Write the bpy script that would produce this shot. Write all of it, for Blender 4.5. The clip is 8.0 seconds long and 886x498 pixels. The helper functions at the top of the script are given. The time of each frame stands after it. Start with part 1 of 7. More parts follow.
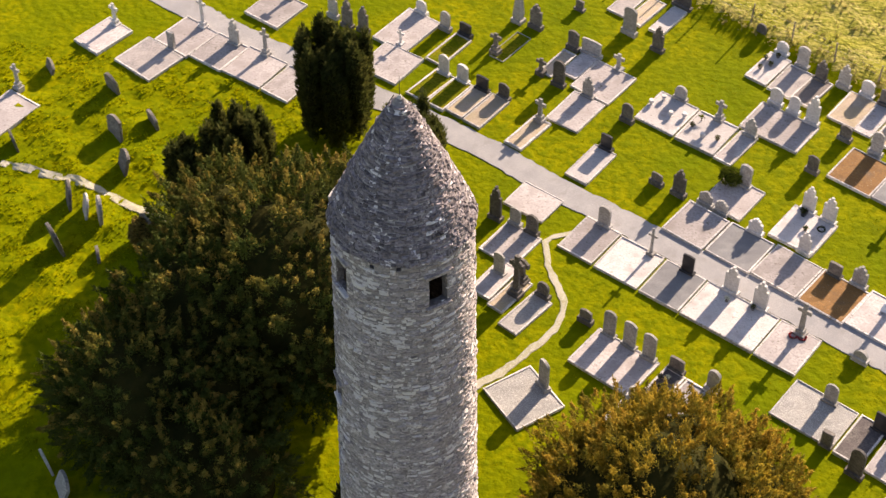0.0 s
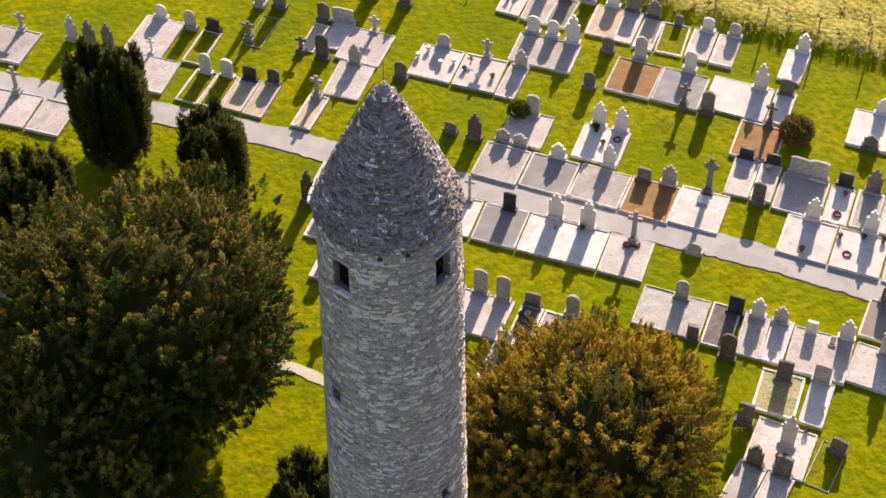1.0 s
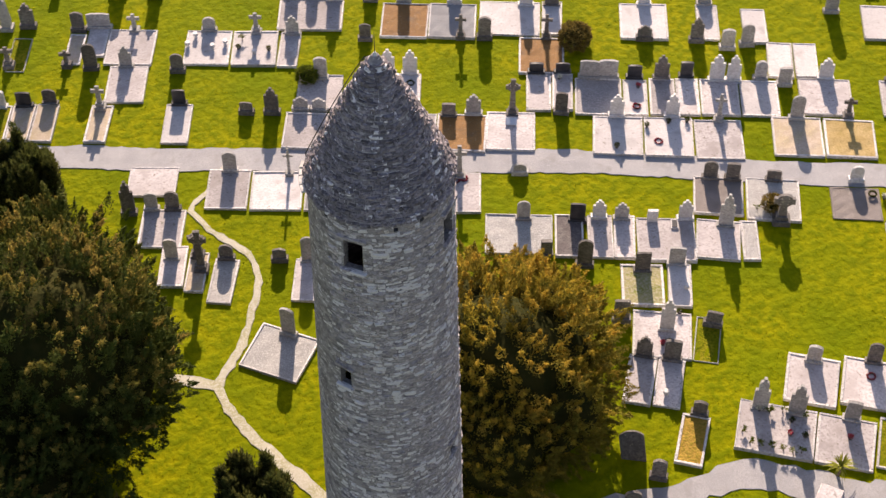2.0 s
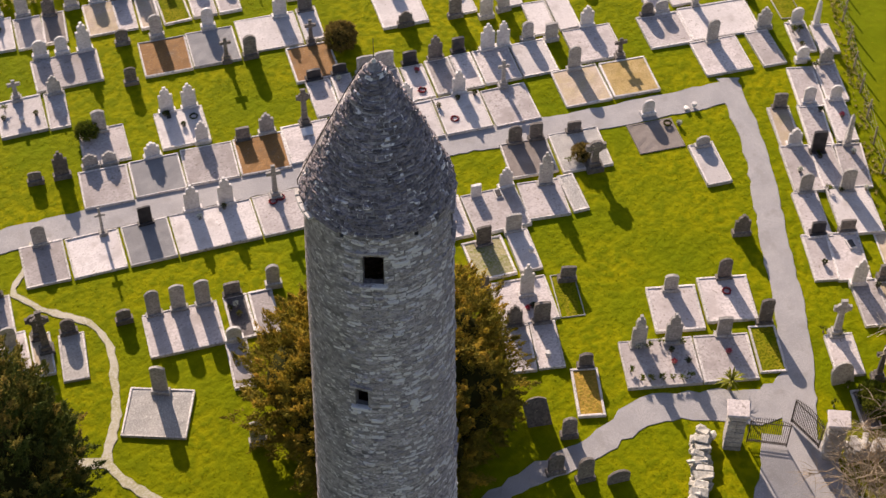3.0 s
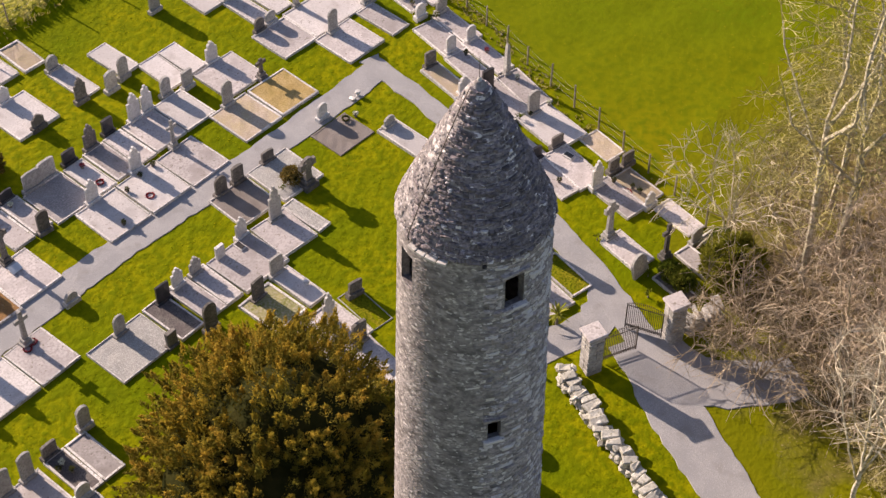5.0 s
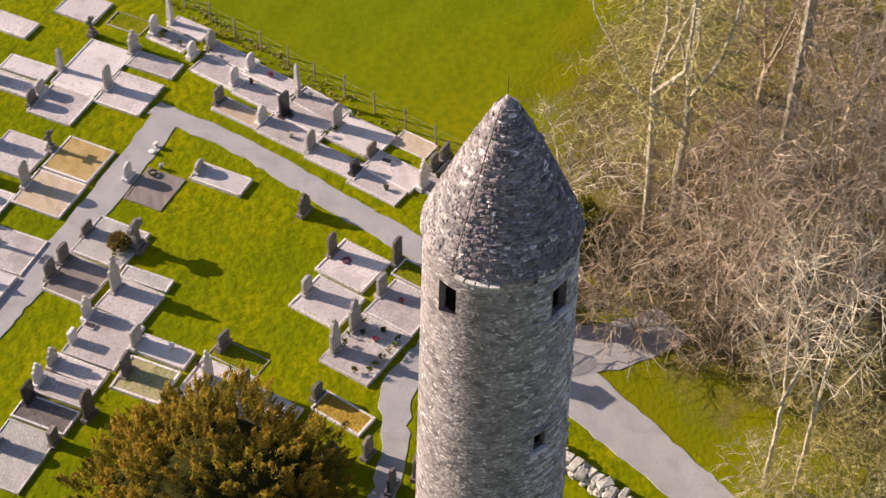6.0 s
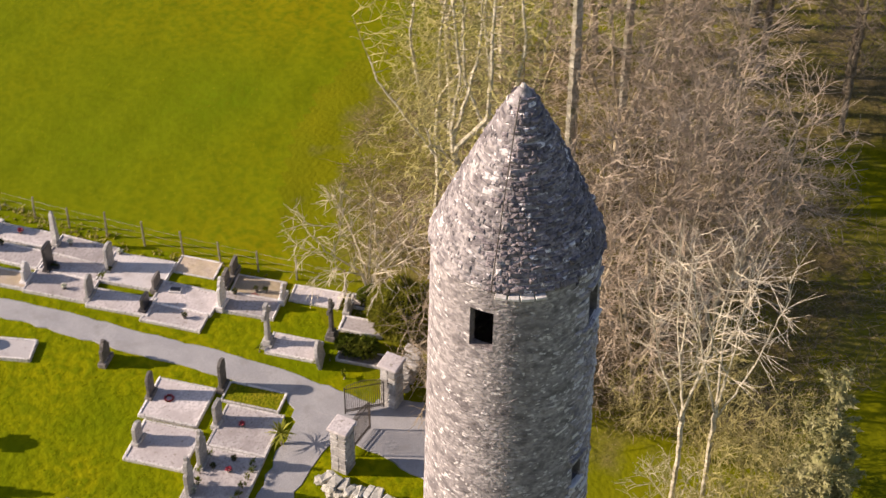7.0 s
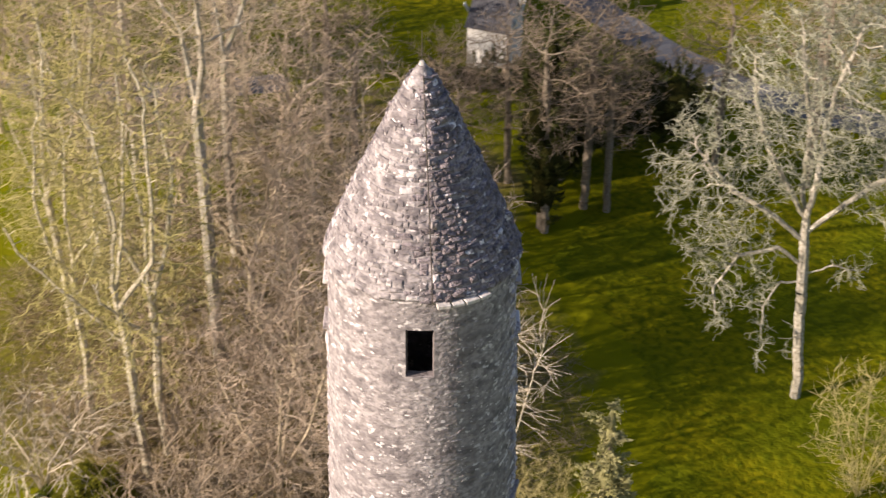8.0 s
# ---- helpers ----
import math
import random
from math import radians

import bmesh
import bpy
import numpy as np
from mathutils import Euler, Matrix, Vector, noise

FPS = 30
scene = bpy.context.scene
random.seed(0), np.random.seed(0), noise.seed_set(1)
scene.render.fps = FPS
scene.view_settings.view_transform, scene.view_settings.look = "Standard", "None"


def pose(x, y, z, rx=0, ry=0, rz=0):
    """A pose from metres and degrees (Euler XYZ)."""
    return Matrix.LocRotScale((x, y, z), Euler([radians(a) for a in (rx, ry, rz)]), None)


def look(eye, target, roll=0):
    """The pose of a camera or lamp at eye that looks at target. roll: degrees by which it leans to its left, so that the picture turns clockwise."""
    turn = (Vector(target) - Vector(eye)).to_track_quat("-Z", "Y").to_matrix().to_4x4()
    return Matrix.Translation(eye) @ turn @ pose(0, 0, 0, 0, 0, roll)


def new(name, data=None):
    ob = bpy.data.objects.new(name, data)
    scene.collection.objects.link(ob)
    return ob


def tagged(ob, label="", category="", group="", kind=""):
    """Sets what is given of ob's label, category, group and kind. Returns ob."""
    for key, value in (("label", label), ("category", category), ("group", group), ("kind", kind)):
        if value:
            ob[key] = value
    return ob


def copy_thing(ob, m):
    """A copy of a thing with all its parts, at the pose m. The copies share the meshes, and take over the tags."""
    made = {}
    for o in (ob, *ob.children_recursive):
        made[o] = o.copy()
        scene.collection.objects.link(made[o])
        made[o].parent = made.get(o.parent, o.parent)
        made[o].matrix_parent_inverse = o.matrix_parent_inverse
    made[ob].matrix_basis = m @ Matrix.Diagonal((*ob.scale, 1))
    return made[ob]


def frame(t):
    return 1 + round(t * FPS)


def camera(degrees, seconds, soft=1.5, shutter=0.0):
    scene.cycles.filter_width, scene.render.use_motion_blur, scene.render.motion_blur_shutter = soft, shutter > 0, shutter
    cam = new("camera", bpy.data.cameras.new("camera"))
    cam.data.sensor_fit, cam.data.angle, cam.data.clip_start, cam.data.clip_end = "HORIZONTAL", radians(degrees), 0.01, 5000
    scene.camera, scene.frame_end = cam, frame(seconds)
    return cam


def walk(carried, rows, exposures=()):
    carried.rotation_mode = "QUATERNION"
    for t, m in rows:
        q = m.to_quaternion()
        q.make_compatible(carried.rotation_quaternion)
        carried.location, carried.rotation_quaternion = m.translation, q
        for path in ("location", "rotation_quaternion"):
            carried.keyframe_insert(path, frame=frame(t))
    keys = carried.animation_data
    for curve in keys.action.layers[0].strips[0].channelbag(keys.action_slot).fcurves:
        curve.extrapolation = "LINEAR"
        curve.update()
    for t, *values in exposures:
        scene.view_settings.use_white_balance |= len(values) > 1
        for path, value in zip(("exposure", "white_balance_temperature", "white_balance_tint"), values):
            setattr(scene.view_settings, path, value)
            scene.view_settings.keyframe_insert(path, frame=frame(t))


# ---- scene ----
# the camera and its flight round the tower
cam = camera(29.16, 8.0, soft=1.4, shutter=0.15)
walk(cam, [
    (0, pose(7.687, -30.454, 57.786, 43.867, 0, 12.233) @ pose(0, 0, 0, 0, 0, 0.059)),
    (0.5, pose(2.859, -31.002, 57.641, 43.706, 0, 2.918) @ pose(0, 0, 0, 0, 0, -0.053)),
    (1, pose(-1.983, -30.651, 57.620, 42.930, 0, -6.336) @ pose(0, 0, 0, 0, 0, -0.124)),
    (1.5, pose(-6.707, -29.765, 57.613, 41.748, 0, -15.480) @ pose(0, 0, 0, 0, 0, -0.139)),
    (1.7, pose(-8.518, -29.270, 57.678, 41.672, 0, -19.102) @ pose(0, 0, 0, 0, 0, -0.262)),
    (2.8, pose(-17.914, -23.952, 57.396, 41.704, 0, -40.003) @ pose(0, 0, 0, 0, 0, 0.428)),
    (3, pose(-19.458, -22.597, 56.989, 42.021, 0, -43.921) @ pose(0, 0, 0, 0, 0, 0.580)),
    (3.5, pose(-22.723, -19.007, 55.955, 43.020, 0, -53.271) @ pose(0, 0, 0, 0, 0, 0.567)),
    (4, pose(-25.160, -14.990, 55.794, 43.205, 0, -62.415) @ pose(0, 0, 0, 0, 0, 0.443)),
    (4.2, pose(-26.006, -13.303, 55.692, 43.334, 0, -65.871) @ pose(0, 0, 0, 0, 0, 0.327)),
    (5.3, pose(-28.472, -3.165, 55.635, 43.119, 0, -81.132) @ pose(0, 0, 0, 0, 0, 0.724)),
    (5.5, pose(-28.479, -1.255, 55.578, 43.132, 0, -84.955) @ pose(0, 0, 0, 0, 0, 0.663)),
    (6, pose(-28.180, 3.487, 55.653, 43.273, 0, -94.234) @ pose(0, 0, 0, 0, 0, 0.694)),
    (6.5, pose(-27.243, 8.127, 53.915, 45.261, 0, -103.507) @ pose(0, 0, 0, 0, 0, 0.640)),
    (7, pose(-25.527, 12.574, 50.872, 48.803, 0, -112.970) @ pose(0, 0, 0, 0, 0, 0.561)),
    (7.5, pose(-23.178, 16.819, 47.880, 52.908, 0, -123.419) @ pose(0, 0, 0, 0, 0, 0.401)),
    (8, pose(-19.722, 20.212, 44.729, 56.999, 0, -136.543) @ pose(0, 0, 0, 0, 0, 0.456)),
], exposures=[(0, 1.32, 7250, 20), (1.5, 1.31, 6950, 21), (3.0, 0.91, 6800, 22), (4.0, 0.84, 6750, 22), (5.5, 0.91, 6750, 22), (7.0, 0.82, 6650, 20), (7.5, 0.80, 6600, 19), (8.0, 0.85, 6600, 20)])

# world, sun, exposure
world = bpy.data.worlds.new("world")
scene.world = world
world.use_nodes = True
wn = world.node_tree.nodes
sky = wn.new("ShaderNodeTexSky")
sky.sky_type = "NISHITA"
sky.sun_disc = False
sky.sun_elevation = radians(23.5)
sky.sun_rotation = radians(24.5)
wn["Background"].inputs["Strength"].default_value = 0.085
world.node_tree.links.new(sky.outputs[0], wn["Background"].inputs["Color"])
sun = new("sun", bpy.data.lights.new("sun", "SUN"))
sun.data.energy = 5.0
sun.data.angle = radians(0.6)
sun.data.color = (1.0, 0.88, 0.70)
SUN_AZ, SUN_EL = radians(65.5), radians(23.5)
sun.matrix_world = look((math.cos(SUN_AZ) * 80, math.sin(SUN_AZ) * 80, math.tan(SUN_EL) * 80), (0, 0, 0))

# ---- materials
def mat(name, a, b, c=None, scale=1.0, fine=12.0, rough=0.85, bump=0.3, dist=0.02, per_object=0.0, speck=None, speck_scale=40.0, speck_at=0.62, metal=0.0, stretch=(1, 1, 1), patch=0.5, coords="world", patch_at=0.5, spec=0.3, glow=0.0, mid=None, mid_scale=2.0, mid_at=0.55, mid_soft=0.15):
    """A worn surface: colours a and b in large patches, c in fine grain, specks on top, relief from the grain."""
    m = bpy.data.materials.new(name)
    m.use_nodes = True
    n, l = m.node_tree.nodes, m.node_tree.links
    bsdf = n["Principled BSDF"]
    bsdf.inputs["Roughness"].default_value = rough
    bsdf.inputs["Metallic"].default_value = metal
    bsdf.inputs["Specular IOR Level"].default_value = spec
    if coords == "world":
        pos = n.new("ShaderNodeNewGeometry").outputs["Position"]
    else:
        pos = n.new("ShaderNodeTexCoord").outputs["Object"]
    mp = n.new("ShaderNodeMapping")
    mp.inputs["Scale"].default_value = stretch
    l.new(pos, mp.inputs["Vector"])

    def noise_tex(s, detail):
        t = n.new("ShaderNodeTexNoise")
        t.inputs["Scale"].default_value = s
        t.inputs["Detail"].default_value = detail
        l.new(mp.outputs[0], t.inputs["Vector"])
        return t.outputs["Fac"]

    def ramp(f, lo, hi):
        r = n.new("ShaderNodeMapRange")
        r.inputs["From Min"].default_value, r.inputs["From Max"].default_value = lo, hi
        l.new(f, r.inputs["Value"])
        return r.outputs["Result"]

    def mix(f, x, y, kind="MIX"):
        k = n.new("ShaderNodeMix")
        k.data_type, k.blend_type = "RGBA", kind
        if isinstance(f, float):
            k.inputs[0].default_value = f
        else:
            l.new(f, k.inputs[0])
        for sock, v in ((k.inputs[6], x), (k.inputs[7], y)):
            if isinstance(v, tuple):
                sock.default_value = (*v, 1)
            else:
                l.new(v, sock)
        return k.outputs[2]

    big = noise_tex(scale, 4)
    small = noise_tex(fine, 6)
    col = mix(ramp(big, patch_at - 0.22 * patch, patch_at + 0.22 * patch), a, b)
    if mid:
        col = mix(ramp(noise_tex(mid_scale, 4), mid_at, mid_at + mid_soft), col, mid)
    if c:
        col = mix(ramp(small, 0.42, 0.66), col, c)
    if speck:
        col = mix(ramp(noise_tex(speck_scale, 3), speck_at, speck_at + 0.05), col, speck)
    if per_object:
        info = n.new("ShaderNodeObjectInfo")
        bright = ramp(info.outputs["Random"], 0.0, 1.0)
        bright.node.inputs["To Min"].default_value = 1 - per_object
        bright.node.inputs["To Max"].default_value = 1 + per_object
        hsv = n.new("ShaderNodeHueSaturation")
        l.new(bright, hsv.inputs["Value"])
        l.new(col, hsv.inputs["Color"])
        col = hsv.outputs["Color"]
    l.new(col, bsdf.inputs["Base Color"])
    if glow:
        # leaves let some light through
        tr = n.new("ShaderNodeBsdfTranslucent")
        l.new(col, tr.inputs["Color"])
        ms = n.new("ShaderNodeMixShader")
        ms.inputs[0].default_value = glow
        l.new(bsdf.outputs[0], ms.inputs[1])
        l.new(tr.outputs[0], ms.inputs[2])
        l.new(ms.outputs[0], n["Material Output"].inputs["Surface"])
    if bump:
        bp = n.new("ShaderNodeBump")
        bp.inputs["Strength"].default_value = bump
        bp.inputs["Distance"].default_value = dist
        l.new(small, bp.inputs["Height"])
        l.new(bp.outputs[0], bsdf.inputs["Normal"])
    return m


def island(m, spread=0.35):
    """Vary the brightness from piece to piece of a joined mesh."""
    n, l = m.node_tree.nodes, m.node_tree.links
    bsdf = n["Principled BSDF"]
    src = bsdf.inputs["Base Color"].links[0].from_socket
    g = n.new("ShaderNodeNewGeometry")
    r = n.new("ShaderNodeMapRange")
    r.inputs["To Min"].default_value, r.inputs["To Max"].default_value = 1 - spread, 1 + spread
    l.new(g.outputs["Random Per Island"], r.inputs["Value"])
    h = n.new("ShaderNodeHueSaturation")
    l.new(r.outputs[0], h.inputs["Value"])
    l.new(src, h.inputs["Color"])
    for t in n:
        if t.type == "BSDF_TRANSLUCENT":
            l.new(h.outputs[0], t.inputs["Color"])
    l.new(h.outputs[0], bsdf.inputs["Base Color"])
    return m


def flecked(m, pale, share, clump, joined):
    """Some pieces, more in some patches than in others, pale with lime and lichen."""
    n, l = m.node_tree.nodes, m.node_tree.links
    bsdf = n["Principled BSDF"]
    src = bsdf.inputs["Base Color"].links[0].from_socket
    g = n.new("ShaderNodeNewGeometry")
    if joined:
        rnd = g.outputs["Random Per Island"]
    else:
        rnd = n.new("ShaderNodeObjectInfo").outputs["Random"]
    t = n.new("ShaderNodeTexNoise")
    t.inputs["Scale"].default_value = clump
    t.inputs["Detail"].default_value = 3
    l.new(g.outputs["Position"], t.inputs["Vector"])
    fine = n.new("ShaderNodeTexNoise")
    fine.inputs["Scale"].default_value = 9.0
    squash = n.new("ShaderNodeMapping")
    squash.inputs["Scale"].default_value = (1, 1, 1.6)
    l.new(g.outputs["Position"], squash.inputs["Vector"])
    l.new(squash.outputs[0], fine.inputs["Vector"])
    a = n.new("ShaderNodeMath")
    a.operation = "MULTIPLY_ADD"
    l.new(t.outputs["Fac"], a.inputs[0])
    a.inputs[1].default_value = 1.5
    half = n.new("ShaderNodeMath")
    half.operation = "MULTIPLY"
    half.inputs[1].default_value = 1.2
    l.new(rnd, half.inputs[0])
    l.new(half.outputs[0], a.inputs[2])
    b = n.new("ShaderNodeMath")
    b.operation = "MULTIPLY_ADD"
    l.new(fine.outputs["Fac"], b.inputs[0])
    b.inputs[1].default_value = 1.3
    l.new(a.outputs[0], b.inputs[2])
    r = n.new("ShaderNodeMapRange")
    r.inputs["From Min"].default_value, r.inputs["From Max"].default_value = share, share + 0.10
    l.new(b.outputs[0], r.inputs["Value"])
    k = n.new("ShaderNodeMix")
    k.data_type = "RGBA"
    l.new(r.outputs[0], k.inputs[0])
    l.new(src, k.inputs[6])
    k.inputs[7].default_value = (*pale, 1)
    l.new(k.outputs[2], bsdf.inputs["Base Color"])
    return m


def thinning(m, spots, a, b):
    """Ground that gives way to grass of colours a and b outside some ovals (x, y, half length, half width)."""
    n, l = m.node_tree.nodes, m.node_tree.links
    bsdf = n["Principled BSDF"]
    src = bsdf.inputs["Base Color"].links[0].from_socket
    pos = n.new("ShaderNodeNewGeometry").outputs["Position"]
    near = None
    for x, y, rx, ry in spots:
        mp = n.new("ShaderNodeMapping")
        mp.inputs["Location"].default_value = (-x / rx, -y / ry, 0)
        mp.inputs["Scale"].default_value = (1 / rx, 1 / ry, 0)
        l.new(pos, mp.inputs["Vector"])
        ln = n.new("ShaderNodeVectorMath")
        ln.operation = "LENGTH"
        l.new(mp.outputs[0], ln.inputs[0])
        if near is None:
            near = ln.outputs["Value"]
        else:
            mn = n.new("ShaderNodeMath")
            mn.operation = "MINIMUM"
            l.new(near, mn.inputs[0])
            l.new(ln.outputs["Value"], mn.inputs[1])
            near = mn.outputs[0]
    rough = n.new("ShaderNodeTexNoise")
    rough.inputs["Scale"].default_value = 0.55
    rough.inputs["Detail"].default_value = 6
    l.new(pos, rough.inputs["Vector"])
    add = n.new("ShaderNodeMath")
    add.operation = "MULTIPLY_ADD"
    l.new(rough.outputs["Fac"], add.inputs[0])
    add.inputs[1].default_value = 0.7
    l.new(near, add.inputs[2])
    r = n.new("ShaderNodeMapRange")
    r.inputs["From Min"].default_value, r.inputs["From Max"].default_value = 1.15, 1.42
    l.new(add.outputs[0], r.inputs["Value"])
    g = n.new("ShaderNodeMix")
    g.data_type = "RGBA"
    l.new(rough.outputs["Fac"], g.inputs[0])
    g.inputs[6].default_value, g.inputs[7].default_value = (*a, 1), (*b, 1)
    k = n.new("ShaderNodeMix")
    k.data_type = "RGBA"
    l.new(r.outputs[0], k.inputs[0])
    l.new(src, k.inputs[6])
    l.new(g.outputs[2], k.inputs[7])
    l.new(k.outputs[2], bsdf.inputs["Base Color"])
    return m


M = {}
M["lawn"] = mat("lawn", (0.116, 0.150, 0.0015), (0.222, 0.211, 0.002), (0.116, 0.141, 0.0015), scale=0.20, fine=2.6, bump=0.5, dist=0.17, mid=(0.080, 0.106, 0.002), mid_scale=1.3, mid_at=0.47, mid_soft=0.30, spec=0.02, patch=0.75)


def sheen(m, tint, level, rough):
    """The waxy gloss of grass blades."""
    bsdf = m.node_tree.nodes["Principled BSDF"]
    bsdf.inputs["Specular Tint"].default_value = (*tint, 1)
    bsdf.inputs["Specular IOR Level"].default_value = level
    bsdf.inputs["Roughness"].default_value = rough
    return m


sheen(M["lawn"], (1.0, 0.92, 0.04), 0.02, 0.8)
M["blades"] = island(mat("blades", (0.245, 0.268, 0.003), (0.345, 0.315, 0.005), (0.195, 0.225, 0.002), scale=0.5, fine=5, bump=0, spec=0.02, glow=0.55), 0.2)
M["meadow"] = mat("meadow", (0.27, 0.25, 0.035), (0.36, 0.31, 0.09), (0.15, 0.16, 0.015), scale=0.6, fine=4, bump=1.0, dist=0.15, speck=(0.45, 0.38, 0.15), speck_scale=9, spec=0.04)
M["field"] = mat("field", (0.106, 0.150, 0.002), (0.185, 0.172, 0.002), (0.112, 0.138, 0.002), scale=0.055, fine=2.2, bump=0.35, dist=0.10, speck=(0.20, 0.19, 0.005), speck_scale=6, speck_at=0.66, patch=0.8, spec=0.02)
M["woodland"] = thinning(mat("woodland", (0.165, 0.145, 0.024), (0.18, 0.135, 0.062), (0.11, 0.088, 0.036), scale=0.30, fine=4, bump=0.5, dist=0.10, mid=(0.19, 0.185, 0.012), mid_scale=0.5, speck=(0.33, 0.26, 0.15), speck_scale=9, spec=0.02), [(27, -18, 15, 12), (36, -33, 9.5, 6.5)], (0.096, 0.116, 0.002), (0.176, 0.166, 0.003))
M["park"] = mat("park", (0.096, 0.112, 0.003), (0.155, 0.145, 0.003), (0.066, 0.082, 0.002), scale=0.2, fine=2.5, bump=1.0, dist=0.16, spec=0.02)
M["path"] = mat("path", (0.29, 0.285, 0.295), (0.355, 0.345, 0.352), (0.245, 0.238, 0.245), scale=0.9, fine=24, bump=0.6, dist=0.012, speck=(0.44, 0.43, 0.43), speck_scale=30, speck_at=0.63, mid=(0.25, 0.24, 0.235), mid_scale=1.3)
M["trail"] = mat("trail", (0.40, 0.37, 0.29), (0.31, 0.29, 0.17), (0.46, 0.43, 0.36), scale=0.9, fine=14, bump=0.5, dist=0.02)
M["asphalt"] = mat("asphalt", (0.125, 0.125, 0.135), (0.16, 0.158, 0.165), (0.09, 0.09, 0.095), scale=0.5, fine=20, bump=0.3)
M["conc"] = mat("grave_concrete", (0.395, 0.358, 0.358), (0.50, 0.458, 0.456), (0.335, 0.300, 0.297), scale=0.55, fine=9, bump=0.35, dist=0.009, per_object=0.26, speck=(0.25, 0.22, 0.20), speck_scale=6, speck_at=0.63, mid=(0.285, 0.25, 0.24), mid_scale=1.0, mid_at=0.52, mid_soft=0.2)
M["pale"] = mat("pale_chippings", (0.475, 0.445, 0.445), (0.56, 0.525, 0.522), (0.42, 0.39, 0.387), scale=0.6, fine=14, bump=0.4, dist=0.012, per_object=0.15, speck=(0.30, 0.27, 0.25), speck_scale=7, speck_at=0.645, mid=(0.36, 0.325, 0.318), mid_scale=1.3, mid_at=0.54)
M["grey"] = mat("grey_gravel", (0.22, 0.22, 0.235), (0.28, 0.28, 0.29), (0.17, 0.17, 0.18), scale=1.0, fine=32, bump=0.8, dist=0.015, per_object=0.15)
M["chips"] = mat("granite_chips", (0.46, 0.44, 0.42), (0.36, 0.35, 0.34), (0.24, 0.23, 0.22), scale=0.8, fine=22, bump=1.0, dist=0.03, per_object=0.1, speck=(0.62, 0.60, 0.58), speck_scale=26, speck_at=0.58)
M["gravel2"] = mat("brown_gravel", (0.20, 0.17, 0.155), (0.26, 0.225, 0.21), (0.14, 0.12, 0.11), scale=1.0, fine=26, bump=0.9, dist=0.02)
M["gravel"] = mat("mixed_gravel", (0.32, 0.29, 0.28), (0.24, 0.22, 0.22), (0.42, 0.38, 0.37), scale=0.9, fine=18, bump=0.9, dist=0.02)
M["rust"] = mat("rust_gravel", (0.285, 0.138, 0.040), (0.355, 0.18, 0.055), (0.20, 0.105, 0.04), scale=0.7, fine=20, bump=0.7, dist=0.015, per_object=0.25, mid=(0.20, 0.13, 0.075), mid_scale=1.1, mid_at=0.54, speck=(0.38, 0.27, 0.16), speck_scale=11, speck_at=0.64)
M["tan"] = mat("tan_gravel", (0.44, 0.36, 0.29), (0.40, 0.325, 0.20), (0.34, 0.265, 0.20), scale=1.1, fine=14, bump=0.7, dist=0.02, per_object=0.2, speck=(0.52, 0.46, 0.36), speck_scale=24)
M["dark"] = mat("dark_bed", (0.12, 0.10, 0.10), (0.18, 0.16, 0.15), (0.07, 0.06, 0.06), scale=1.5, fine=18, bump=0.8, dist=0.02)
M["slab"] = mat("worn_slab", (0.36, 0.34, 0.33), (0.44, 0.41, 0.39), (0.28, 0.27, 0.25), scale=1.2, fine=10, bump=0.4)
M["grass"] = mat("grave_grass", (0.14, 0.155, 0.004), (0.23, 0.20, 0.012), (0.08, 0.10, 0.003), scale=1.2, fine=10, bump=1.0, dist=0.05, spec=0.02)
M["mossy"] = mat("dry_moss", (0.34, 0.30, 0.13), (0.26, 0.25, 0.10), (0.40, 0.36, 0.24), scale=1.0, fine=9, bump=0.9, dist=0.03, per_object=0.15, mid=(0.19, 0.20, 0.03), mid_scale=1.6, mid_at=0.5)
M["ochre"] = mat("ochre_gravel", (0.36, 0.245, 0.085), (0.43, 0.31, 0.14), (0.27, 0.19, 0.06), scale=0.8, fine=16, bump=0.8, dist=0.02, mid=(0.25, 0.19, 0.045), mid_scale=1.2, mid_at=0.53)
M["bracken"] = mat("russet_grass", (0.30, 0.185, 0.035), (0.38, 0.24, 0.05), (0.21, 0.16, 0.02), scale=1.2, fine=8, bump=1.0, dist=0.05, spec=0.05)
M["kerb"] = mat("kerb_concrete", (0.55, 0.515, 0.505), (0.66, 0.625, 0.61), (0.38, 0.355, 0.34), scale=1.0, fine=11, bump=0.4, dist=0.01, per_object=0.22, speck=(0.22, 0.21, 0.18), speck_scale=11, speck_at=0.62)
M["stone_w"] = mat("white_marble", (0.59, 0.565, 0.56), (0.67, 0.645, 0.63), (0.48, 0.455, 0.44), scale=2.0, fine=9, rough=0.6, bump=0.15, dist=0.006, per_object=0.08, speck=(0.45, 0.43, 0.38), speck_scale=7, speck_at=0.68)
M["stone_g"] = mat("grey_limestone", (0.34, 0.325, 0.31), (0.44, 0.42, 0.40), (0.26, 0.245, 0.235), scale=2.2, fine=10, bump=0.35, dist=0.01, per_object=0.22, speck=(0.55, 0.53, 0.45), speck_scale=9, speck_at=0.66)
M["wall_slab"] = mat("pale_wall_slabs", (0.42, 0.40, 0.355), (0.52, 0.50, 0.45), (0.30, 0.285, 0.25), scale=2.0, fine=9, bump=0.5, dist=0.015, per_object=0.2, speck=(0.22, 0.21, 0.15), speck_scale=6, speck_at=0.62)
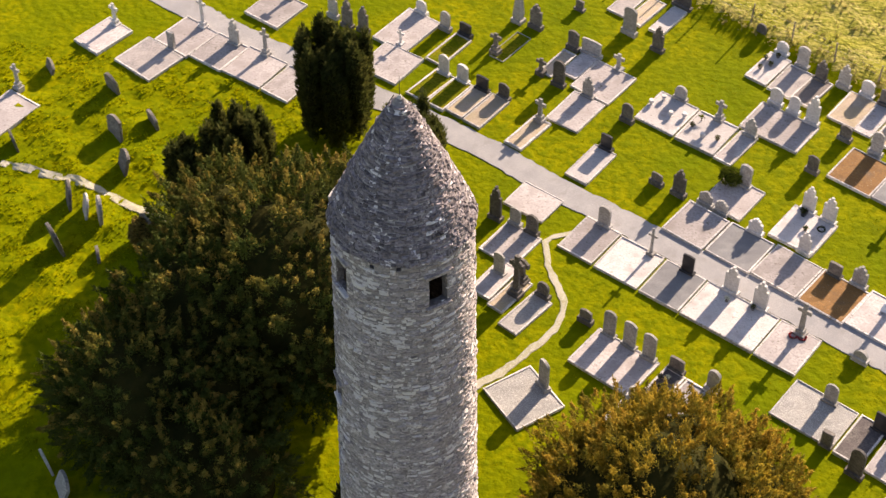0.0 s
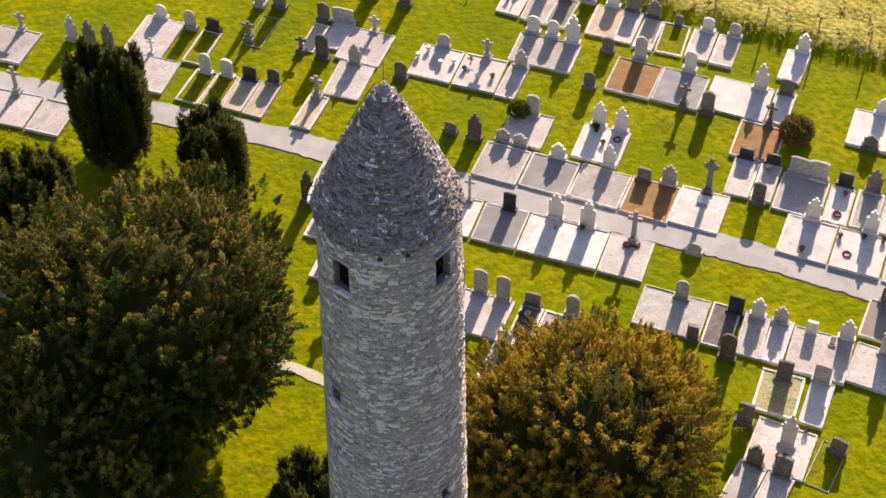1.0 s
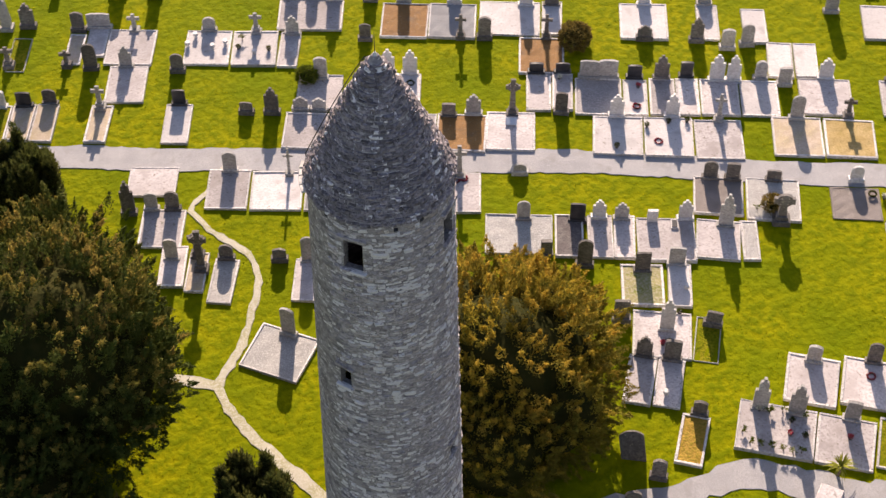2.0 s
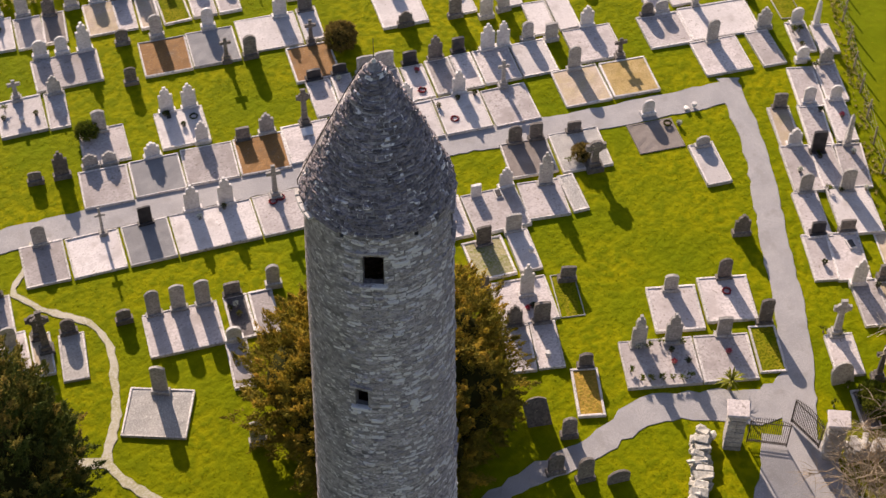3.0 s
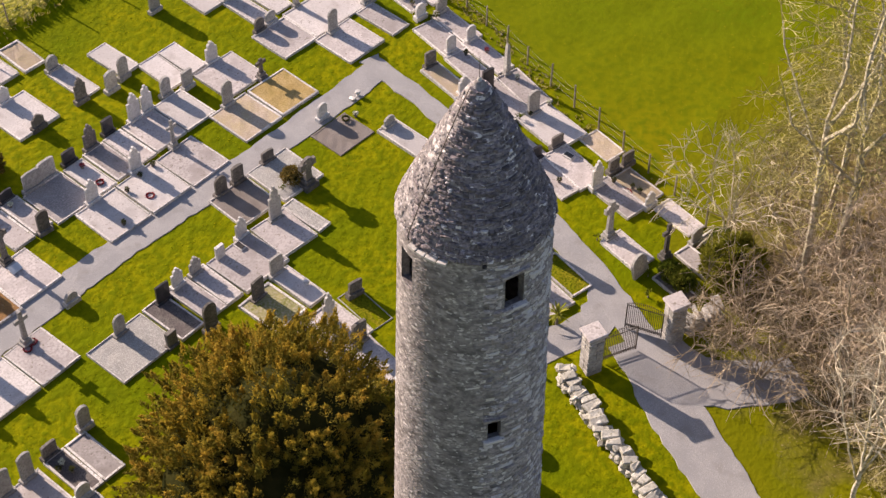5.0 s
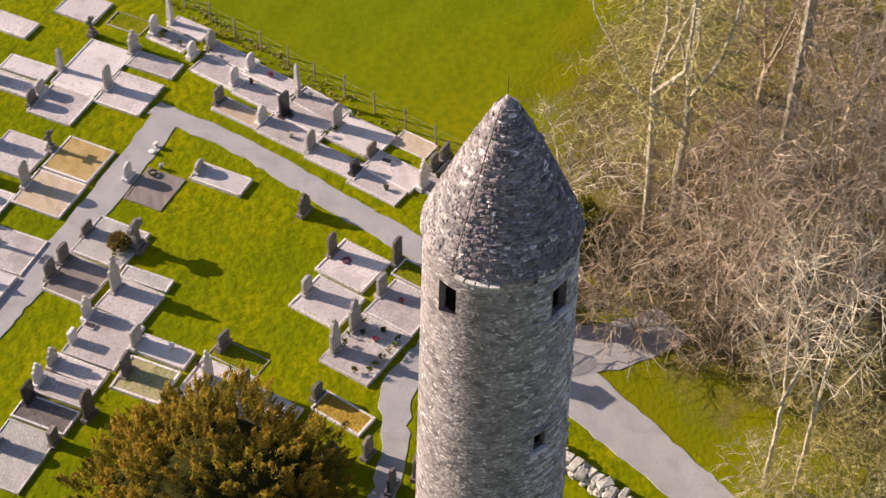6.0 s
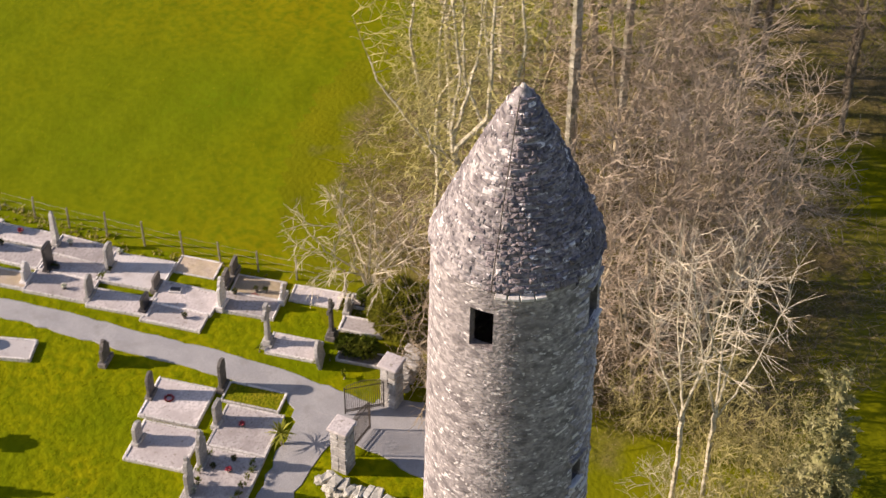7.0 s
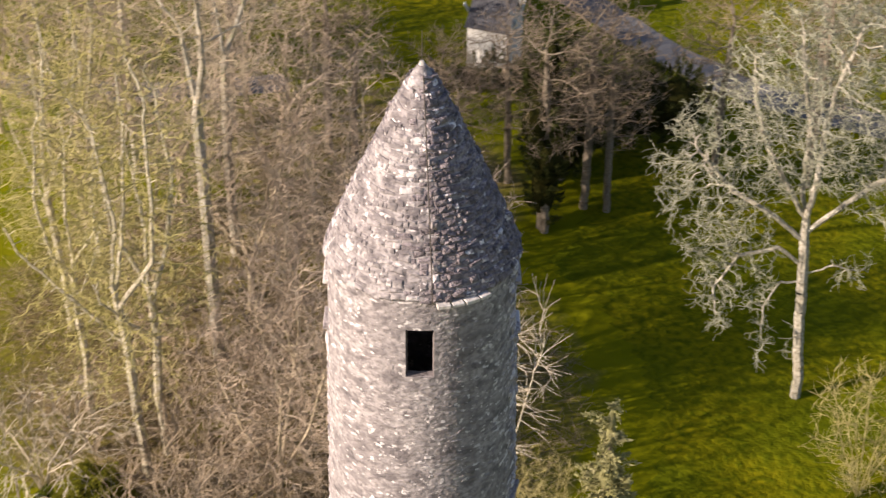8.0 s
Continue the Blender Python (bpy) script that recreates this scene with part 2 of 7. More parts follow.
M["stone_d"] = mat("dark_stone", (0.135, 0.12, 0.11), (0.20, 0.18, 0.165), (0.095, 0.085, 0.08), scale=2.4, fine=9, bump=0.4, dist=0.01, per_object=0.3, speck=(0.33, 0.31, 0.25), speck_scale=8, speck_at=0.66)
M["polished"] = mat("polished_granite", (0.035, 0.033, 0.035), (0.06, 0.055, 0.055), scale=3, fine=40, rough=0.28, bump=0, per_object=0.2)
M["mortar"] = mat("mortar", (0.275, 0.250, 0.253), (0.375, 0.343, 0.344), (0.185, 0.166, 0.172), mid=(0.130, 0.116, 0.122), scale=0.9, fine=8, bump=0.8, dist=0.05, mid_scale=2.6, mid_at=0.50, mid_soft=0.14, stretch=(1, 1, 1.5), speck=(0.60, 0.56, 0.56), speck_scale=6, speck_at=0.61)
# reveal stone darkened, the shade inside the windows put into its colour
M["jamb"] = mat("shaded_reveal_stone", (0.155, 0.138, 0.14), (0.215, 0.19, 0.19), (0.10, 0.088, 0.09), scale=1.5, fine=9, bump=0.8, dist=0.04)
M["rubble"] = flecked(mat("tower_stone", (0.395, 0.348, 0.345), (0.51, 0.455, 0.450), (0.256, 0.222, 0.225), mid=(0.208, 0.179, 0.185), scale=0.8, fine=11, bump=1.0, dist=0.05, mid_scale=3.6, mid_at=0.55, mid_soft=0.10, stretch=(1, 1, 2.2), per_object=0.22), (0.63, 0.59, 0.585), 2.30, 0.9, False)
M["rubble_joined"] = flecked(island(mat("tower_stone_run", (0.395, 0.348, 0.345), (0.51, 0.455, 0.450), (0.256, 0.222, 0.225), mid=(0.208, 0.179, 0.185), scale=0.8, fine=11, bump=1.0, dist=0.05, mid_scale=3.6, mid_at=0.55, mid_soft=0.10, stretch=(1, 1, 2.2)), 0.22), (0.63, 0.59, 0.585), 2.30, 0.9, True)
# smooth flush stone, coloured apart from the shaded side to suit the sunlight
M["repointed"] = flecked(island(mat("repointed_sunny_stone", (0.270, 0.243, 0.246), (0.365, 0.333, 0.333), (0.18, 0.161, 0.166), mid=(0.125, 0.111, 0.117), scale=0.8, fine=8, bump=0.8, dist=0.05, mid_scale=2.6, mid_at=0.49, mid_soft=0.14, stretch=(1, 1, 1.5)), 0.20), (0.54, 0.50, 0.50), 2.48, 0.8, True)
M["capstone"] = flecked(mat("cap_stone", (0.222, 0.191, 0.203), (0.315, 0.273, 0.288), (0.125, 0.107, 0.116), scale=0.9, fine=12, bump=1.0, dist=0.06, mid=(0.105, 0.090, 0.099), mid_scale=3.8, mid_at=0.54, mid_soft=0.10, stretch=(1, 1, 1.8), per_object=0.3), (0.74, 0.69, 0.69), 2.62, 1.5, False)
M["capstone_joined"] = flecked(island(mat("cap_stone_run", (0.222, 0.191, 0.203), (0.315, 0.273, 0.288), (0.125, 0.107, 0.116), scale=0.9, fine=12, bump=1.0, dist=0.06, mid=(0.105, 0.090, 0.099), mid_scale=3.8, mid_at=0.54, mid_soft=0.10, stretch=(1, 1, 1.8)), 0.3), (0.74, 0.69, 0.69), 2.62, 1.5, True)
M["ledge"] = mat("pale_ledge", (0.52, 0.49, 0.46), (0.60, 0.57, 0.54), (0.4, 0.37, 0.35), scale=2, fine=10, bump=0.5)
M["yew"] = island(mat("yew_needles", (0.066, 0.086, 0.016), (0.094, 0.098, 0.020), (0.042, 0.060, 0.012), scale=0.35, fine=1.5, bump=0, spec=0.08, glow=0.25), 0.12)
# tip colours that paint the sun onto the upper yew shoots
M["yew_gold"] = island(mat("yew_sunlit_tips", (0.36, 0.255, 0.028), (0.44, 0.28, 0.04), (0.26, 0.20, 0.022), scale=0.4, fine=1.5, bump=0, spec=0.08, glow=0.42), 0.14)
M["yew_bronze"] = island(mat("yew_sunlit_bronze", (0.205, 0.165, 0.032), (0.275, 0.192, 0.045), (0.140, 0.134, 0.027), scale=0.4, fine=1.5, bump=0, spec=0.08, glow=0.42), 0.14)
M["yew_brown"] = island(mat("yew_brown_shoots", (0.190, 0.155, 0.020), (0.245, 0.180, 0.028), (0.130, 0.118, 0.016), scale=0.4, fine=1.5, bump=0, spec=0.08, glow=0.30), 0.14)
M["irish"] = island(mat("irish_yew", (0.066, 0.078, 0.019), (0.105, 0.104, 0.027), (0.040, 0.050, 0.013), scale=0.8, fine=3, bump=0, spec=0.12, glow=0.35), 0.25)
# near-black, so the shade between leaf clumps is in the colour
M["core"] = mat("crown_shade_core", (0.020, 0.022, 0.006), (0.032, 0.030, 0.008), scale=2, fine=6, bump=0.5, dist=0.1, spec=0.02)
M["bark"] = mat("bark", (0.20, 0.165, 0.12), (0.28, 0.235, 0.175), (0.12, 0.095, 0.07), scale=1.5, fine=14, bump=0.8, dist=0.02)
M["twig"] = mat("twigs", (0.39, 0.325, 0.225), (0.47, 0.395, 0.28), (0.29, 0.235, 0.155), scale=0.4, fine=4, bump=0, spec=0.1)
M["twig_red"] = mat("red_twigs", (0.395, 0.315, 0.238), (0.475, 0.388, 0.298), (0.295, 0.23, 0.168), scale=0.4, fine=4, bump=0, spec=0.1)
M["twig_green"] = mat("mossy_twigs", (0.36, 0.31, 0.12), (0.44, 0.38, 0.18), (0.27, 0.23, 0.085), scale=0.4, fine=4, bump=0, spec=0.1)
M["twig_moss"] = mat("moss_grown_twigs", (0.335, 0.30, 0.105), (0.42, 0.37, 0.165), (0.24, 0.215, 0.075), scale=0.4, fine=4, bump=0, spec=0.1)
M["twig_lichen"] = mat("lichened_twigs", (0.27, 0.27, 0.195), (0.35, 0.34, 0.265), (0.19, 0.195, 0.13), scale=0.5, fine=4, bump=0, spec=0.1)
M["twig_dark"] = mat("dark_twigs", (0.225, 0.17, 0.12), (0.30, 0.235, 0.17), (0.14, 0.11, 0.07), scale=0.4, fine=4, bump=0)
M["twig_pale"] = mat("pale_twigs", (0.52, 0.455, 0.345), (0.60, 0.535, 0.42), (0.40, 0.34, 0.25), scale=0.4, fine=4, bump=0, spec=0.1)
M["twig_thorn"] = mat("thorn_twigs", (0.315, 0.25, 0.175), (0.405, 0.33, 0.24), (0.22, 0.17, 0.115), scale=0.4, fine=4, bump=0, spec=0.1)
M["trunk_pale"] = mat("pale_bark", (0.48, 0.43, 0.32), (0.58, 0.53, 0.42), (0.28, 0.245, 0.155), scale=1.2, fine=6, bump=0.5, dist=0.02, mid=(0.26, 0.235, 0.13), mid_scale=1.8, mid_at=0.55, stretch=(1, 1, 1.6))
M["trunk_grey"] = mat("grey_bark", (0.38, 0.345, 0.275), (0.48, 0.44, 0.36), (0.24, 0.22, 0.17), scale=1.0, fine=7, bump=0.6, dist=0.02, mid=(0.22, 0.215, 0.12), mid_scale=1.5, mid_at=0.57)
M["spruce"] = island(mat("spruce_needles", (0.33, 0.315, 0.15), (0.42, 0.385, 0.21), (0.25, 0.245, 0.10), scale=0.8, fine=3, bump=0, spec=0.08, glow=0.3), 0.2)
M["brush"] = mat("brushwood", (0.255, 0.197, 0.13), (0.345, 0.28, 0.19), (0.165, 0.127, 0.078), scale=0.4, fine=4, bump=0, spec=0.05)
M["dry"] = island(mat("dry_grass", (0.34, 0.29, 0.09), (0.42, 0.36, 0.15), (0.24, 0.22, 0.05), scale=0.6, fine=4, bump=0, spec=0.02, glow=0.3), 0.2)
M["iron"] = mat("gate_iron", (0.055, 0.045, 0.04), (0.09, 0.07, 0.06), (0.04, 0.035, 0.03), scale=3, fine=20, rough=0.55, bump=0.1)
M["post"] = mat("fence_wood", (0.24, 0.20, 0.15), (0.32, 0.28, 0.22), (0.15, 0.12, 0.09), scale=3, fine=20, bump=0.5, dist=0.01)
M["wire"] = mat("fence_wire", (0.42, 0.40, 0.38), (0.48, 0.46, 0.44), scale=3, fine=20, rough=0.6, bump=0)
M["render_white"] = mat("white_render", (0.74, 0.73, 0.70), (0.80, 0.79, 0.76), (0.66, 0.64, 0.60), scale=0.6, fine=8, bump=0.1)
M["slate"] = mat("slate", (0.085, 0.085, 0.095), (0.12, 0.12, 0.13), (0.06, 0.06, 0.07), scale=1.0, fine=10, bump=0.4, dist=0.02)
M["glass"] = mat("window_glass", (0.02, 0.025, 0.03), (0.03, 0.035, 0.04), rough=0.08, bump=0)
M["flower_red"] = mat("red_flowers", (0.45, 0.03, 0.05), (0.55, 0.12, 0.16), (0.30, 0.02, 0.03), scale=9, fine=30, bump=0.5)
M["flower_white"] = mat("white_flowers", (0.75, 0.72, 0.66), (0.80, 0.78, 0.70), (0.45, 0.50, 0.30), scale=9, fine=30, bump=0.5)
M["yucca"] = mat("yucca_leaves", (0.26, 0.27, 0.03), (0.34, 0.32, 0.05), (0.18, 0.20, 0.02), scale=3, fine=9, bump=0, spec=0.2, glow=0.3)
M["green"] = island(mat("shrub_leaves", (0.10, 0.13, 0.014), (0.17, 0.18, 0.026), (0.07, 0.09, 0.010), scale=1.5, fine=6, bump=0, spec=0.04, glow=0.3), 0.5)
M["olive_leaves"] = island(mat("olive_leaves", (0.20, 0.20, 0.022), (0.28, 0.26, 0.04), (0.14, 0.15, 0.015), scale=1.5, fine=6, bump=0, spec=0.04, glow=0.35), 0.4)
M["brown"] = island(mat("dry_shrub", (0.19, 0.135, 0.035), (0.25, 0.18, 0.05), (0.13, 0.10, 0.03), scale=1.5, fine=6, bump=0, spec=0.04, glow=0.25), 0.5)
M["plaque"] = mat("slate_plaque", (0.50, 0.54, 0.60), (0.56, 0.60, 0.66), scale=3, fine=30, rough=0.35, bump=0.05)


# ---- mesh helpers
def link(name, bm, material, parent=None, label="", smooth=False):
    me = bpy.data.meshes.new(name)
    bm.to_mesh(me)
    bm.free()
    for k in material if isinstance(material, (list, tuple)) else [material]:
        me.materials.append(M[k])
    if smooth:
        me.shade_smooth()
    ob = new(name, me)
    if parent:
        ob.parent = parent
    if label:
        tagged(ob, label)
    return ob


def part(name, bm, material, parent, label="", smooth=False):
    return link(name, bm, material, parent, label, smooth)


def raw(name, verts, faces, material, parent=None, label="", smooth=False):
    me = bpy.data.meshes.new(name)
    me.from_pydata(verts, [], faces)
    me.update()
    for k in material if isinstance(material, (list, tuple)) else [material]:
        me.materials.append(M[k])
    if smooth:
        me.shade_smooth()
    ob = new(name, me)
    if parent:
        ob.parent = parent
    if label:
        tagged(ob, label)
    return ob


def empty(name, m=None):
    ob = new(name)
    ob.empty_display_size = 0.3
    if m is not None:
        ob.matrix_world = m
    return ob


def box(bm, cx, cy, cz, sx, sy, sz, bevel=0.0, wob=0.0, seed=0):
    """A box about (cx, cy, cz), bevelled, its corners a little uneven."""
    r = bmesh.ops.create_cube(bm, size=1.0)
    vs = r["verts"]
    rng = random.Random(seed)
    for v in vs:
        v.co = Vector((cx + v.co.x * sx, cy + v.co.y * sy, cz + v.co.z * sz))
        if wob:
            v.co += Vector((rng.uniform(-wob, wob), rng.uniform(-wob, wob), rng.uniform(-wob, wob)))
    if bevel:
        es = list({e for v in vs for e in v.link_edges})
        bmesh.ops.bevel(bm, geom=es, offset=bevel, segments=1, affect="EDGES", profile=0.6)


def slab(bm, outline, y0, y1, bevel=0.012):
    """An upright slab: an outline in x and z, thick from y0 to y1."""
    vs = [bm.verts.new((x, y0, z)) for x, z in outline]
    f = bm.faces.new(vs)
    got = bmesh.ops.extrude_face_region(bm, geom=[f])
    up = [g for g in got["geom"] if isinstance(g, bmesh.types.BMVert)]
    for v in up:
        v.co.y = y1
    bmesh.ops.recalc_face_normals(bm, faces=bm.faces[:])
    if bevel:
        es = [e for e in bm.edges if abs(e.verts[0].co.y - e.verts[1].co.y) < 1e-6]
        bmesh.ops.bevel(bm, geom=es, offset=bevel, segments=1, affect="EDGES")


def tube(verts, faces, p, q, r0, r1, sides=4):
    """Append a tapered tube from p to q to lists of vertices and faces."""
    d = q - p
    if d.length < 1e-6:
        return
    a = d.orthogonal().normalized()
    b = d.normalized().cross(a)
    k = len(verts)
    for c, r in ((p, r0), (q, r1)):
        for i in range(sides):
            t = 2 * math.pi * i / sides
            verts.append(tuple(c + a * (r * math.cos(t)) + b * (r * math.sin(t))))
    for i in range(sides):
        j = (i + 1) % sides
        faces.append((k + i, k + j, k + sides + j, k + sides + i))

# ---- the large structure: ground, paths, tower
def wave(x, y, s, k):
    """Smooth uneven ground from a few crossed waves."""
    return (np.sin(x * s + 1.7 * k + 1.3 * np.sin(y * s * 0.7 + k)) + np.sin(y * s * 1.13 + 0.9 * k + 1.1 * np.sin(x * s * 0.83 + 2 * k)) + np.sin((x + y) * s * 0.71 + k) + np.sin((x - y) * s * 1.37 + 3 * k)) / 4


# side(x, y) is positive beyond each boundary of the graveyard
def beyond_north(x, y):
    return (x - 10.8) * 0.460 + (y - 42.3) * 0.888


def beyond_east(x, y):
    return (x - 39.5) * 0.722 - (y - 9.2) * 0.692


def ground_height(x, y):
    h = 0.012 * wave(x, y, 2.1, 1) + 0.015 * wave(x, y, 0.7, 2)
    n = beyond_north(x, y)
    h = h + np.where(n > -1.2, np.clip((n + 1.2) / 1.2, 0, 1) * 0.45, 0) + np.where(n > 0.2, np.clip(n / 1.5, 0, 1) * 0.20 * wave(x, y, 3.1, 4), 0)
    e = beyond_east(x, y)
    h = h + np.where((e > 0.1) & (n < 0), np.clip(e / 1.0, 0, 1) * 0.05 * wave(x, y, 1.9, 5), 0)
    old = np.clip((-13 - x) / 3, 0, 1) * np.clip((33 - y) / 2, 0, 1) * np.clip((x + 45) / 4, 0, 1) * np.clip((y - 3) / 4, 0, 1)
    h = h + old * (0.18 * wave(x, y, 1.6, 6) + 0.15 * wave(x, y, 3.3, 9) + 0.07 * wave(x, y, 5.9, 4))
    return h


def axis(lo, hi, step, far):
    mid = np.arange(lo, hi + 1e-6, step)
    out, s = [], step
    while sum(out) < far:
        s *= 1.35
        out.append(s)
    o = np.cumsum(out)
    return np.concatenate([(lo - o)[::-1], mid, hi + o])


gx, gy = axis(-34, 62, 0.5, 2600), axis(-60, 60, 0.5, 2600)
XX, YY = np.meshgrid(gx, gy, indexing="ij")
ZZ = ground_height(XX, YY)
verts = np.stack([XX.ravel(), YY.ravel(), ZZ.ravel()], 1)
ny = len(gy)
I, J = np.meshgrid(np.arange(len(gx) - 1), np.arange(ny - 1), indexing="ij")
k = (I * ny + J).ravel()
faces = np.stack([k, k + ny, k + ny + 1, k + 1], 1)
ground = raw("ground", verts.tolist(), faces.tolist(), ["lawn", "meadow", "field", "woodland", "park"], smooth=True)
cx, cy = verts[faces].mean(1)[:, 0], verts[faces].mean(1)[:, 1]
jit = 0.5 * wave(cx, cy, 1.3, 7)
kind = np.zeros(len(cx), int)
east = beyond_east(cx, cy) + 0.3 * jit > 0
kind[east] = 2
wood = ((cx - 27) / 15) ** 2 + ((cy + 18) / 12.0) ** 2 < 1.5
kind[wood & (cy < -3.4)] = 3
copse = ((cx - 36) / 9.5) ** 2 + ((cy + 33) / 6.5) ** 2 < 1.75
kind[(cy < -20 - 0.12 * (cx - 10) + jit) & ~wood] = 4
kind[copse] = 3
kind[beyond_north(cx, cy) + 0.2 * jit > -0.3] = 1
ground.data.polygons.foreach_set("material_index", kind.astype(np.int32))
ground.data.update()
tagged(ground, "sunlit yellow-green mown grass ground around the graves", "ground", kind="structure")

TAKEN = []      # stretches without grass: (x, y, dx, dy, half length, half width)


def ribbon(name, pts, width, z, material, label, wob=0.12, step=0.4, seed=1, taper=1.0, ease=1.0):
    """A path along a bent line, with ragged edges and a little thickness."""
    P = [Vector((x, y)) for x, y in pts]
    dense = []
    for i in range(len(P) - 1):
        a, b, c, d = P[max(i - 1, 0)], P[i], P[i + 1], P[min(i + 2, len(P) - 1)]
        m = max(2, int((c - b).length / step))
        for j in range(m):
            t = j / m
            dense.append(0.5 * ((2 * b) + (c - a) * t + (2 * a - 5 * b + 4 * c - d) * t * t + (3 * b - a - 3 * c + d) * t ** 3))
    dense.append(P[-1])
    rng = random.Random(seed)
    vs, fs = [], []
    for i, p in enumerate(dense):
        t = (dense[min(i + 1, len(dense) - 1)] - dense[max(i - 1, 0)]).normalized()
        nrm = Vector((-t.y, t.x))
        f = min(1.0, i / (len(dense) - 1) / taper) ** ease
        w = (width if not isinstance(width, tuple) else width[0] + (width[1] - width[0]) * f) / 2
        a, b = w + rng.uniform(-wob, wob), w + rng.uniform(-wob, wob)
        for s, zz in ((a + 0.03, -0.03), (a, z), (0, z + 0.004), (-b, z), (-b - 0.03, -0.03)):
            q = p + nrm * s
            vs.append((q.x, q.y, zz + float(ground_height(np.array(q.x), np.array(q.y)))))
        if i:
            k = 5 * (i - 1)
            fs += [(k + j, k + j + 1, k + 6 + j, k + 5 + j) for j in range(4)]
            o = (p + dense[i - 1]) / 2
            TAKEN.append((o.x, o.y, t.x, t.y, (p - dense[i - 1]).length / 2 + 0.05, w - 0.05))
    ob = raw(name, vs, fs, material)
    return tagged(ob, label, name.split(".")[0], kind="structure")


ribbon("path", [(-60, 55), (-24.6, 40.0), (-19, 37.4), (-12.5, 34.8), (-3.8, 31.2), (-1.1, 29.8), (2.0, 28.3), (14.2, 22.5), (17.2, 21.1), (21.0, 19.1), (27.0, 15.65), (33.9, 12.2)], 1.5, 0.036, "path", "grey gravel path running straight between the rows of graves", wob=0.07)
ribbon("path", [(34.3, 13.0), (33.5, 12.0), (31.3, 8.75), (27.25, 4.25), (25.0, 1.7), (22.9, -0.4), (21.0, -2.1), (19.6, -3.3)], (1.0, 1.45), 0.042, "path", "grey gravel path beside the fence row leading to the gate", wob=0.07, seed=2)
ribbon("path", [(21.6, -1.6), (20.0, -1.2), (18.6, 0.1), (16.6, 1.8), (14.3, 2.25), (12.6, 2.35), (9.5, 3.2), (6.0, 3.0)], (2.1, 0.75), 0.030, "path", "grey gravel path curving from the gate towards the tower", wob=0.13, seed=3, taper=0.8, ease=0.7)
ribbon("road", [(19.5, -3.0), (18.2, -4.0), (16.3, -5.1), (14.6, -6.25), (12.9, -7.6), (11.1, -8.95), (5.0, -13.6), (-4, -20), (-30, -38)], (2.7, 1.62), 0.048, "path", "pale grey lane outside the graveyard gate", wob=0.07, seed=4, taper=0.28)
ribbon("road", [(18.9, -3.7), (18.35, -4.9), (17.9, -6.3), (18.3, -8.4), (19.2, -10.0)], (2.9, 2.2), 0.040, "path", "gravel track bending off the lane under the bushes", wob=0.10, seed=7)
ribbon("footpath", [(2.9, 27.4), (2.2, 26.5), (0.75, 25.6), (0.62, 24.9), (1.1, 23.5), (1.75, 22.4), (2.05, 21.4), (1.95, 20.2), (1.2, 18.8), (0.6, 17.8), (-0.05, 16.9), (-0.9, 16.05), (-1.75, 15.1), (-1.6, 13.2), (-0.95, 11.1), (-0.3, 9.4), (0.6, 7.0), (2.0, 4.0)], (0.28, 0.80), 0.034, "trail", "narrow trodden earth and gravel footpath across grass", wob=0.06, seed=5, step=0.3, ease=2.4)
ribbon("footpath", [(-26.7, 24.9), (-23.8, 24.7), (-21.4, 24.2), (-19.2, 23.4), (-17.6, 22.8), (-12, 20.0), (-6, 17.4), (-3.4, 16.4), (-2.5, 15.8), (-1.75, 15.2)], (0.40, 0.55), 0.028, "trail", "pale trodden footpath leading through the old graves", wob=0.05, seed=6)


# ---- the round tower
APEX, RIM = 30.5, 26.48


def wall_radius(z):
    return 1.887 + 0.019 * (26 - z)


def cap_radius(z):
    u = max(0.0, (APEX - z) / (APEX - RIM))
    return 0.06 + 1.90 * u ** 0.88


# windows: middle angle, width in degrees, sill, head
WINDOWS = [(224.0, 16.2, 24.68, 25.80), (133.0, 16.6, 24.66, 25.76), (312.2, 16.2, 24.80, 25.88), (43.0, 15.0, 24.75, 25.78), (211.6, 10.4, 19.66, 20.46), (308.8, 8.2, 15.35, 15.98), (120.0, 9.0, 12.0, 12.7), (40.0, 11.0, 8.2, 9.2), (225.0, 16.0, 3.4, 5.2), (258.6, 3.6, 26.20, 26.33), (280.2, 3.6, 26.26, 26.39), (200.0, 3.6, 26.22, 26.36)]


def in_window(a0, a1, z0, z1, grow=0.0):
    for c, w, lo, hi in WINDOWS:
        mid = ((a0 + a1) / 2 - c + 180) % 360 - 180
        half = (a1 - a0) / 2 + w / 2 + grow
        if abs(mid) < half - 0.01 and z1 > lo - grow * 0.03 + 0.001 and z0 < hi + grow * 0.03 - 0.001:
            return True
    return False


tower = empty("round_tower")
tagged(tower, "tall weathered grey rubble-stone round tower with a conical stone cap", "tower")


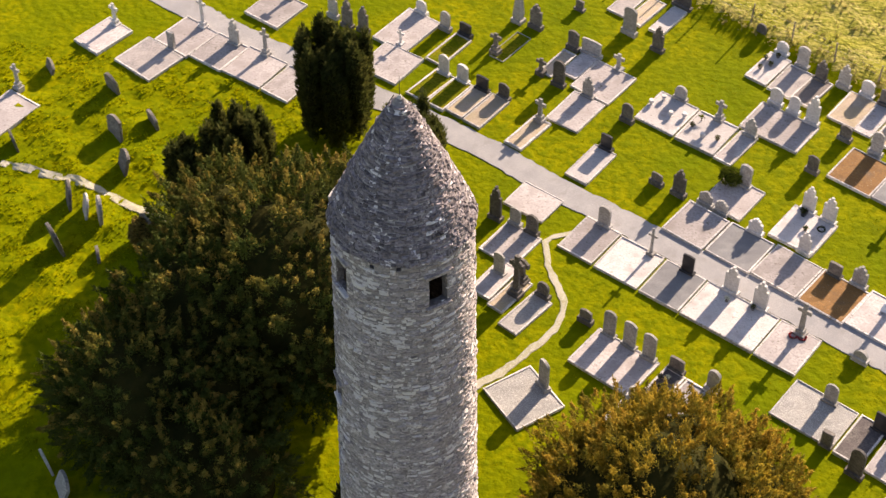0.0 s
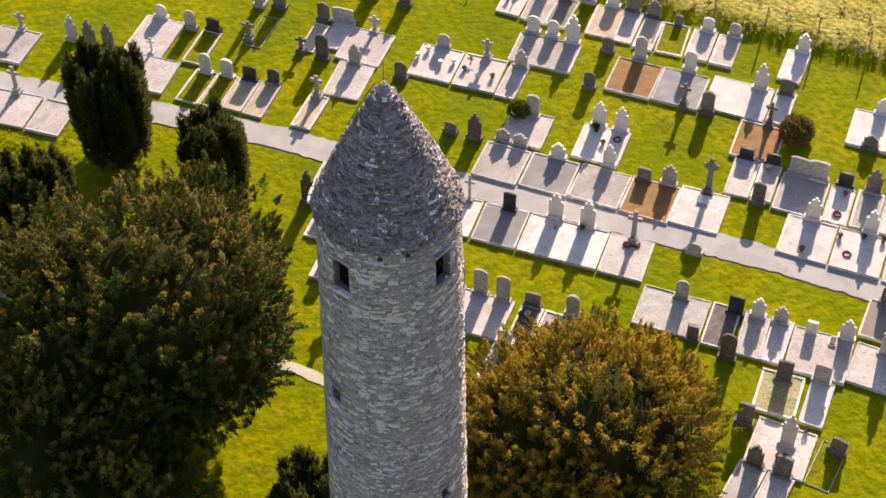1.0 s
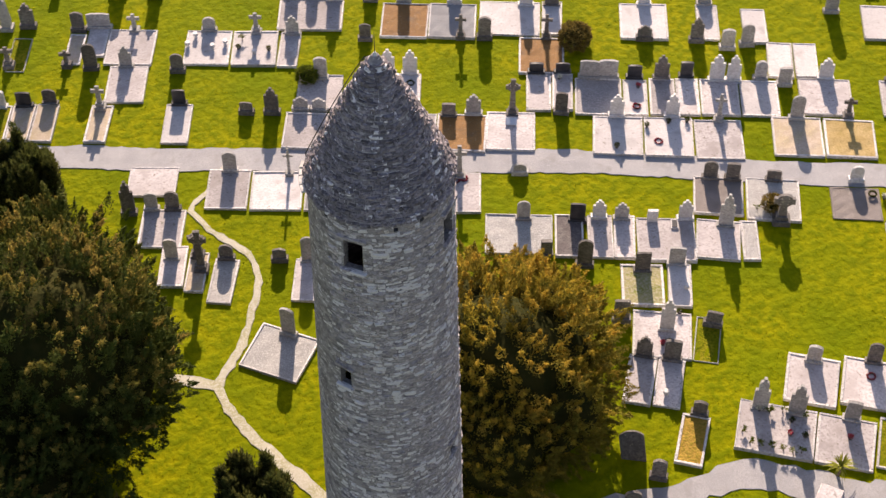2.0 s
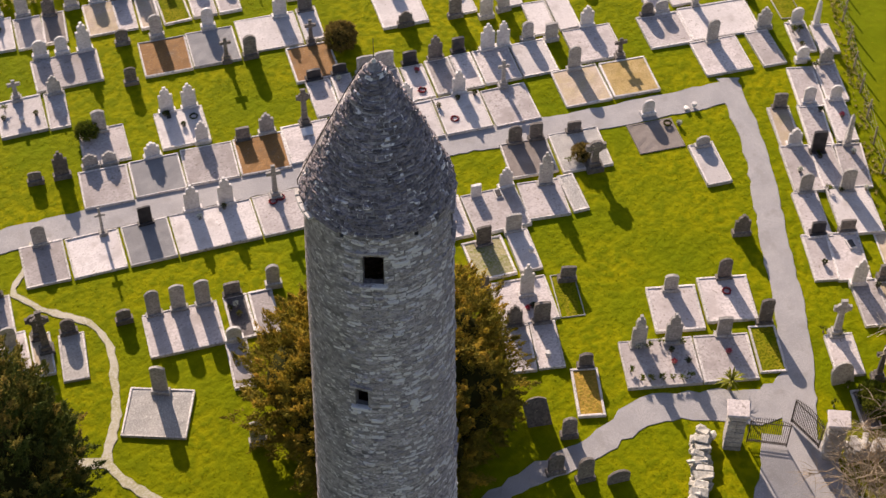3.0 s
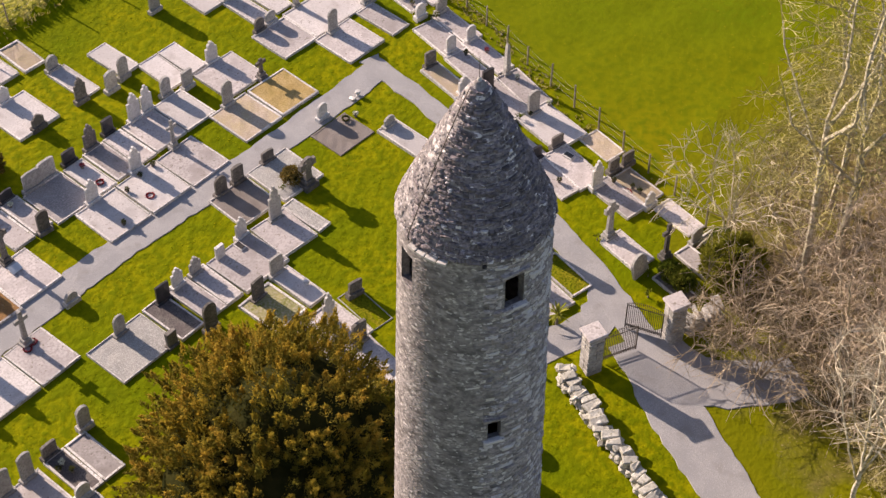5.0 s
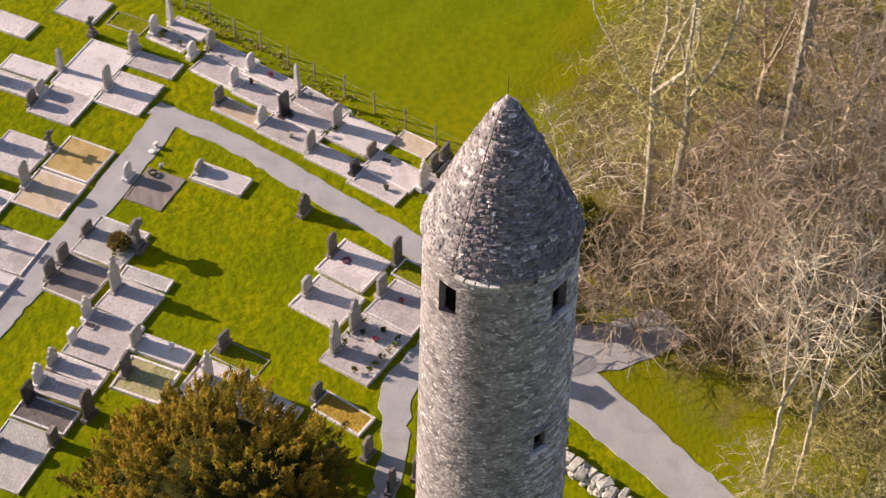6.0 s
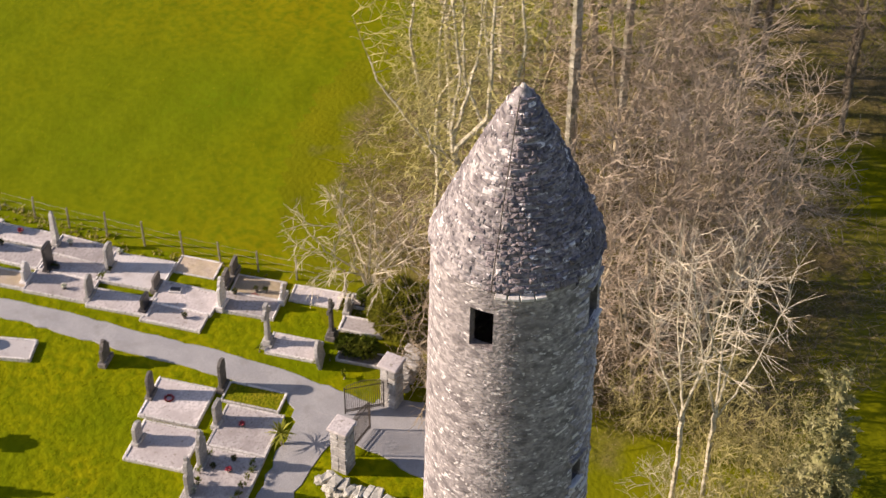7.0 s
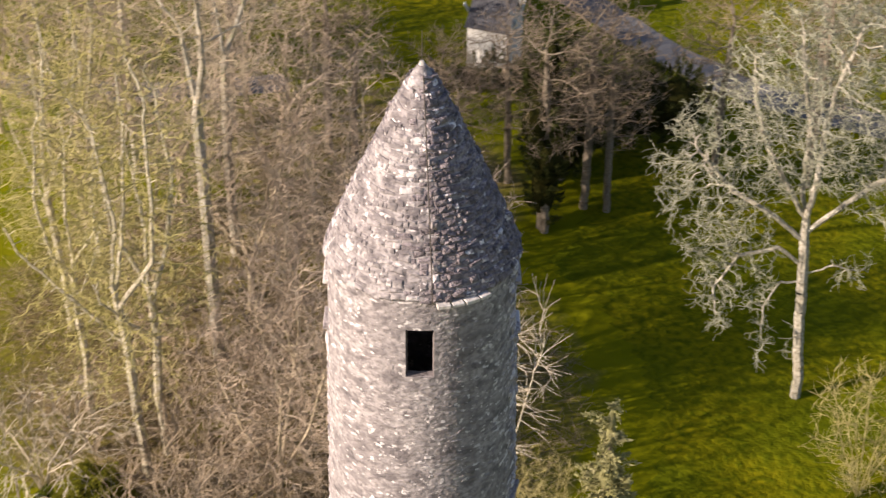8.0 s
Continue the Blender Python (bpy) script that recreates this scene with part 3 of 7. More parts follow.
def tower_core():
    angs = sorted({round(a, 3) for a in [i * 360 / 72 for i in range(72)] + [(c + s * w / 2) % 360 for c, w, _, _ in WINDOWS for s in (-1, 1)]})
    zs = sorted({round(z, 3) for z in [0, 2, 6, 10, 14, 18, 22, RIM] + [z for _, _, lo, hi in WINDOWS for z in (lo, hi)]})
    vs, fs = [], []

    def p(a, z, inner):
        # flush pointing on the north-west side
        flush = 0.009 * max(0.0, min(1.0, (78 - abs(a - 126)) / 22))
        r = wall_radius(z) - (0.21 if inner else 0.004 - flush)
        vs.append((r * math.cos(radians(a)), r * math.sin(radians(a)), z))
        return len(vs) - 1
    grid = {(i, j, s): p(a, z, s) for i, a in enumerate(angs) for j, z in enumerate(zs) for s in (0, 1)}
    n = len(angs)
    hole, jambs = {}, []
    for i in range(n):
        a0 = angs[i]
        a1 = angs[(i + 1) % n] + (360 if i == n - 1 else 0)
        for j in range(len(zs) - 1):
            hole[i, j] = in_window(a0 + 0.02, a1 - 0.02, zs[j] + 0.002, zs[j + 1] - 0.002)
    for i in range(n):
        k = (i + 1) % n
        for j in range(len(zs) - 1):
            if not hole[i, j]:
                fs.append((grid[i, j, 0], grid[k, j, 0], grid[k, j + 1, 0], grid[i, j + 1, 0]))
                fs.append((grid[i, j + 1, 1], grid[k, j + 1, 1], grid[k, j, 1], grid[i, j, 1]))
            else:
                if not hole[(i - 1) % n, j]:
                    jambs.append((grid[i, j, 0], grid[i, j + 1, 0], grid[i, j + 1, 1], grid[i, j, 1]))
                if not hole[k, j]:
                    jambs.append((grid[k, j, 1], grid[k, j + 1, 1], grid[k, j + 1, 0], grid[k, j, 0]))
                if j == 0 or not hole[i, j - 1]:
                    jambs.append((grid[i, j, 0], grid[i, j, 1], grid[k, j, 1], grid[k, j, 0]))
                if j == len(zs) - 2 or not hole[i, j + 1]:
                    jambs.append((grid[i, j + 1, 1], grid[i, j + 1, 0], grid[k, j + 1, 0], grid[k, j + 1, 1]))
    # the reveals get this darker stone in place of their shade
    ob = raw("wall", vs, fs + jambs, ["mortar", "jamb"], tower)
    ob.data.polygons.foreach_set("material_index", np.repeat([0, 1], [len(fs), len(jambs)]).astype(np.int32))
    # the mortar bed under the cap's stones
    vs, fs, rings, m = [], [], 14, 48
    for j in range(rings):
        z = RIM + (APEX - 0.05 - RIM) * j / (rings - 1)
        for i in range(m):
            a = 2 * math.pi * i / m
            r = max(0.02, cap_radius(z) - 0.012)
            vs.append((r * math.cos(a), r * math.sin(a), z))
    for j in range(rings - 1):
        fs += [(j * m + i, j * m + (i + 1) % m, (j + 1) * m + (i + 1) % m, (j + 1) * m + i) for i in range(m)]
    fs.append(tuple(reversed(range(m))))
    fs.append(tuple((rings - 1) * m + i for i in range(m)))
    raw("cap", vs, fs, "mortar", tower)


tower_core()


def stone_block(rng):
    """A rough block 1 x 1 x 1: its back in the plane y = 0, its worn face at y = -1."""
    vs, fs = [], []
    for y, k in ((0.0, 0.56), (-0.50, 0.50), (-0.92, 0.34)):
        for x, z in ((-1, -1), (1, -1), (1, 1), (-1, 1)):
            vs.append((x * (k - rng.uniform(0, 0.10)), y + (rng.uniform(-0.20, 0.22) if y < -0.9 else 0), z * (k - rng.uniform(0, 0.12))))
    vs.append((rng.uniform(-0.1, 0.1), -1.0 - rng.uniform(0.0, 0.18), rng.uniform(-0.1, 0.1)))
    for r in (0, 4):
        fs += [(r + i, r + (i + 1) % 4, r + 4 + (i + 1) % 4, r + 4 + i) for i in range(4)]
    fs += [(8 + i, 8 + (i + 1) % 4, 12) for i in range(4)]
    return vs, fs


def block_meshes(name, material, n=10):
    rng = random.Random(5)
    out = []
    for _ in range(n):
        vs, fs = stone_block(rng)
        me = bpy.data.meshes.new(name)
        me.from_pydata(vs, [], fs)
        me.update()
        me.materials.append(M[material])
        out.append(me)
    return out


def course_stones(z_lo, z_hi, radius, tall, wide, seed, windows=True, rough=0.12):
    """The stones of all courses between two heights: angle, height, radius, length, height of the stone, depth, twist."""
    rng = random.Random(seed)
    z, out = z_lo, []
    while z < z_hi:
        h = rng.uniform(*tall)
        if z + h > z_hi:
            h = z_hi - z + 0.01
        a, end = rng.uniform(0, 40), None
        start = a
        r = max(radius(z + h / 2), 0.09)
        while a < start + 360:
            length = rng.uniform(*wide) * (0.65 if rng.random() < 0.25 else 1.0)
            da = min(math.degrees(length / r), 75)
            if a + da > start + 360 - math.degrees(0.10 / r):
                da = start + 360 - a
            if not (windows and in_window(a, a + da, z, z + h)):
                out.append((a + da / 2, z + h / 2 + rng.uniform(-0.035, 0.035), r, 2 * r * math.sin(radians(da) / 2) * rng.uniform(0.85, 1.25), h * rng.uniform(0.75, 1.45), (rng.uniform(0.042, 0.054) if (50 if windows else 30) < (a + da / 2) % 360 < (203 if windows else 142) else rng.uniform(0.046, 0.078) + (rng.uniform(0.01, 0.035) if rng.random() < rough else 0)), rng.gauss(0, 5.5)))
            a += da
        z += h
    return out


def lay(stones, part_pick, name, run_name, material, run_material, parent, slope, plain="", span=(45, 204)):
    """Lay stones on the tower: those picked as parts, the rest in one mesh."""
    meshes = block_meshes(name, material)
    rng = random.Random(11)
    runs = ([], []), ([], [])
    count = 0
    for s in stones:
        a, z, r, w, h, d, tw = s
        size = Matrix.Diagonal((w * 1.03, d, h * 1.03, 1))
        m = pose(math.cos(radians(a)) * (r - 0.045), math.sin(radians(a)) * (r - 0.045), z, 0, 0, a + 90) @ pose(0, 0, 0, slope(z), 0, 0) @ pose(0, 0, 0, rng.uniform(-5, 5), tw, rng.uniform(-4, 4)) @ size
        if count < 300 and part_pick(s):
            count += 1
            ob = new(name, meshes[rng.randrange(len(meshes))])
            ob.parent = parent
            ob.matrix_basis = m
        else:
            v, f = stone_block(rng)
            # the north-west side has newer pointing and is smoother, sunlit tone in its colour
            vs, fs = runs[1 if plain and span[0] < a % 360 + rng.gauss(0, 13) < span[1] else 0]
            k = len(vs)
            vs += [tuple(m @ Vector(p)) for p in v]
            fs += [tuple(k + i for i in q) for q in f]
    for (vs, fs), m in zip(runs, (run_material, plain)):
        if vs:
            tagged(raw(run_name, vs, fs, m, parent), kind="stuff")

# ---- graves
SURFACE = {"conc": ("grey concrete slab", "concrete"), "pale": ("pale marble chippings", "pale"), "grey": ("dark grey gravel", "grey"), "chips": ("coarse granite chippings", "chippings"), "gravel2": ("dark brown gravel", "gravel"), "gravel": ("mixed grey gravel", "gravel"), "rust": ("rust-orange gravel", "orange"), "tan": ("tan gravel and dry grass", "tan"), "dark": ("dark gravel and planting", "dark"), "slab": ("worn stone slab", "slab"), "grass": ("grass", "grass"), "kerbgrass": ("rough grass", "grass"), "mossy": ("dry moss and gravel", "moss"), "bracken": ("russet dry grass", "russet"), "ochre": ("ochre gravel and moss", "ochre")}
STONE = {"w": ("white marble", "stone_w"), "g": ("grey limestone", "stone_g"), "d": ("dark weathered stone", "stone_d"), "p": ("polished black granite", "polished")}


def plot(x, y, w, l, a, surface, kerb=0.105, high=0.0, edge="kerb"):
    """A kerbed grave: four kerbs round a filled bed. y runs from its foot to its head."""
    rng = random.Random(int(x * 131 + y * 57))
    top = high or (rng.uniform(0.12, 0.18) if surface != "kerbgrass" else 0.055)
    kerb *= rng.uniform(0.65, 1.15) if surface != "kerbgrass" else 0.45
    fill = top - (rng.uniform(0.012, 0.045) if surface not in ("kerbgrass", "grass") else 0.04)
    g = empty("grave_plot", pose(x, y, 0, 0, 0, a - 90 + rng.uniform(-0.8, 0.8)))
    words = SURFACE[surface]
    tagged(g, "low concrete-kerbed grave filled with " + words[0], "grave", group="kerbed graves")
    for name, cx, cy, sx, sy in (("kerb", 0, -l / 2 + kerb / 2, w, kerb), ("kerb", 0, l / 2 - kerb / 2, w, kerb), ("kerb", -w / 2 + kerb / 2, 0, kerb, l - 2 * kerb), ("kerb", w / 2 - kerb / 2, 0, kerb, l - 2 * kerb)):
        bm = bmesh.new()
        box(bm, cx, cy, top / 2 - 0.04, sx - 0.004, sy - 0.004, top + 0.08, 0.014, 0.013, rng.randrange(9999))
        part(name, bm, edge if surface != "kerbgrass" else "stone_g", g)
    bm = bmesh.new()
    n = 6
    sx, sy = w - 2 * kerb + 0.01, l - 2 * kerb + 0.01
    lumps = 0.004 if surface in ("conc", "slab", "pale") else 0.014
    grid = [[bm.verts.new((-sx / 2 + sx * i / n, -sy / 2 + sy * j / n, fill + rng.uniform(-lumps, lumps))) for j in range(n + 1)] for i in range(n + 1)]
    for i in range(n):
        for j in range(n):
            bm.faces.new((grid[i][j], grid[i + 1][j], grid[i + 1][j + 1], grid[i][j + 1]))
    box(bm, 0, 0, (fill - 0.03 - 0.05) / 2, sx, sy, fill - 0.03 + 0.05)
    part("infill", bm, {"kerbgrass": "grass"}.get(surface, surface), g, words[0] + " bed", smooth=False)
    c, s = math.cos(radians(a)), math.sin(radians(a))
    TAKEN.append((x, y, c, s, l / 2, w / 2))
    return g


def outline_of(kind, w, h, rng):
    b = w / 2
    if kind in ("round", "old"):
        rise = min(b, h * 0.5) * rng.choice((0.45, 0.7, 1.0))
        r = (b * b + rise * rise) / (2 * rise)
        t = math.degrees(math.asin(min(1, b / r)))
        return [(-b, 0), (b, 0)] + [(r * math.sin(radians(q)), h - r + r * math.cos(radians(q))) for q in [t - 2 * t * i / 10 for i in range(11)]]
    if kind == "square":
        rise = 0.05 * w + rng.uniform(0, 0.05)
        return [(-b, 0), (b, 0), (b, h - rise)] + [(b * math.cos(math.pi * i / 8), h - rise + rise * math.sin(math.pi * i / 8)) for i in range(1, 8)] + [(-b, h - rise)]
    if kind == "tablet":
        return [(-b, 0), (b, 0), (b, h * 0.93), (b * 0.5, h), (-b * 0.5, h), (-b, h * 0.93)]
    # gothic: shoulders, a narrower head and a small finial
    s, n = h * rng.uniform(0.58, 0.66), b * 0.62
    return [(-b, 0), (b, 0), (b, s), (b * 0.86, s + 0.05), (n, s + 0.03), (n, h * 0.80), (n * 0.78, h * 0.88), (n * 0.30, h * 0.90), (n * 0.36, h * 0.94), (n * 0.30, h), (-n * 0.30, h), (-n * 0.36, h * 0.94), (-n * 0.30, h * 0.90), (-n * 0.78, h * 0.88), (-n, h * 0.80), (-n, s + 0.03), (-b * 0.86, s + 0.05), (-b, s)]


def headstone(x, y, a, h, kind, tone, w=0.0, lean=0.0, tilt=0.0, z=0.0):
    """A headstone on a plinth, facing the foot of its grave."""
    rng = random.Random(int(x * 311 + y * 97))
    words, m = STONE[tone]
    if kind == "square" and tone == "d" and rng.random() < 0.55:
        words, m = STONE["p"]
    shape = {"round": "round-topped", "old": "leaning round-topped old", "square": "square-cut", "tablet": "broad upright", "gothic": "shouldered", "cross": "cross-shaped", "celtic": "ringed high-cross", "obelisk": "tapering pillar-shaped", "low": "low", "stump": "broken", "statue": "slender cross-shaped"}[kind]
    w = w or {"round": 0.62, "old": 1.0, "square": 0.66, "tablet": 0.98, "gothic": 0.66, "cross": 0.62, "celtic": 0.72, "obelisk": 0.5, "low": 0.45, "stump": 0.45, "statue": 0.45}[kind] * rng.uniform(0.92, 1.1)
    if kind == "old" and h > 0.7:
        h, lean, tilt = h * 0.9, lean * 1.3, tilt * 1.4
    g = empty("headstone", pose(x, y, z, 0, 0, a - 90) @ pose(0, 0, 0, lean, tilt, rng.uniform(-3, 3)))
    tagged(g, f"{shape} {words} headstone standing on its plinth" if kind != "old" else f"{shape} {words} gravestone sunk in rough grass", "headstone", group="headstones")
    t = rng.uniform(0.11, 0.17)
    base = 0.0
    if kind != "old":
        base = rng.uniform(0.22, 0.30) if kind not in ("low", "stump") else 0.14
        bm = bmesh.new()
        bw = w + 0.16 if kind not in ("cross", "celtic", "obelisk", "statue") else w * 0.85
        box(bm, 0, 0, base / 2 - 0.04, bw, t + 0.20 if kind not in ("celtic", "cross", "obelisk") else w * 0.7, base + 0.08, 0.02, 0.006, rng.randrange(999))
        if kind in ("celtic", "cross", "obelisk") and h > 1.2:
            box(bm, 0, 0, base + 0.11, w * 0.60, w * 0.48, 0.22, 0.02, 0.005, 3)
            base += 0.22
        part("plinth", bm, m, g)
    top = max(0.25, h - base)
    bm = bmesh.new()
    if kind in ("round", "old", "square", "tablet", "gothic"):
        slab(bm, [(px, pz + base - 0.02) for px, pz in outline_of(kind, w, top + 0.02, rng)], -t / 2, t / 2)
        if kind == "old":
            for v in bm.verts:
                if v.co.z < 0.01:
                    v.co.z = -0.25
        part("slab", bm, m, g)
    elif kind in ("cross", "statue"):
        sw = w * (0.30 if kind == "cross" else 0.26)
        arm = base + top * 0.70
        slab(bm, [(-sw * 0.62, base - 0.02), (sw * 0.62, base - 0.02), (sw / 2, arm - sw / 2), (w / 2, arm - sw / 2), (w / 2, arm + sw / 2), (sw / 2, arm + sw / 2), (sw * 0.45, base + top), (-sw * 0.45, base + top), (-sw / 2, arm + sw / 2), (-w / 2, arm + sw / 2), (-w / 2, arm - sw / 2), (-sw / 2, arm - sw / 2)], -sw * 0.36, sw * 0.36, 0.015)
        part("cross", bm, m, g)
    elif kind == "celtic":
        sw = w * 0.30
        arm = base + top * 0.74
        slab(bm, [(-sw * 0.75, base - 0.02), (sw * 0.75, base - 0.02), (sw / 2, arm - sw / 2), (w / 2, arm - sw * 0.6), (w / 2, arm + sw * 0.6), (sw / 2, arm + sw / 2), (sw * 0.6, base + top), (-sw * 0.6, base + top), (-sw / 2, arm + sw / 2), (-w / 2, arm + sw * 0.6), (-w / 2, arm - sw * 0.6), (-sw / 2, arm - sw / 2)], -sw * 0.36, sw * 0.36, 0.012)
        part("cross", bm, m, g)
        vs, fs, n = [], [], 20
        for i in range(n):
            q = 2 * math.pi * i / n
            for r, yy in ((w * 0.30, -sw * 0.26), (w * 0.40, -sw * 0.26), (w * 0.40, sw * 0.26), (w * 0.30, sw * 0.26)):
                vs.append((r * math.cos(q), yy, arm + r * math.sin(q)))
        for i in range(n):
            j = (i + 1) % n
            fs += [(4 * i + k, 4 * i + (k + 1) % 4, 4 * j + (k + 1) % 4, 4 * j + k) for k in range(4)]
        raw("ring", vs, fs, m, g)
    elif kind == "obelisk":
        r = bmesh.ops.create_cone(bm, cap_ends=True, segments=4, radius1=w * 0.42, radius2=w * 0.24, depth=top * 0.9, matrix=pose(0, 0, base + top * 0.45, 0, 0, 45))
        bmesh.ops.create_cone(bm, cap_ends=True, segments=4, radius1=w * 0.24, radius2=0.01, depth=top * 0.1, matrix=pose(0, 0, base + top * 0.95, 0, 0, 45))
        part("shaft", bm, m, g)
    else:
        box(bm, 0, 0, base + top / 2 - 0.01, w, t + 0.06, top, 0.03, 0.03, rng.randrange(99))
        part("block", bm, m, g)
    return g


# south row by the path
plot(2.57, 25.83, 1.97, 2.54, 63.7, "conc")
headstone(3.09, 26.92, 63.7, 1.32, "round", "g")
plot(4.60, 24.77, 2.41, 2.48, 64.2, "pale")
headstone(5.52, 25.49, 64.2, 1.80, "statue", "g")
plot(6.75, 23.72, 2.15, 2.48, 64.0, "grey")
headstone(7.32, 24.69, 64.0, 1.21, "square", "d")
plot(9.50, 22.39, 3.80, 2.52, 63.9, "pale")
headstone(9.39, 23.91, 63.9, 1.73, "gothic", "w")
headstone(10.77, 23.19, 63.9, 1.81, "gothic", "w")
plot(12.22, 21.08, 2.11, 2.53, 63.4, "conc")
headstone(12.70, 21.98, 63.4, 2.14, "cross", "g")
# north row by the path
plot(7.36, 27.84, 2.29, 2.45, 63.0, "conc")
headstone(7.65, 29.42, 63.0, 0.88, "gothic", "g")
headstone(8.45, 29.01, 62.6, 0.83, "gothic", "g")
plot(9.56, 26.83, 2.39, 2.41, 63.4, "grey")
headstone(10.16, 27.97, 63.4, 1.00, "gothic", "w")
plot(11.82, 25.75, 2.48, 2.43, 62.4, "conc")
headstone(12.51, 27.17, 63.5, 1.41, "gothic", "w")
plot(14.03, 24.59, 2.42, 2.49, 62.6, "rust")
headstone(13.99, 25.94, 62.6, 0.88, "square", "d")
headstone(15.12, 25.52, 62.6, 1.37, "gothic", "g")
plot(16.22, 23.68, 2.34, 2.59, 63.5, "conc")
headstone(16.84, 24.75, 63.5, 2.35, "celtic", "d")
headstone(19.05, 23.86, 62.4, 1.36, "round", "d")
plot(20.77, 21.26, 2.40, 2.60, 62.8, "pale")
headstone(21.33, 22.46, 62.8, 1.51, "gothic", "w")
plot(22.91, 20.11, 2.33, 2.62, 62.0, "pale")
headstone(23.77, 21.30, 62.0, 1.59, "gothic", "w")
plot(25.03, 18.98, 2.29, 2.62, 63.5, "conc")
headstone(25.68, 20.13, 63.5, 1.81, "cross", "g")
plot(28.54, 17.53, 2.38, 2.62, 61.9, "tan")
headstone(29.13, 18.61, 61.9, 1.62, "round", "g")
plot(30.72, 16.34, 2.41, 2.56, 61.2, "ochre")
headstone(31.48, 17.69, 61.2, 1.30, "cross", "d")
# second row north
plot(12.38, 28.58, 2.36, 2.52, 63.5, "pale")
headstone(12.51, 29.94, 63.5, 1.69, "gothic", "w")
headstone(13.51, 29.46, 63.5, 1.64, "gothic", "w")
plot(8.93, 30.13, 2.19, 2.41, 62.6, "conc")
headstone(9.37, 31.04, 62.6, 1.45, "round", "g")
headstone(5.17, 30.31, 63.0, 0.75, "square", "d")
headstone(6.30, 29.79, 63.0, 1.70, "gothic", "d")
headstone(12.52, 32.83, 61.8, 1.06, "round", "d")
plot(14.90, 33.23, 2.41, 2.63, 61.8, "rust")
headstone(15.52, 34.74, 61.8, 1.50, "round", "g")
plot(17.09, 32.16, 2.41, 2.62, 62.1, "grey")
headstone(17.85, 33.52, 62.1, 1.35, "round", "w")
headstone(16.95, 30.88, 62.1, 1.59, "cross", "d")
headstone(18.03, 30.33, 63.3, 1.45, "round", "d")
plot(19.85, 31.12, 3.10, 2.57, 63.3, "pale")
headstone(21.08, 31.70, 63.3, 1.76, "gothic", "w")
plot(21.80, 30.18, 1.03, 2.57, 62.7, "pale")
headstone(22.27, 31.12, 62.7, 1.09, "square", "d")
plot(20.02, 27.87, 2.27, 2.66, 62.9, "rust")
headstone(20.86, 28.99, 62.9, 1.64, "cross", "d")
plot(18.68, 25.54, 1.22, 2.57, 63.5, "conc")
headstone(19.21, 26.86, 63.5, 0.76, "square", "d")
plot(19.76, 25.07, 1.01, 2.56, 62.4, "conc")
headstone(20.39, 26.30, 62.4, 0.76, "square", "d")
plot(21.20, 24.05, 2.27, 2.56, 62.2, "gravel")
headstone(21.44, 25.44, 62.2, 1.21, "tablet", "g")
headstone(22.29, 25.09, 62.2, 1.21, "tablet", "g")
plot(22.81, 23.21, 1.19, 2.50, 63.6, "pale")
headstone(23.47, 24.51, 63.6, 0.89, "square", "d")
plot(24.03, 22.69, 1.26, 2.57, 63.2, "conc")
headstone(24.65, 23.90, 63.2, 1.59, "gothic", "d")
plot(25.15, 22.17, 1.12, 2.59, 63.3, "conc")
headstone(25.84, 23.51, 63.3, 1.01, "square", "d")
plot(26.56, 21.47, 1.89, 2.54, 63.0, "conc")
headstone(27.05, 22.62, 63.0, 1.76, "gothic", "w")
headstone(27.79, 22.27, 63.0, 1.71, "gothic", "w")
plot(28.29, 20.58, 1.85, 2.52, 62.7, "pale")
headstone(29.06, 21.78, 62.7, 1.26, "round", "g")
# third area north
plot(25.94, 27.98, 2.43, 2.71, 62.8, "pale")
headstone(26.62, 29.17, 62.8, 1.11, "gothic", "w")
headstone(25.35, 26.85, 62.8, 0.94, "gothic", "d")
plot(28.89, 26.55, 1.10, 2.69, 63.4, "pale")
headstone(29.47, 27.89, 63.4, 0.96, "round", "g")
headstone(27.68, 25.62, 63.4, 1.56, "gothic", "d")
headstone(28.81, 24.50, 63.4, 1.26, "round", "g")
headstone(29.82, 24.27, 62.9, 1.39, "round", "g")
plot(30.87, 25.26, 1.21, 2.56, 62.9, "pale")
headstone(29.95, 20.98, 62.7, 1.13, "square", "g")
plot(31.25, 19.28, 2.53, 2.53, 61.3, "conc")
headstone(32.01, 20.46, 61.3, 1.38, "gothic", "w")
plot(30.69, 22.52, 1.27, 2.56, 60.9, "pale")
plot(31.84, 21.96, 1.13, 2.49, 61.4, "pale")
# path end
plot(34.68, 17.53, 2.25, 2.49, 60.4, "conc")
headstone(34.89, 18.91, 60.4, 0.93, "round", "d")
headstone(35.62, 18.57, 60.4, 0.86, "round", "g")
plot(37.34, 16.17, 3.69, 2.59, 60.6, "pale")
plot(35.29, 14.28, 2.46, 2.58, 61.2, "conc")
headstone(35.75, 15.28, 61.2, 1.55, "round", "g")
plot(37.38, 13.13, 1.24, 2.64, 61.4, "conc")
headstone(38.53, 14.22, 61.4, 1.40, "gothic", "g")
plot(28.62, 12.70, 2.30, 2.02, 61.2, "gravel2", high=0.05, edge="gravel2")
headstone(29.43, 13.94, 61.2, 1.00, "round", "w")
plot(29.02, 9.65, 1.24, 2.74, 61.8, "pale")
headstone(29.64, 10.66, 61.8, 0.76, "round", "g")
headstone(26.68, 5.79, 52.5, 1.26, "gothic", "d")
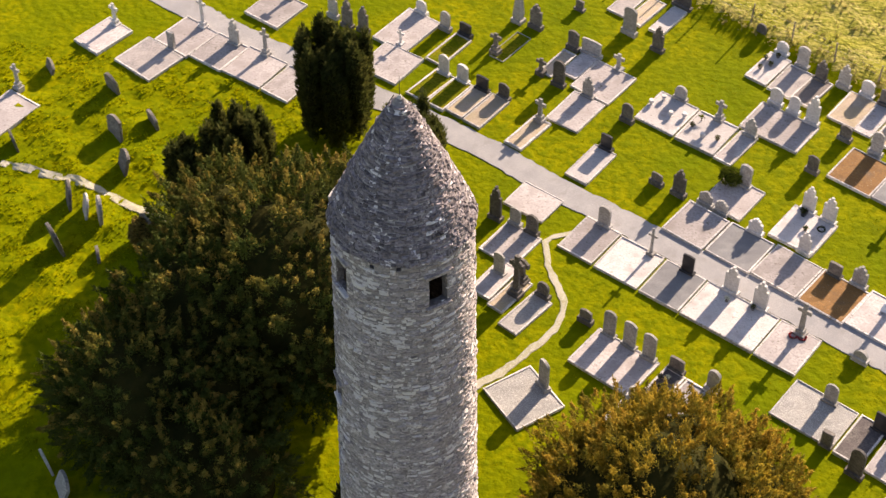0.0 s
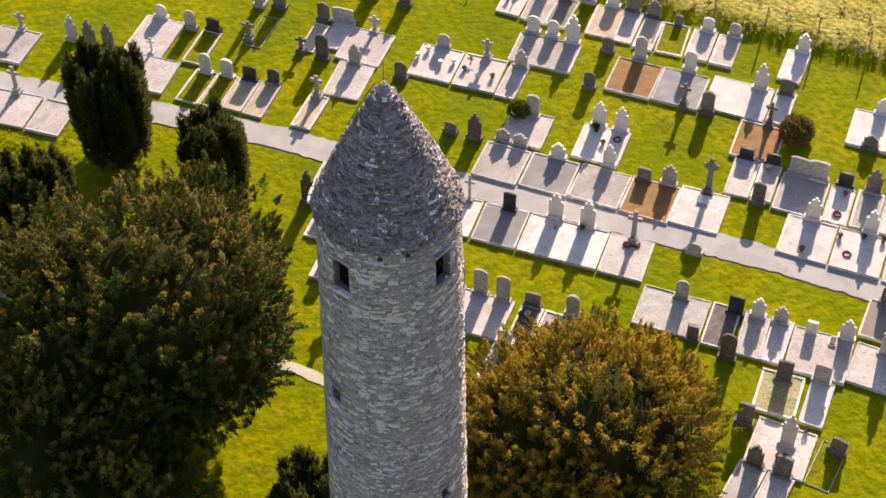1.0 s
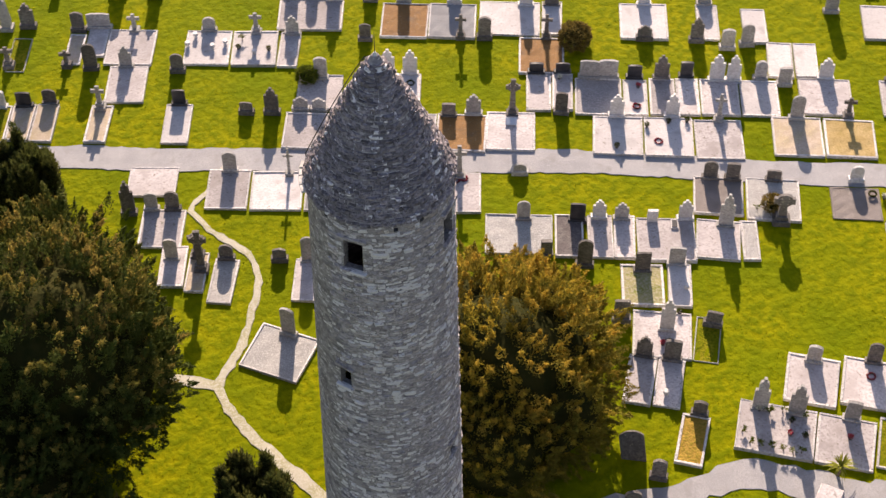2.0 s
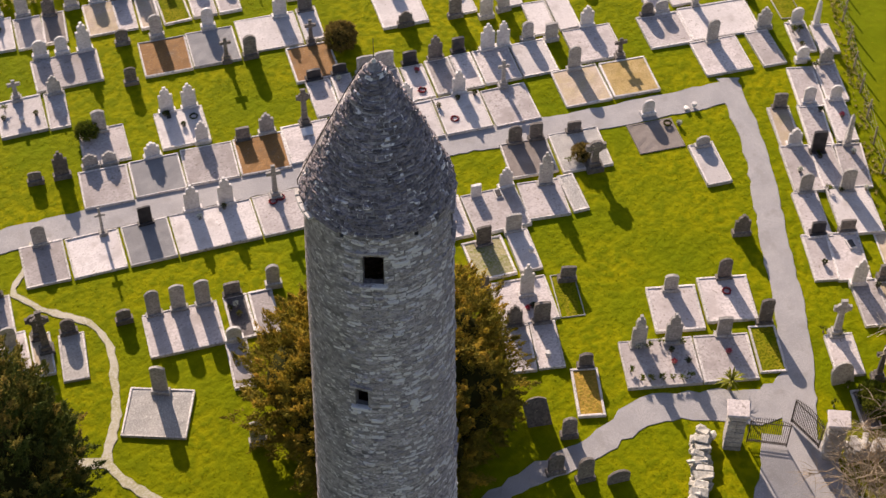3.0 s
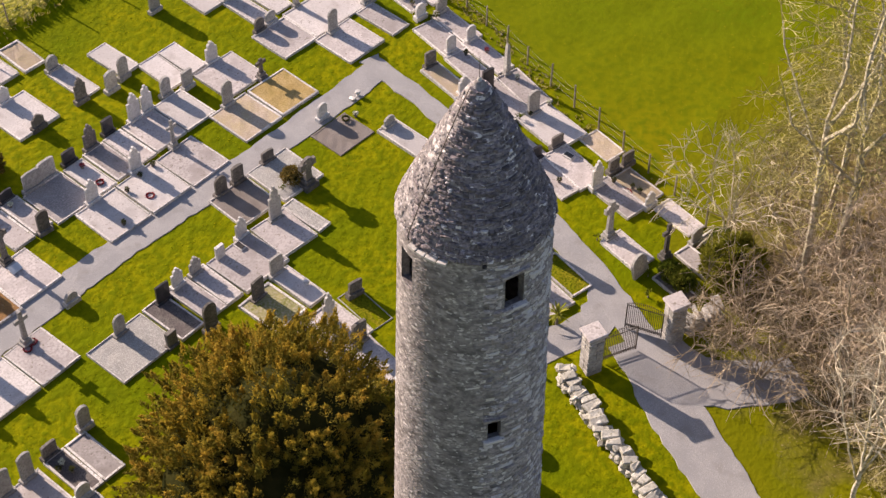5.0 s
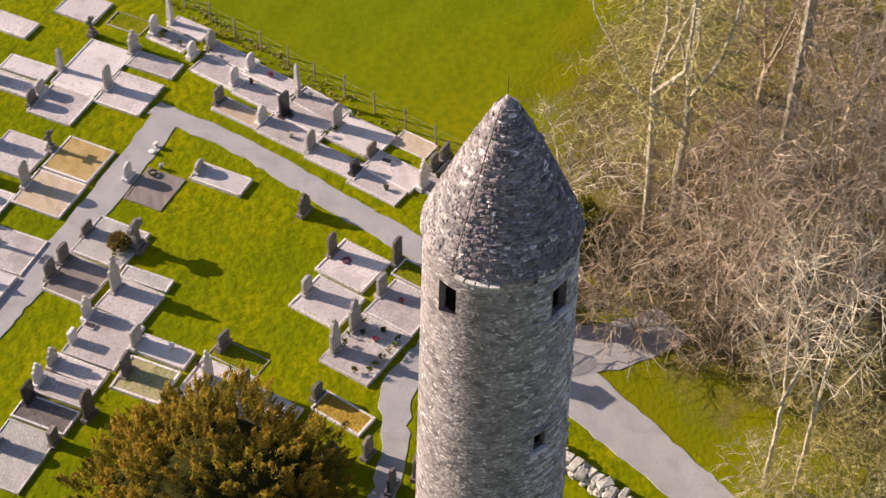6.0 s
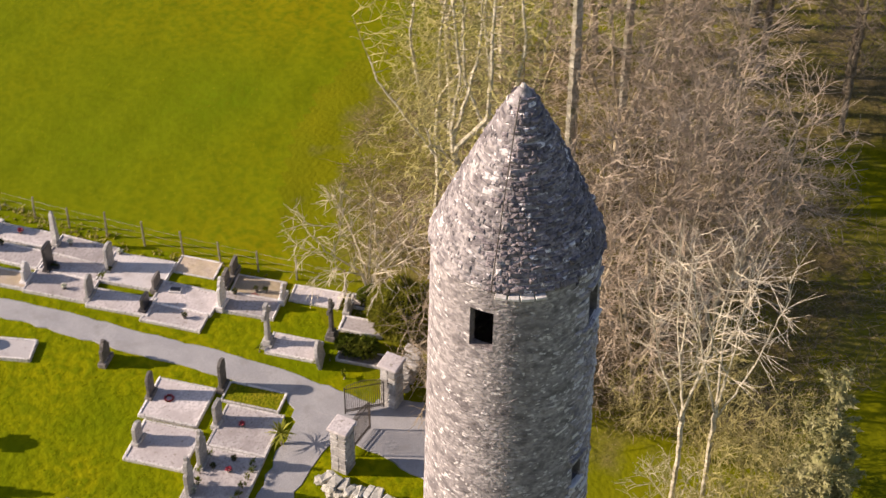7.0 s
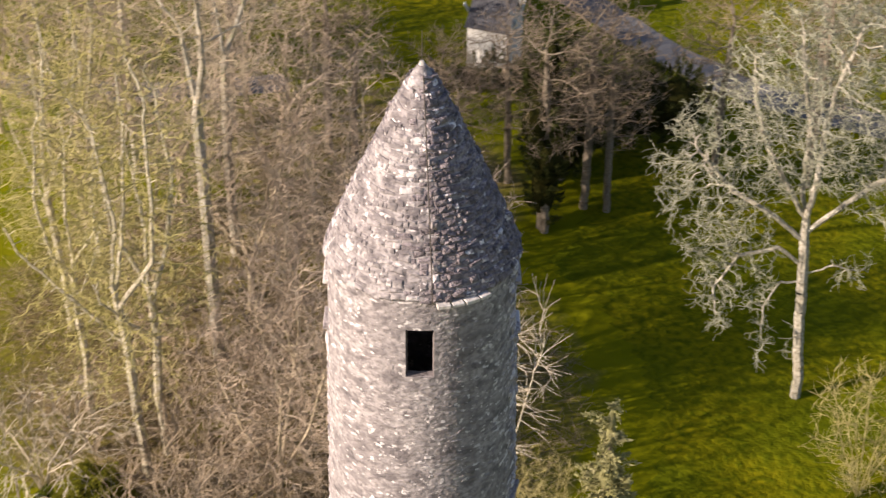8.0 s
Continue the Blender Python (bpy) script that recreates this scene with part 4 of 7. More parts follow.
# north-west back rows
plot(5.04, 35.54, 2.30, 2.56, 64.5, "pale")
headstone(5.57, 36.77, 64.5, 0.95, "round", "g")
plot(7.17, 34.49, 2.26, 2.58, 64.7, "pale")
headstone(7.68, 35.58, 64.7, 1.40, "cross", "g")
plot(8.71, 33.69, 1.02, 2.61, 62.5, "conc")
headstone(9.31, 34.72, 62.5, 1.27, "gothic", "g")
plot(10.70, 35.71, 3.31, 2.37, 64.2, "conc")
headstone(10.37, 37.46, 64.2, 1.12, "round", "w")
headstone(11.31, 36.96, 64.2, 1.15, "round", "w")
headstone(12.26, 36.35, 64.2, 1.88, "gothic", "w")
plot(9.77, 40.17, 1.30, 2.55, 61.7, "pale")
headstone(10.39, 41.55, 61.7, 0.87, "round", "w")
plot(10.97, 39.38, 1.39, 2.41, 62.7, "gravel")
headstone(11.49, 40.70, 62.7, 1.41, "round", "g")
plot(12.11, 38.80, 1.16, 2.39, 61.8, "gravel2")
headstone(12.50, 39.80, 61.8, 1.40, "gothic", "d")
plot(14.26, 37.79, 1.59, 2.53, 62.9, "tan")
headstone(13.69, 39.54, 61.8, 1.53, "gothic", "g")
plot(15.38, 37.27, 1.00, 2.63, 62.3, "conc")
headstone(14.91, 39.07, 62.9, 1.07, "round", "w")
headstone(15.86, 38.50, 62.3, 1.07, "square", "d")
plot(16.28, 36.53, 1.06, 2.47, 62.8, "tan")
headstone(16.84, 37.90, 62.8, 1.23, "gothic", "d")
plot(17.49, 36.01, 1.45, 2.49, 65.7, "grass")
headstone(18.04, 37.14, 65.7, 0.69, "low", "d")
plot(18.85, 35.41, 1.25, 2.48, 64.2, "conc")
headstone(19.44, 36.46, 64.2, 0.97, "round", "w")
plot(20.00, 34.78, 1.18, 2.42, 63.3, "conc")
headstone(20.72, 35.82, 63.3, 1.00, "round", "g")
headstone(13.97, 35.54, 62.3, 0.94, "round", "d")
plot(1.83, 30.97, 1.31, 2.68, 64.2, "pale")
headstone(2.40, 32.20, 64.2, 1.06, "square", "d")
headstone(3.11, 34.57, 64.5, 1.19, "round", "d")
plot(0.47, 34.69, 1.93, 2.61, 64.5, "conc")
headstone(0.88, 35.95, 64.5, 1.44, "gothic", "g")
plot(1.52, 37.24, 2.40, 2.62, 63.9, "conc")
headstone(2.12, 38.42, 63.9, 1.14, "cross", "g")
headstone(-0.74, 36.61, 64.5, 1.64, "round", "d")
headstone(-1.79, 37.30, 63.9, 1.06, "cross", "d")
plot(-9.41, 39.21, 2.21, 3.17, 64.8, "conc")
headstone(-8.97, 40.82, 64.8, 0.96, "round", "w")
plot(-6.89, 38.14, 1.11, 2.65, 63.4, "grass")
headstone(-6.26, 39.47, 63.4, 0.89, "square", "d")
headstone(-7.43, 39.80, 63.4, 1.24, "round", "g")
headstone(-4.43, 38.50, 63.4, 1.31, "cross", "d")
plot(-7.20, 35.13, 1.25, 2.54, 62.7, "grass")
headstone(-6.71, 36.15, 62.7, 1.36, "round", "w")
plot(-6.09, 34.63, 1.11, 2.51, 63.3, "grass")
headstone(-5.63, 35.76, 63.3, 1.19, "round", "w")
plot(-4.99, 34.25, 1.08, 2.49, 63.3, "tan")
headstone(-4.50, 35.29, 63.3, 1.01, "square", "d")
plot(-3.98, 33.75, 1.09, 2.56, 63.8, "tan")
headstone(-3.31, 34.96, 63.8, 1.01, "round", "d")
plot(-1.62, 32.57, 1.07, 2.54, 63.3, "tan")
headstone(-1.19, 33.58, 63.3, 1.56, "cross", "g")
plot(-0.47, 27.76, 2.29, 1.84, 64.5, "conc")
plot(-1.03, 24.76, 2.02, 2.37, 64.2, "conc")
headstone(-1.05, 26.07, 64.2, 1.19, "round", "g")
headstone(-0.17, 25.67, 64.2, 1.27, "round", "d")
headstone(-2.06, 26.36, 64.2, 2.12, "gothic", "d")
# west
plot(-16.77, 39.50, 2.36, 2.54, 64.9, "conc")
headstone(-16.23, 40.56, 64.9, 1.33, "cross", "g")
plot(-20.76, 36.20, 2.39, 2.55, 63.9, "conc")
headstone(-20.15, 37.18, 63.9, 2.21, "cross", "w")
plot(-18.71, 35.38, 2.19, 2.38, 65.2, "conc")
headstone(-18.09, 36.17, 65.2, 1.73, "gothic", "g")
plot(-16.51, 34.57, 2.55, 2.41, 67.0, "conc")
headstone(-16.21, 35.66, 67.0, 1.85, "cross", "g")
plot(-14.41, 33.63, 1.81, 2.37, 66.6, "conc")
plot(-22.14, 34.01, 2.69, 2.47, 60.8, "gravel")
headstone(-21.22, 35.11, 63.9, 1.22, "stump", "g")
plot(-9.62, 36.38, 2.50, 2.54, 65.9, "conc")
headstone(-9.47, 38.02, 64.8, 1.08, "statue", "w")
headstone(-13.57, 39.56, 64.9, 1.71, "gothic", "g")
headstone(-12.63, 38.96, 64.8, 1.83, "gothic", "d")
headstone(-11.68, 38.70, 64.8, 1.71, "gothic", "d")
plot(-25.14, 35.31, 1.87, 2.55, 62.2, "conc")
headstone(-24.82, 36.35, 62.2, 1.52, "cross", "w")
plot(-27.97, 28.29, 2.18, 3.16, 66.3, "conc")
headstone(-27.93, 30.35, 66.3, 1.69, "cross", "g")
# old leaning stones
headstone(-23.17, 31.39, 52, 1.34, "old", "d", lean=7, tilt=8)
headstone(-26.93, 32.10, 40, 0.65, "old", "d", lean=-13, tilt=7)
headstone(-20.28, 29.34, 44, 0.83, "old", "d", lean=4, tilt=3)
headstone(-21.86, 28.09, 57, 1.26, "old", "d", lean=-7, tilt=-7)
headstone(-20.65, 25.74, 42, 1.26, "old", "d", lean=-14, tilt=-4)
headstone(-22.37, 22.93, 30, 1.54, "old", "d", lean=-6, tilt=-1)
headstone(-21.35, 22.40, 31, 1.30, "old", "g", lean=-10, tilt=-5)
headstone(-20.52, 22.21, 30, 1.72, "old", "g", lean=-4, tilt=4)
headstone(-21.70, 19.99, 46, 1.94, "old", "d", lean=7, tilt=3)
headstone(-18.10, 21.39, 50, 1.69, "old", "d", lean=-11, tilt=3)
headstone(-19.73, 19.84, 28, 0.58, "old", "d", lean=-1, tilt=-7)
headstone(-26.52, 26.33, 38, 1.01, "old", "d", lean=5, tilt=-0)
headstone(-17.48, 7.87, 44, 1.29, "old", "g", lean=5, tilt=-1)
headstone(-16.59, 6.80, 33, 1.30, "old", "g", lean=-14, tilt=8)
# south of the path, left
plot(0.43, 20.59, 1.11, 2.59, 61.0, "slab")
headstone(1.04, 21.79, 61.0, 1.00, "round", "d")
headstone(-0.07, 22.52, 62.9, 1.53, "celtic", "d")
plot(-0.46, 21.59, 0.87, 2.33, 62.9, "tan")
plot(1.25, 15.77, 2.72, 2.50, 43.2, "chips")
headstone(1.98, 16.54, 43.2, 1.80, "round", "g")
plot(4.77, 18.59, 3.29, 2.44, 62.8, "conc")
headstone(4.33, 20.10, 62.8, 1.67, "round", "g")
headstone(5.30, 19.61, 62.8, 1.70, "round", "g")
headstone(6.24, 19.08, 62.8, 1.72, "round", "g")
plot(6.97, 17.49, 1.07, 2.52, 62.4, "dark")
headstone(7.53, 18.71, 62.4, 0.87, "square", "d")
plot(7.94, 16.97, 1.06, 2.52, 61.6, "conc")
headstone(9.20, 17.90, 61.6, 1.39, "round", "g")
plot(5.34, 15.42, 0.94, 2.56, 60.8, "conc")
headstone(5.98, 16.64, 60.8, 0.95, "round", "w")
headstone(3.18, 20.72, 62.8, 0.82, "round", "d")
headstone(3.34, 11.81, 62.8, 1.44, "square", "g")
plot(-1.32, 22.34, 1.16, 2.39, 64.5, "conc")
headstone(-1.20, 22.80, 64.5, 1.40, "round", "g")
headstone(-0.19, 21.67, 62.9, 2.60, "celtic", "d")
# south second row
plot(13.61, 17.57, 3.08, 2.42, 63.2, "chips")
headstone(14.22, 18.33, 63.2, 1.25, "round", "g")
plot(15.62, 16.48, 1.30, 2.56, 62.8, "dark")
headstone(16.42, 17.20, 62.8, 1.18, "square", "d")
plot(16.90, 15.86, 1.14, 2.58, 63.5, "conc")
headstone(17.37, 16.89, 63.5, 1.29, "gothic", "w")
plot(17.87, 15.35, 0.97, 2.60, 62.8, "conc")
headstone(18.27, 16.39, 62.8, 1.18, "gothic", "g")
plot(19.50, 14.40, 2.65, 2.57, 64.1, "conc")
headstone(19.48, 15.66, 64.1, 0.84, "low", "w")
headstone(20.93, 15.17, 64.1, 1.34, "gothic", "w")
plot(21.65, 13.40, 2.00, 2.35, 59.4, "conc")
headstone(22.39, 14.03, 59.4, 2.17, "gothic", "g")
plot(22.93, 12.76, 0.78, 2.40, 63.2, "chips")
plot(23.06, 15.77, 2.30, 2.36, 60.0, "gravel2")
headstone(23.30, 16.94, 60.0, 1.20, "round", "d")
headstone(24.21, 16.44, 60.0, 1.15, "square", "d")
plot(25.23, 14.48, 2.47, 2.62, 60.0, "chips")
headstone(25.92, 15.56, 60.0, 0.75, "square", "d")
headstone(24.86, 13.24, 60.0, 1.75, "celtic", "d", w=0.95)
headstone(15.45, 14.67, 62.8, 1.72, "round", "d")
headstone(14.21, 16.00, 62.8, 0.92, "low", "d")
headstone(15.40, 21.05, 63.5, 0.68, "round", "g")
# south third row
plot(17.21, 12.50, 1.89, 2.37, 63.3, "mossy")
headstone(17.62, 13.27, 63.3, 1.29, "square", "d")
plot(18.69, 11.78, 1.05, 2.48, 61.9, "pale")
headstone(19.19, 12.94, 61.9, 1.21, "square", "g")
plot(16.59, 9.67, 2.54, 2.55, 60.3, "conc")
headstone(16.90, 9.84, 60.3, 2.14, "gothic", "w")
plot(18.25, 8.65, 1.10, 2.49, 54.8, "kerbgrass")
headstone(18.88, 9.30, 54.8, 0.90, "square", "d", tilt=5)
headstone(15.40, 11.18, 60.3, 1.38, "square", "d")
plot(14.53, 7.95, 1.20, 2.55, 53.7, "conc")
headstone(15.31, 9.02, 53.7, 1.39, "gothic", "d")
plot(15.57, 7.28, 1.15, 2.57, 54.0, "conc")
headstone(16.30, 8.33, 54.0, 1.39, "square", "d")
plot(14.97, 4.33, 1.17, 2.51, 51.3, "bracken")
headstone(15.90, 5.35, 51.3, 0.96, "round", "d")
headstone(12.37, 4.58, 62.8, 1.61, "old", "d", lean=-13, tilt=-7)
headstone(12.82, 3.37, 51.3, 1.23, "round", "d")
headstone(11.12, 2.50, 62.8, 1.27, "round", "d")
headstone(11.73, 1.44, 62.8, 1.50, "round", "d")
headstone(12.64, 0.46, 62.8, 0.85, "old", "d", lean=-0, tilt=1)
# square group by the gate
plot(21.11, 4.87, 2.21, 2.56, 52.0, "conc")
headstone(21.72, 5.71, 52.0, 1.12, "round", "g")
plot(23.18, 3.68, 2.25, 2.57, 51.7, "conc")
headstone(23.98, 4.56, 51.7, 1.39, "round", "d")
plot(18.35, 3.31, 3.21, 2.53, 52.2, "conc")
headstone(18.32, 4.55, 52.2, 2.16, "gothic", "g")
headstone(19.55, 3.68, 52.2, 2.04, "gothic", "g")
plot(20.61, 1.57, 2.37, 2.51, 51.9, "conc")
headstone(21.47, 2.46, 51.9, 1.28, "square", "g")
plot(22.30, 0.68, 1.17, 2.56, 52.6, "grass")
headstone(23.31, 1.69, 52.6, 1.65, "round", "d")
plot(24.42, -1.79, 1.25, 2.28, 52.4, "conc")
headstone(25.04, -0.84, 52.4, 2.36, "celtic", "g")
headstone(23.25, -2.61, 62.8, 1.29, "old", "g", lean=-7, tilt=-5)
# fence rows
plot(33.55, 8.81, 1.10, 2.82, 52.5, "tan")
headstone(34.42, 9.85, 52.5, 1.04, "square", "d")
plot(31.93, 6.48, 1.45, 3.04, 53.5, "conc")
headstone(32.95, 7.77, 53.5, 1.13, "gothic", "w")
plot(29.92, 4.29, 1.20, 2.90, 52.9, "conc")
headstone(30.84, 5.43, 52.9, 1.30, "round", "g")
plot(28.18, 2.38, 1.25, 2.80, 52.5, "conc")
headstone(29.18, 3.40, 52.5, 0.84, "square", "d")
plot(32.97, 5.80, 1.13, 2.94, 52.2, "conc")
headstone(33.32, 6.67, 52.2, 1.47, "square", "d")
plot(33.90, 4.97, 1.32, 2.93, 48.6, "conc")
headstone(34.77, 6.03, 48.6, 2.08, "obelisk", "g")
plot(31.58, 3.13, 1.99, 2.95, 52.9, "pale")
headstone(32.30, 4.17, 52.9, 1.52, "round", "g")
plot(29.08, 1.58, 1.50, 2.87, 51.5, "conc")
headstone(30.30, 2.59, 51.5, 0.81, "square", "d")
plot(34.72, 7.86, 1.22, 2.91, 51.5, "conc")
headstone(35.76, 9.12, 52.3, 1.13, "round", "w")
plot(35.92, 7.30, 1.07, 3.00, 52.0, "conc")
headstone(36.84, 8.35, 52.0, 1.06, "round", "w")
plot(36.55, 9.87, 1.35, 2.88, 52.3, "conc")
headstone(37.98, 11.28, 53.2, 0.99, "round", "w")
plot(37.78, 9.34, 1.13, 2.89, 53.2, "conc")
headstone(38.68, 10.36, 53.2, 1.16, "gothic", "g")
plot(27.61, -0.79, 1.23, 2.64, 53.2, "conc")
headstone(28.05, 0.27, 53.2, 1.76, "gothic", "w")
plot(28.60, -1.55, 1.21, 2.28, 53.3, "tan")
headstone(29.30, -0.29, 53.3, 0.89, "square", "d")
headstone(27.46, -2.31, 53.3, 0.99, "gothic", "w")
headstone(24.47, -3.50, 52.4, 2.20, "cross", "d")
# far corner beside the meadow
plot(23.21, 33.18, 1.20, 2.46, 62.2, "pale")
headstone(23.97, 34.28, 62.2, 1.27, "gothic", "w")
plot(28.87, 30.77, 1.16, 2.60, 61.7, "conc")
plot(29.99, 29.80, 1.26, 2.29, 60.1, "tan")
plot(36.68, 22.86, 1.42, 2.59, 61.3, "pale")
headstone(36.90, 21.34, 61.2, 1.64, "gothic", "w")
plot(37.50, 19.40, 1.14, 2.67, 62.8, "pale")
plot(36.31, 19.98, 1.16, 2.55, 61.2, "conc")
plot(38.22, 25.74, 0.70, 2.41, 62.2, "pale")
headstone(35.10, 24.63, 61.3, 1.59, "round", "g")
headstone(37.28, 17.73, 60.6, 1.48, "obelisk", "g")

# the upper rows by the meadow
headstone(-3.74, 41.36, 63.5, 2.0, "obelisk", "g", w=0.8)
headstone(-2.72, 40.99, 63.5, 1.6, "gothic", "d")
headstone(-0.47, 39.64, 63.5, 1.25, "round", "d")
headstone(0.54, 39.38, 63.5, 1.0, "tablet", "g", w=1.15)
headstone(2.25, 41.58, 63.5, 1.75, "round", "g", w=0.8)
headstone(3.91, 40.50, 63.5, 1.6, "gothic", "d")
headstone(-0.65, 43.04, 63.5, 0.65, "low", "d")
headstone(9.16, 42.80, 63.5, 0.9, "round", "d")
headstone(4.76, 44.42, 63.5, 1.0, "tablet", "d")
plot(0.14, 38.44, 1.02, 2.4, 63.9, "conc")
plot(-1.07, 38.32, 0.85, 2.3, 63.9, "tan", high=0.07)
plot(-3.75, 39.11, 0.95, 2.5, 63.5, "kerbgrass", high=0.07)
plot(1.85, 44.19, 1.15, 2.5, 63, "gravel")
plot(2.90, 43.51, 1.0, 2.5, 63, "tan")
plot(4.17, 42.99, 0.9, 2.5, 63, "pale")
# the far corner by the field
plot(40.79, 14.63, 1.15, 2.1, 61, "kerbgrass")
plot(42.12, 17.03, 1.9, 2.4, 61, "pale")
plot(39.33, 12.44, 1.1, 2.3, 55, "gravel")
plot(40.08, 11.50, 1.0, 2.2, 55, "conc")
plot(40.94, 20.54, 1.3, 2.5, 61, "conc")
headstone(39.90, 16.40, 61, 1.25, "cross", "d")
headstone(40.00, 13.27, 61, 1.1, "round", "w")
headstone(40.58, 12.47, 55, 1.8, "obelisk", "w")
# the end of the row by the gate
plot(27.05, -3.73, 1.05, 2.3, 53, "conc")
plot(24.49, -4.93, 0.95, 2.0, 53, "conc")
plot(25.77, -5.77, 0.9, 1.9, 53, "dark")
plot(22.79, -4.18, 0.8, 2.0, 53, "dark")
plot(30.94, 0.54, 1.2, 2.0, 53, "tan", high=0.06)
headstone(25.71, -4.70, 53, 0.95, "round", "g")
headstone(29.88, -0.85, 53, 0.9, "square", "d")

# ---- gate, wall, fences, house
def pillar(x, y, rz):
    g = empty("gate_pillar", pose(x, y, 0, 0, 0, rz))
    tagged(g, "square grey stone gate pillar with a flat pale capstone", "gate pillar", group="gate pillars")
    rng = random.Random(int(x * 10))
    bm = bmesh.new()
    box(bm, 0, 0, 1.08, 0.60, 0.60, 2.2, 0.03)
    part("core", bm, "mortar", g)
    z = 0.0
    while z < 2.2:
        h = rng.uniform(0.22, 0.34)
        for side in range(4):
            n = rng.choice((1, 2, 2))
            for i in range(n):
                bm = bmesh.new()
                w = 0.68 / n
                box(bm, -0.34 + w * (i + 0.5), -0.31, z + h / 2, w - 0.02, 0.10, h - 0.025, 0.018, 0.012, rng.randrange(999))
                ob = part("stone", bm, "stone_g", g)
                ob.matrix_basis = pose(0, 0, 0, 0, 0, 90 * side)
        z += h
    bm = bmesh.new()
    box(bm, 0, 0, z + 0.08, 0.90, 0.90, 0.16, 0.035, 0.022, 5)
    part("capstone", bm, "conc", g, "flat pale capstone")
    return g


pillar(17.39, -1.44, 40)
pillar(19.95, -4.50, 40)


def gate_leaf(x, y, rz, length=1.6, high=1.55):
    g = empty("iron_gate", pose(x, y, 0.10, 0, 0, rz))
    tagged(g, "dark wrought-iron gate leaf with upright bars standing open", "gate", group="gate leaves")
    for z in (0.12, 0.20, high - 0.15):
        bm = bmesh.new()
        box(bm, length / 2, 0, z, length, 0.025, 0.035)
        part("rail", bm, "iron", g)
    n = 19
    for i in range(n + 1):
        bm = bmesh.new()
        u = i / n
        top = high + 0.18 * math.sin(math.pi * u) - 0.05
        end = i in (0, n)
        box(bm, length * u, 0, top / 2 + 0.0, 0.05 if end else 0.02, 0.05 if end else 0.02, top)
        if not end:
            bmesh.ops.create_cone(bm, cap_ends=True, segments=4, radius1=0.03, radius2=0.002, depth=0.10, matrix=pose(length * u, 0, top + 0.05))
        part("bar", bm, "iron", g)
    return g


gate_leaf(17.85, -1.85, -52)
gate_leaf(19.75, -4.05, 82)


def rock(bm, x, y, z, s, rng):
    r = bmesh.ops.create_icosphere(bm, subdivisions=1, radius=0.5)
    k = (rng.uniform(0.8, 1.25) * s, rng.uniform(0.7, 1.0) * s, rng.uniform(0.45, 0.7) * s)
    rot = Euler((rng.uniform(-0.3, 0.3), rng.uniform(-0.3, 0.3), rng.uniform(0, 6.3))).to_matrix()
    for v in r["verts"]:
        c = Vector((v.co.x * k[0], v.co.y * k[1], v.co.z * k[2])) * rng.uniform(0.82, 1.15)
        c.z = max(min(c.z, 0.24 * s), -0.24 * s)
        v.co = rot @ c + Vector((x, y, z))


def stone_wall(pts, high, name, label, seed, stuff_from=90, tone="stone_g"):
    g = empty(name, pose(0, 0, 0))
    tagged(g, label, "stone wall", kind="structure")
    rng = random.Random(seed)
    for (ax, ay), (bx, by) in zip(pts, pts[1:]):
        a, b = Vector((ax, ay)), Vector((bx, by))
        t = (b - a).normalized()
        n = Vector((-t.y, t.x))
        s = 0.0
        while s < (b - a).length:
            for lvl in range(int(high / 0.24)):
                for side in (-0.22, 0.18):
                    p = a + t * (s + rng.uniform(-0.06, 0.06)) + n * (side + rng.uniform(-0.06, 0.06))
                    bm = bmesh.new()
                    rock(bm, p.x, p.y, 0.13 + lvl * 0.24 + rng.uniform(-0.03, 0.03), rng.uniform(0.40, 0.62), rng)
                    part("stone", bm, tone, g)
            s += 0.40
        # flat slabs laid across the top
        s = 0.0
        while s < (b - a).length:
            step = rng.uniform(0.28, 0.46)
            p = a + t * (s + step / 2) + n * rng.uniform(-0.20, 0.16)
            bm = bmesh.new()
            box(bm, 0, 0, 0, rng.uniform(0.45, 0.85), step * rng.uniform(0.75, 1.05), rng.uniform(0.12, 0.24), 0.04, 0.06, rng.randrange(9999))
            ob = part("coping_stone", bm, tone, g)
            ob.matrix_basis = pose(p.x, p.y, high + 0.10 + rng.uniform(-0.04, 0.07), rng.uniform(-9, 9), rng.uniform(-9, 9), math.degrees(math.atan2(n.y, n.x)) + rng.uniform(-30, 30))
            s += step
    return g


stone_wall([(16.9, -0.5), (16.4, -0.65), (15.6, -1.35), (14.4, -2.3), (13.0, -3.6), (11.3, -5.0), (10.5, -5.8), (8.6, -7.6)], 0.5, "drystone_wall", "low tumbledown drystone wall of pale boulders beside the gate", 3, tone="wall_slab")
stone_wall([(20.5, -5.0), (21.8, -6.3)], 0.55, "drystone_wall", "short drystone wall running from the gate pillar", 5)


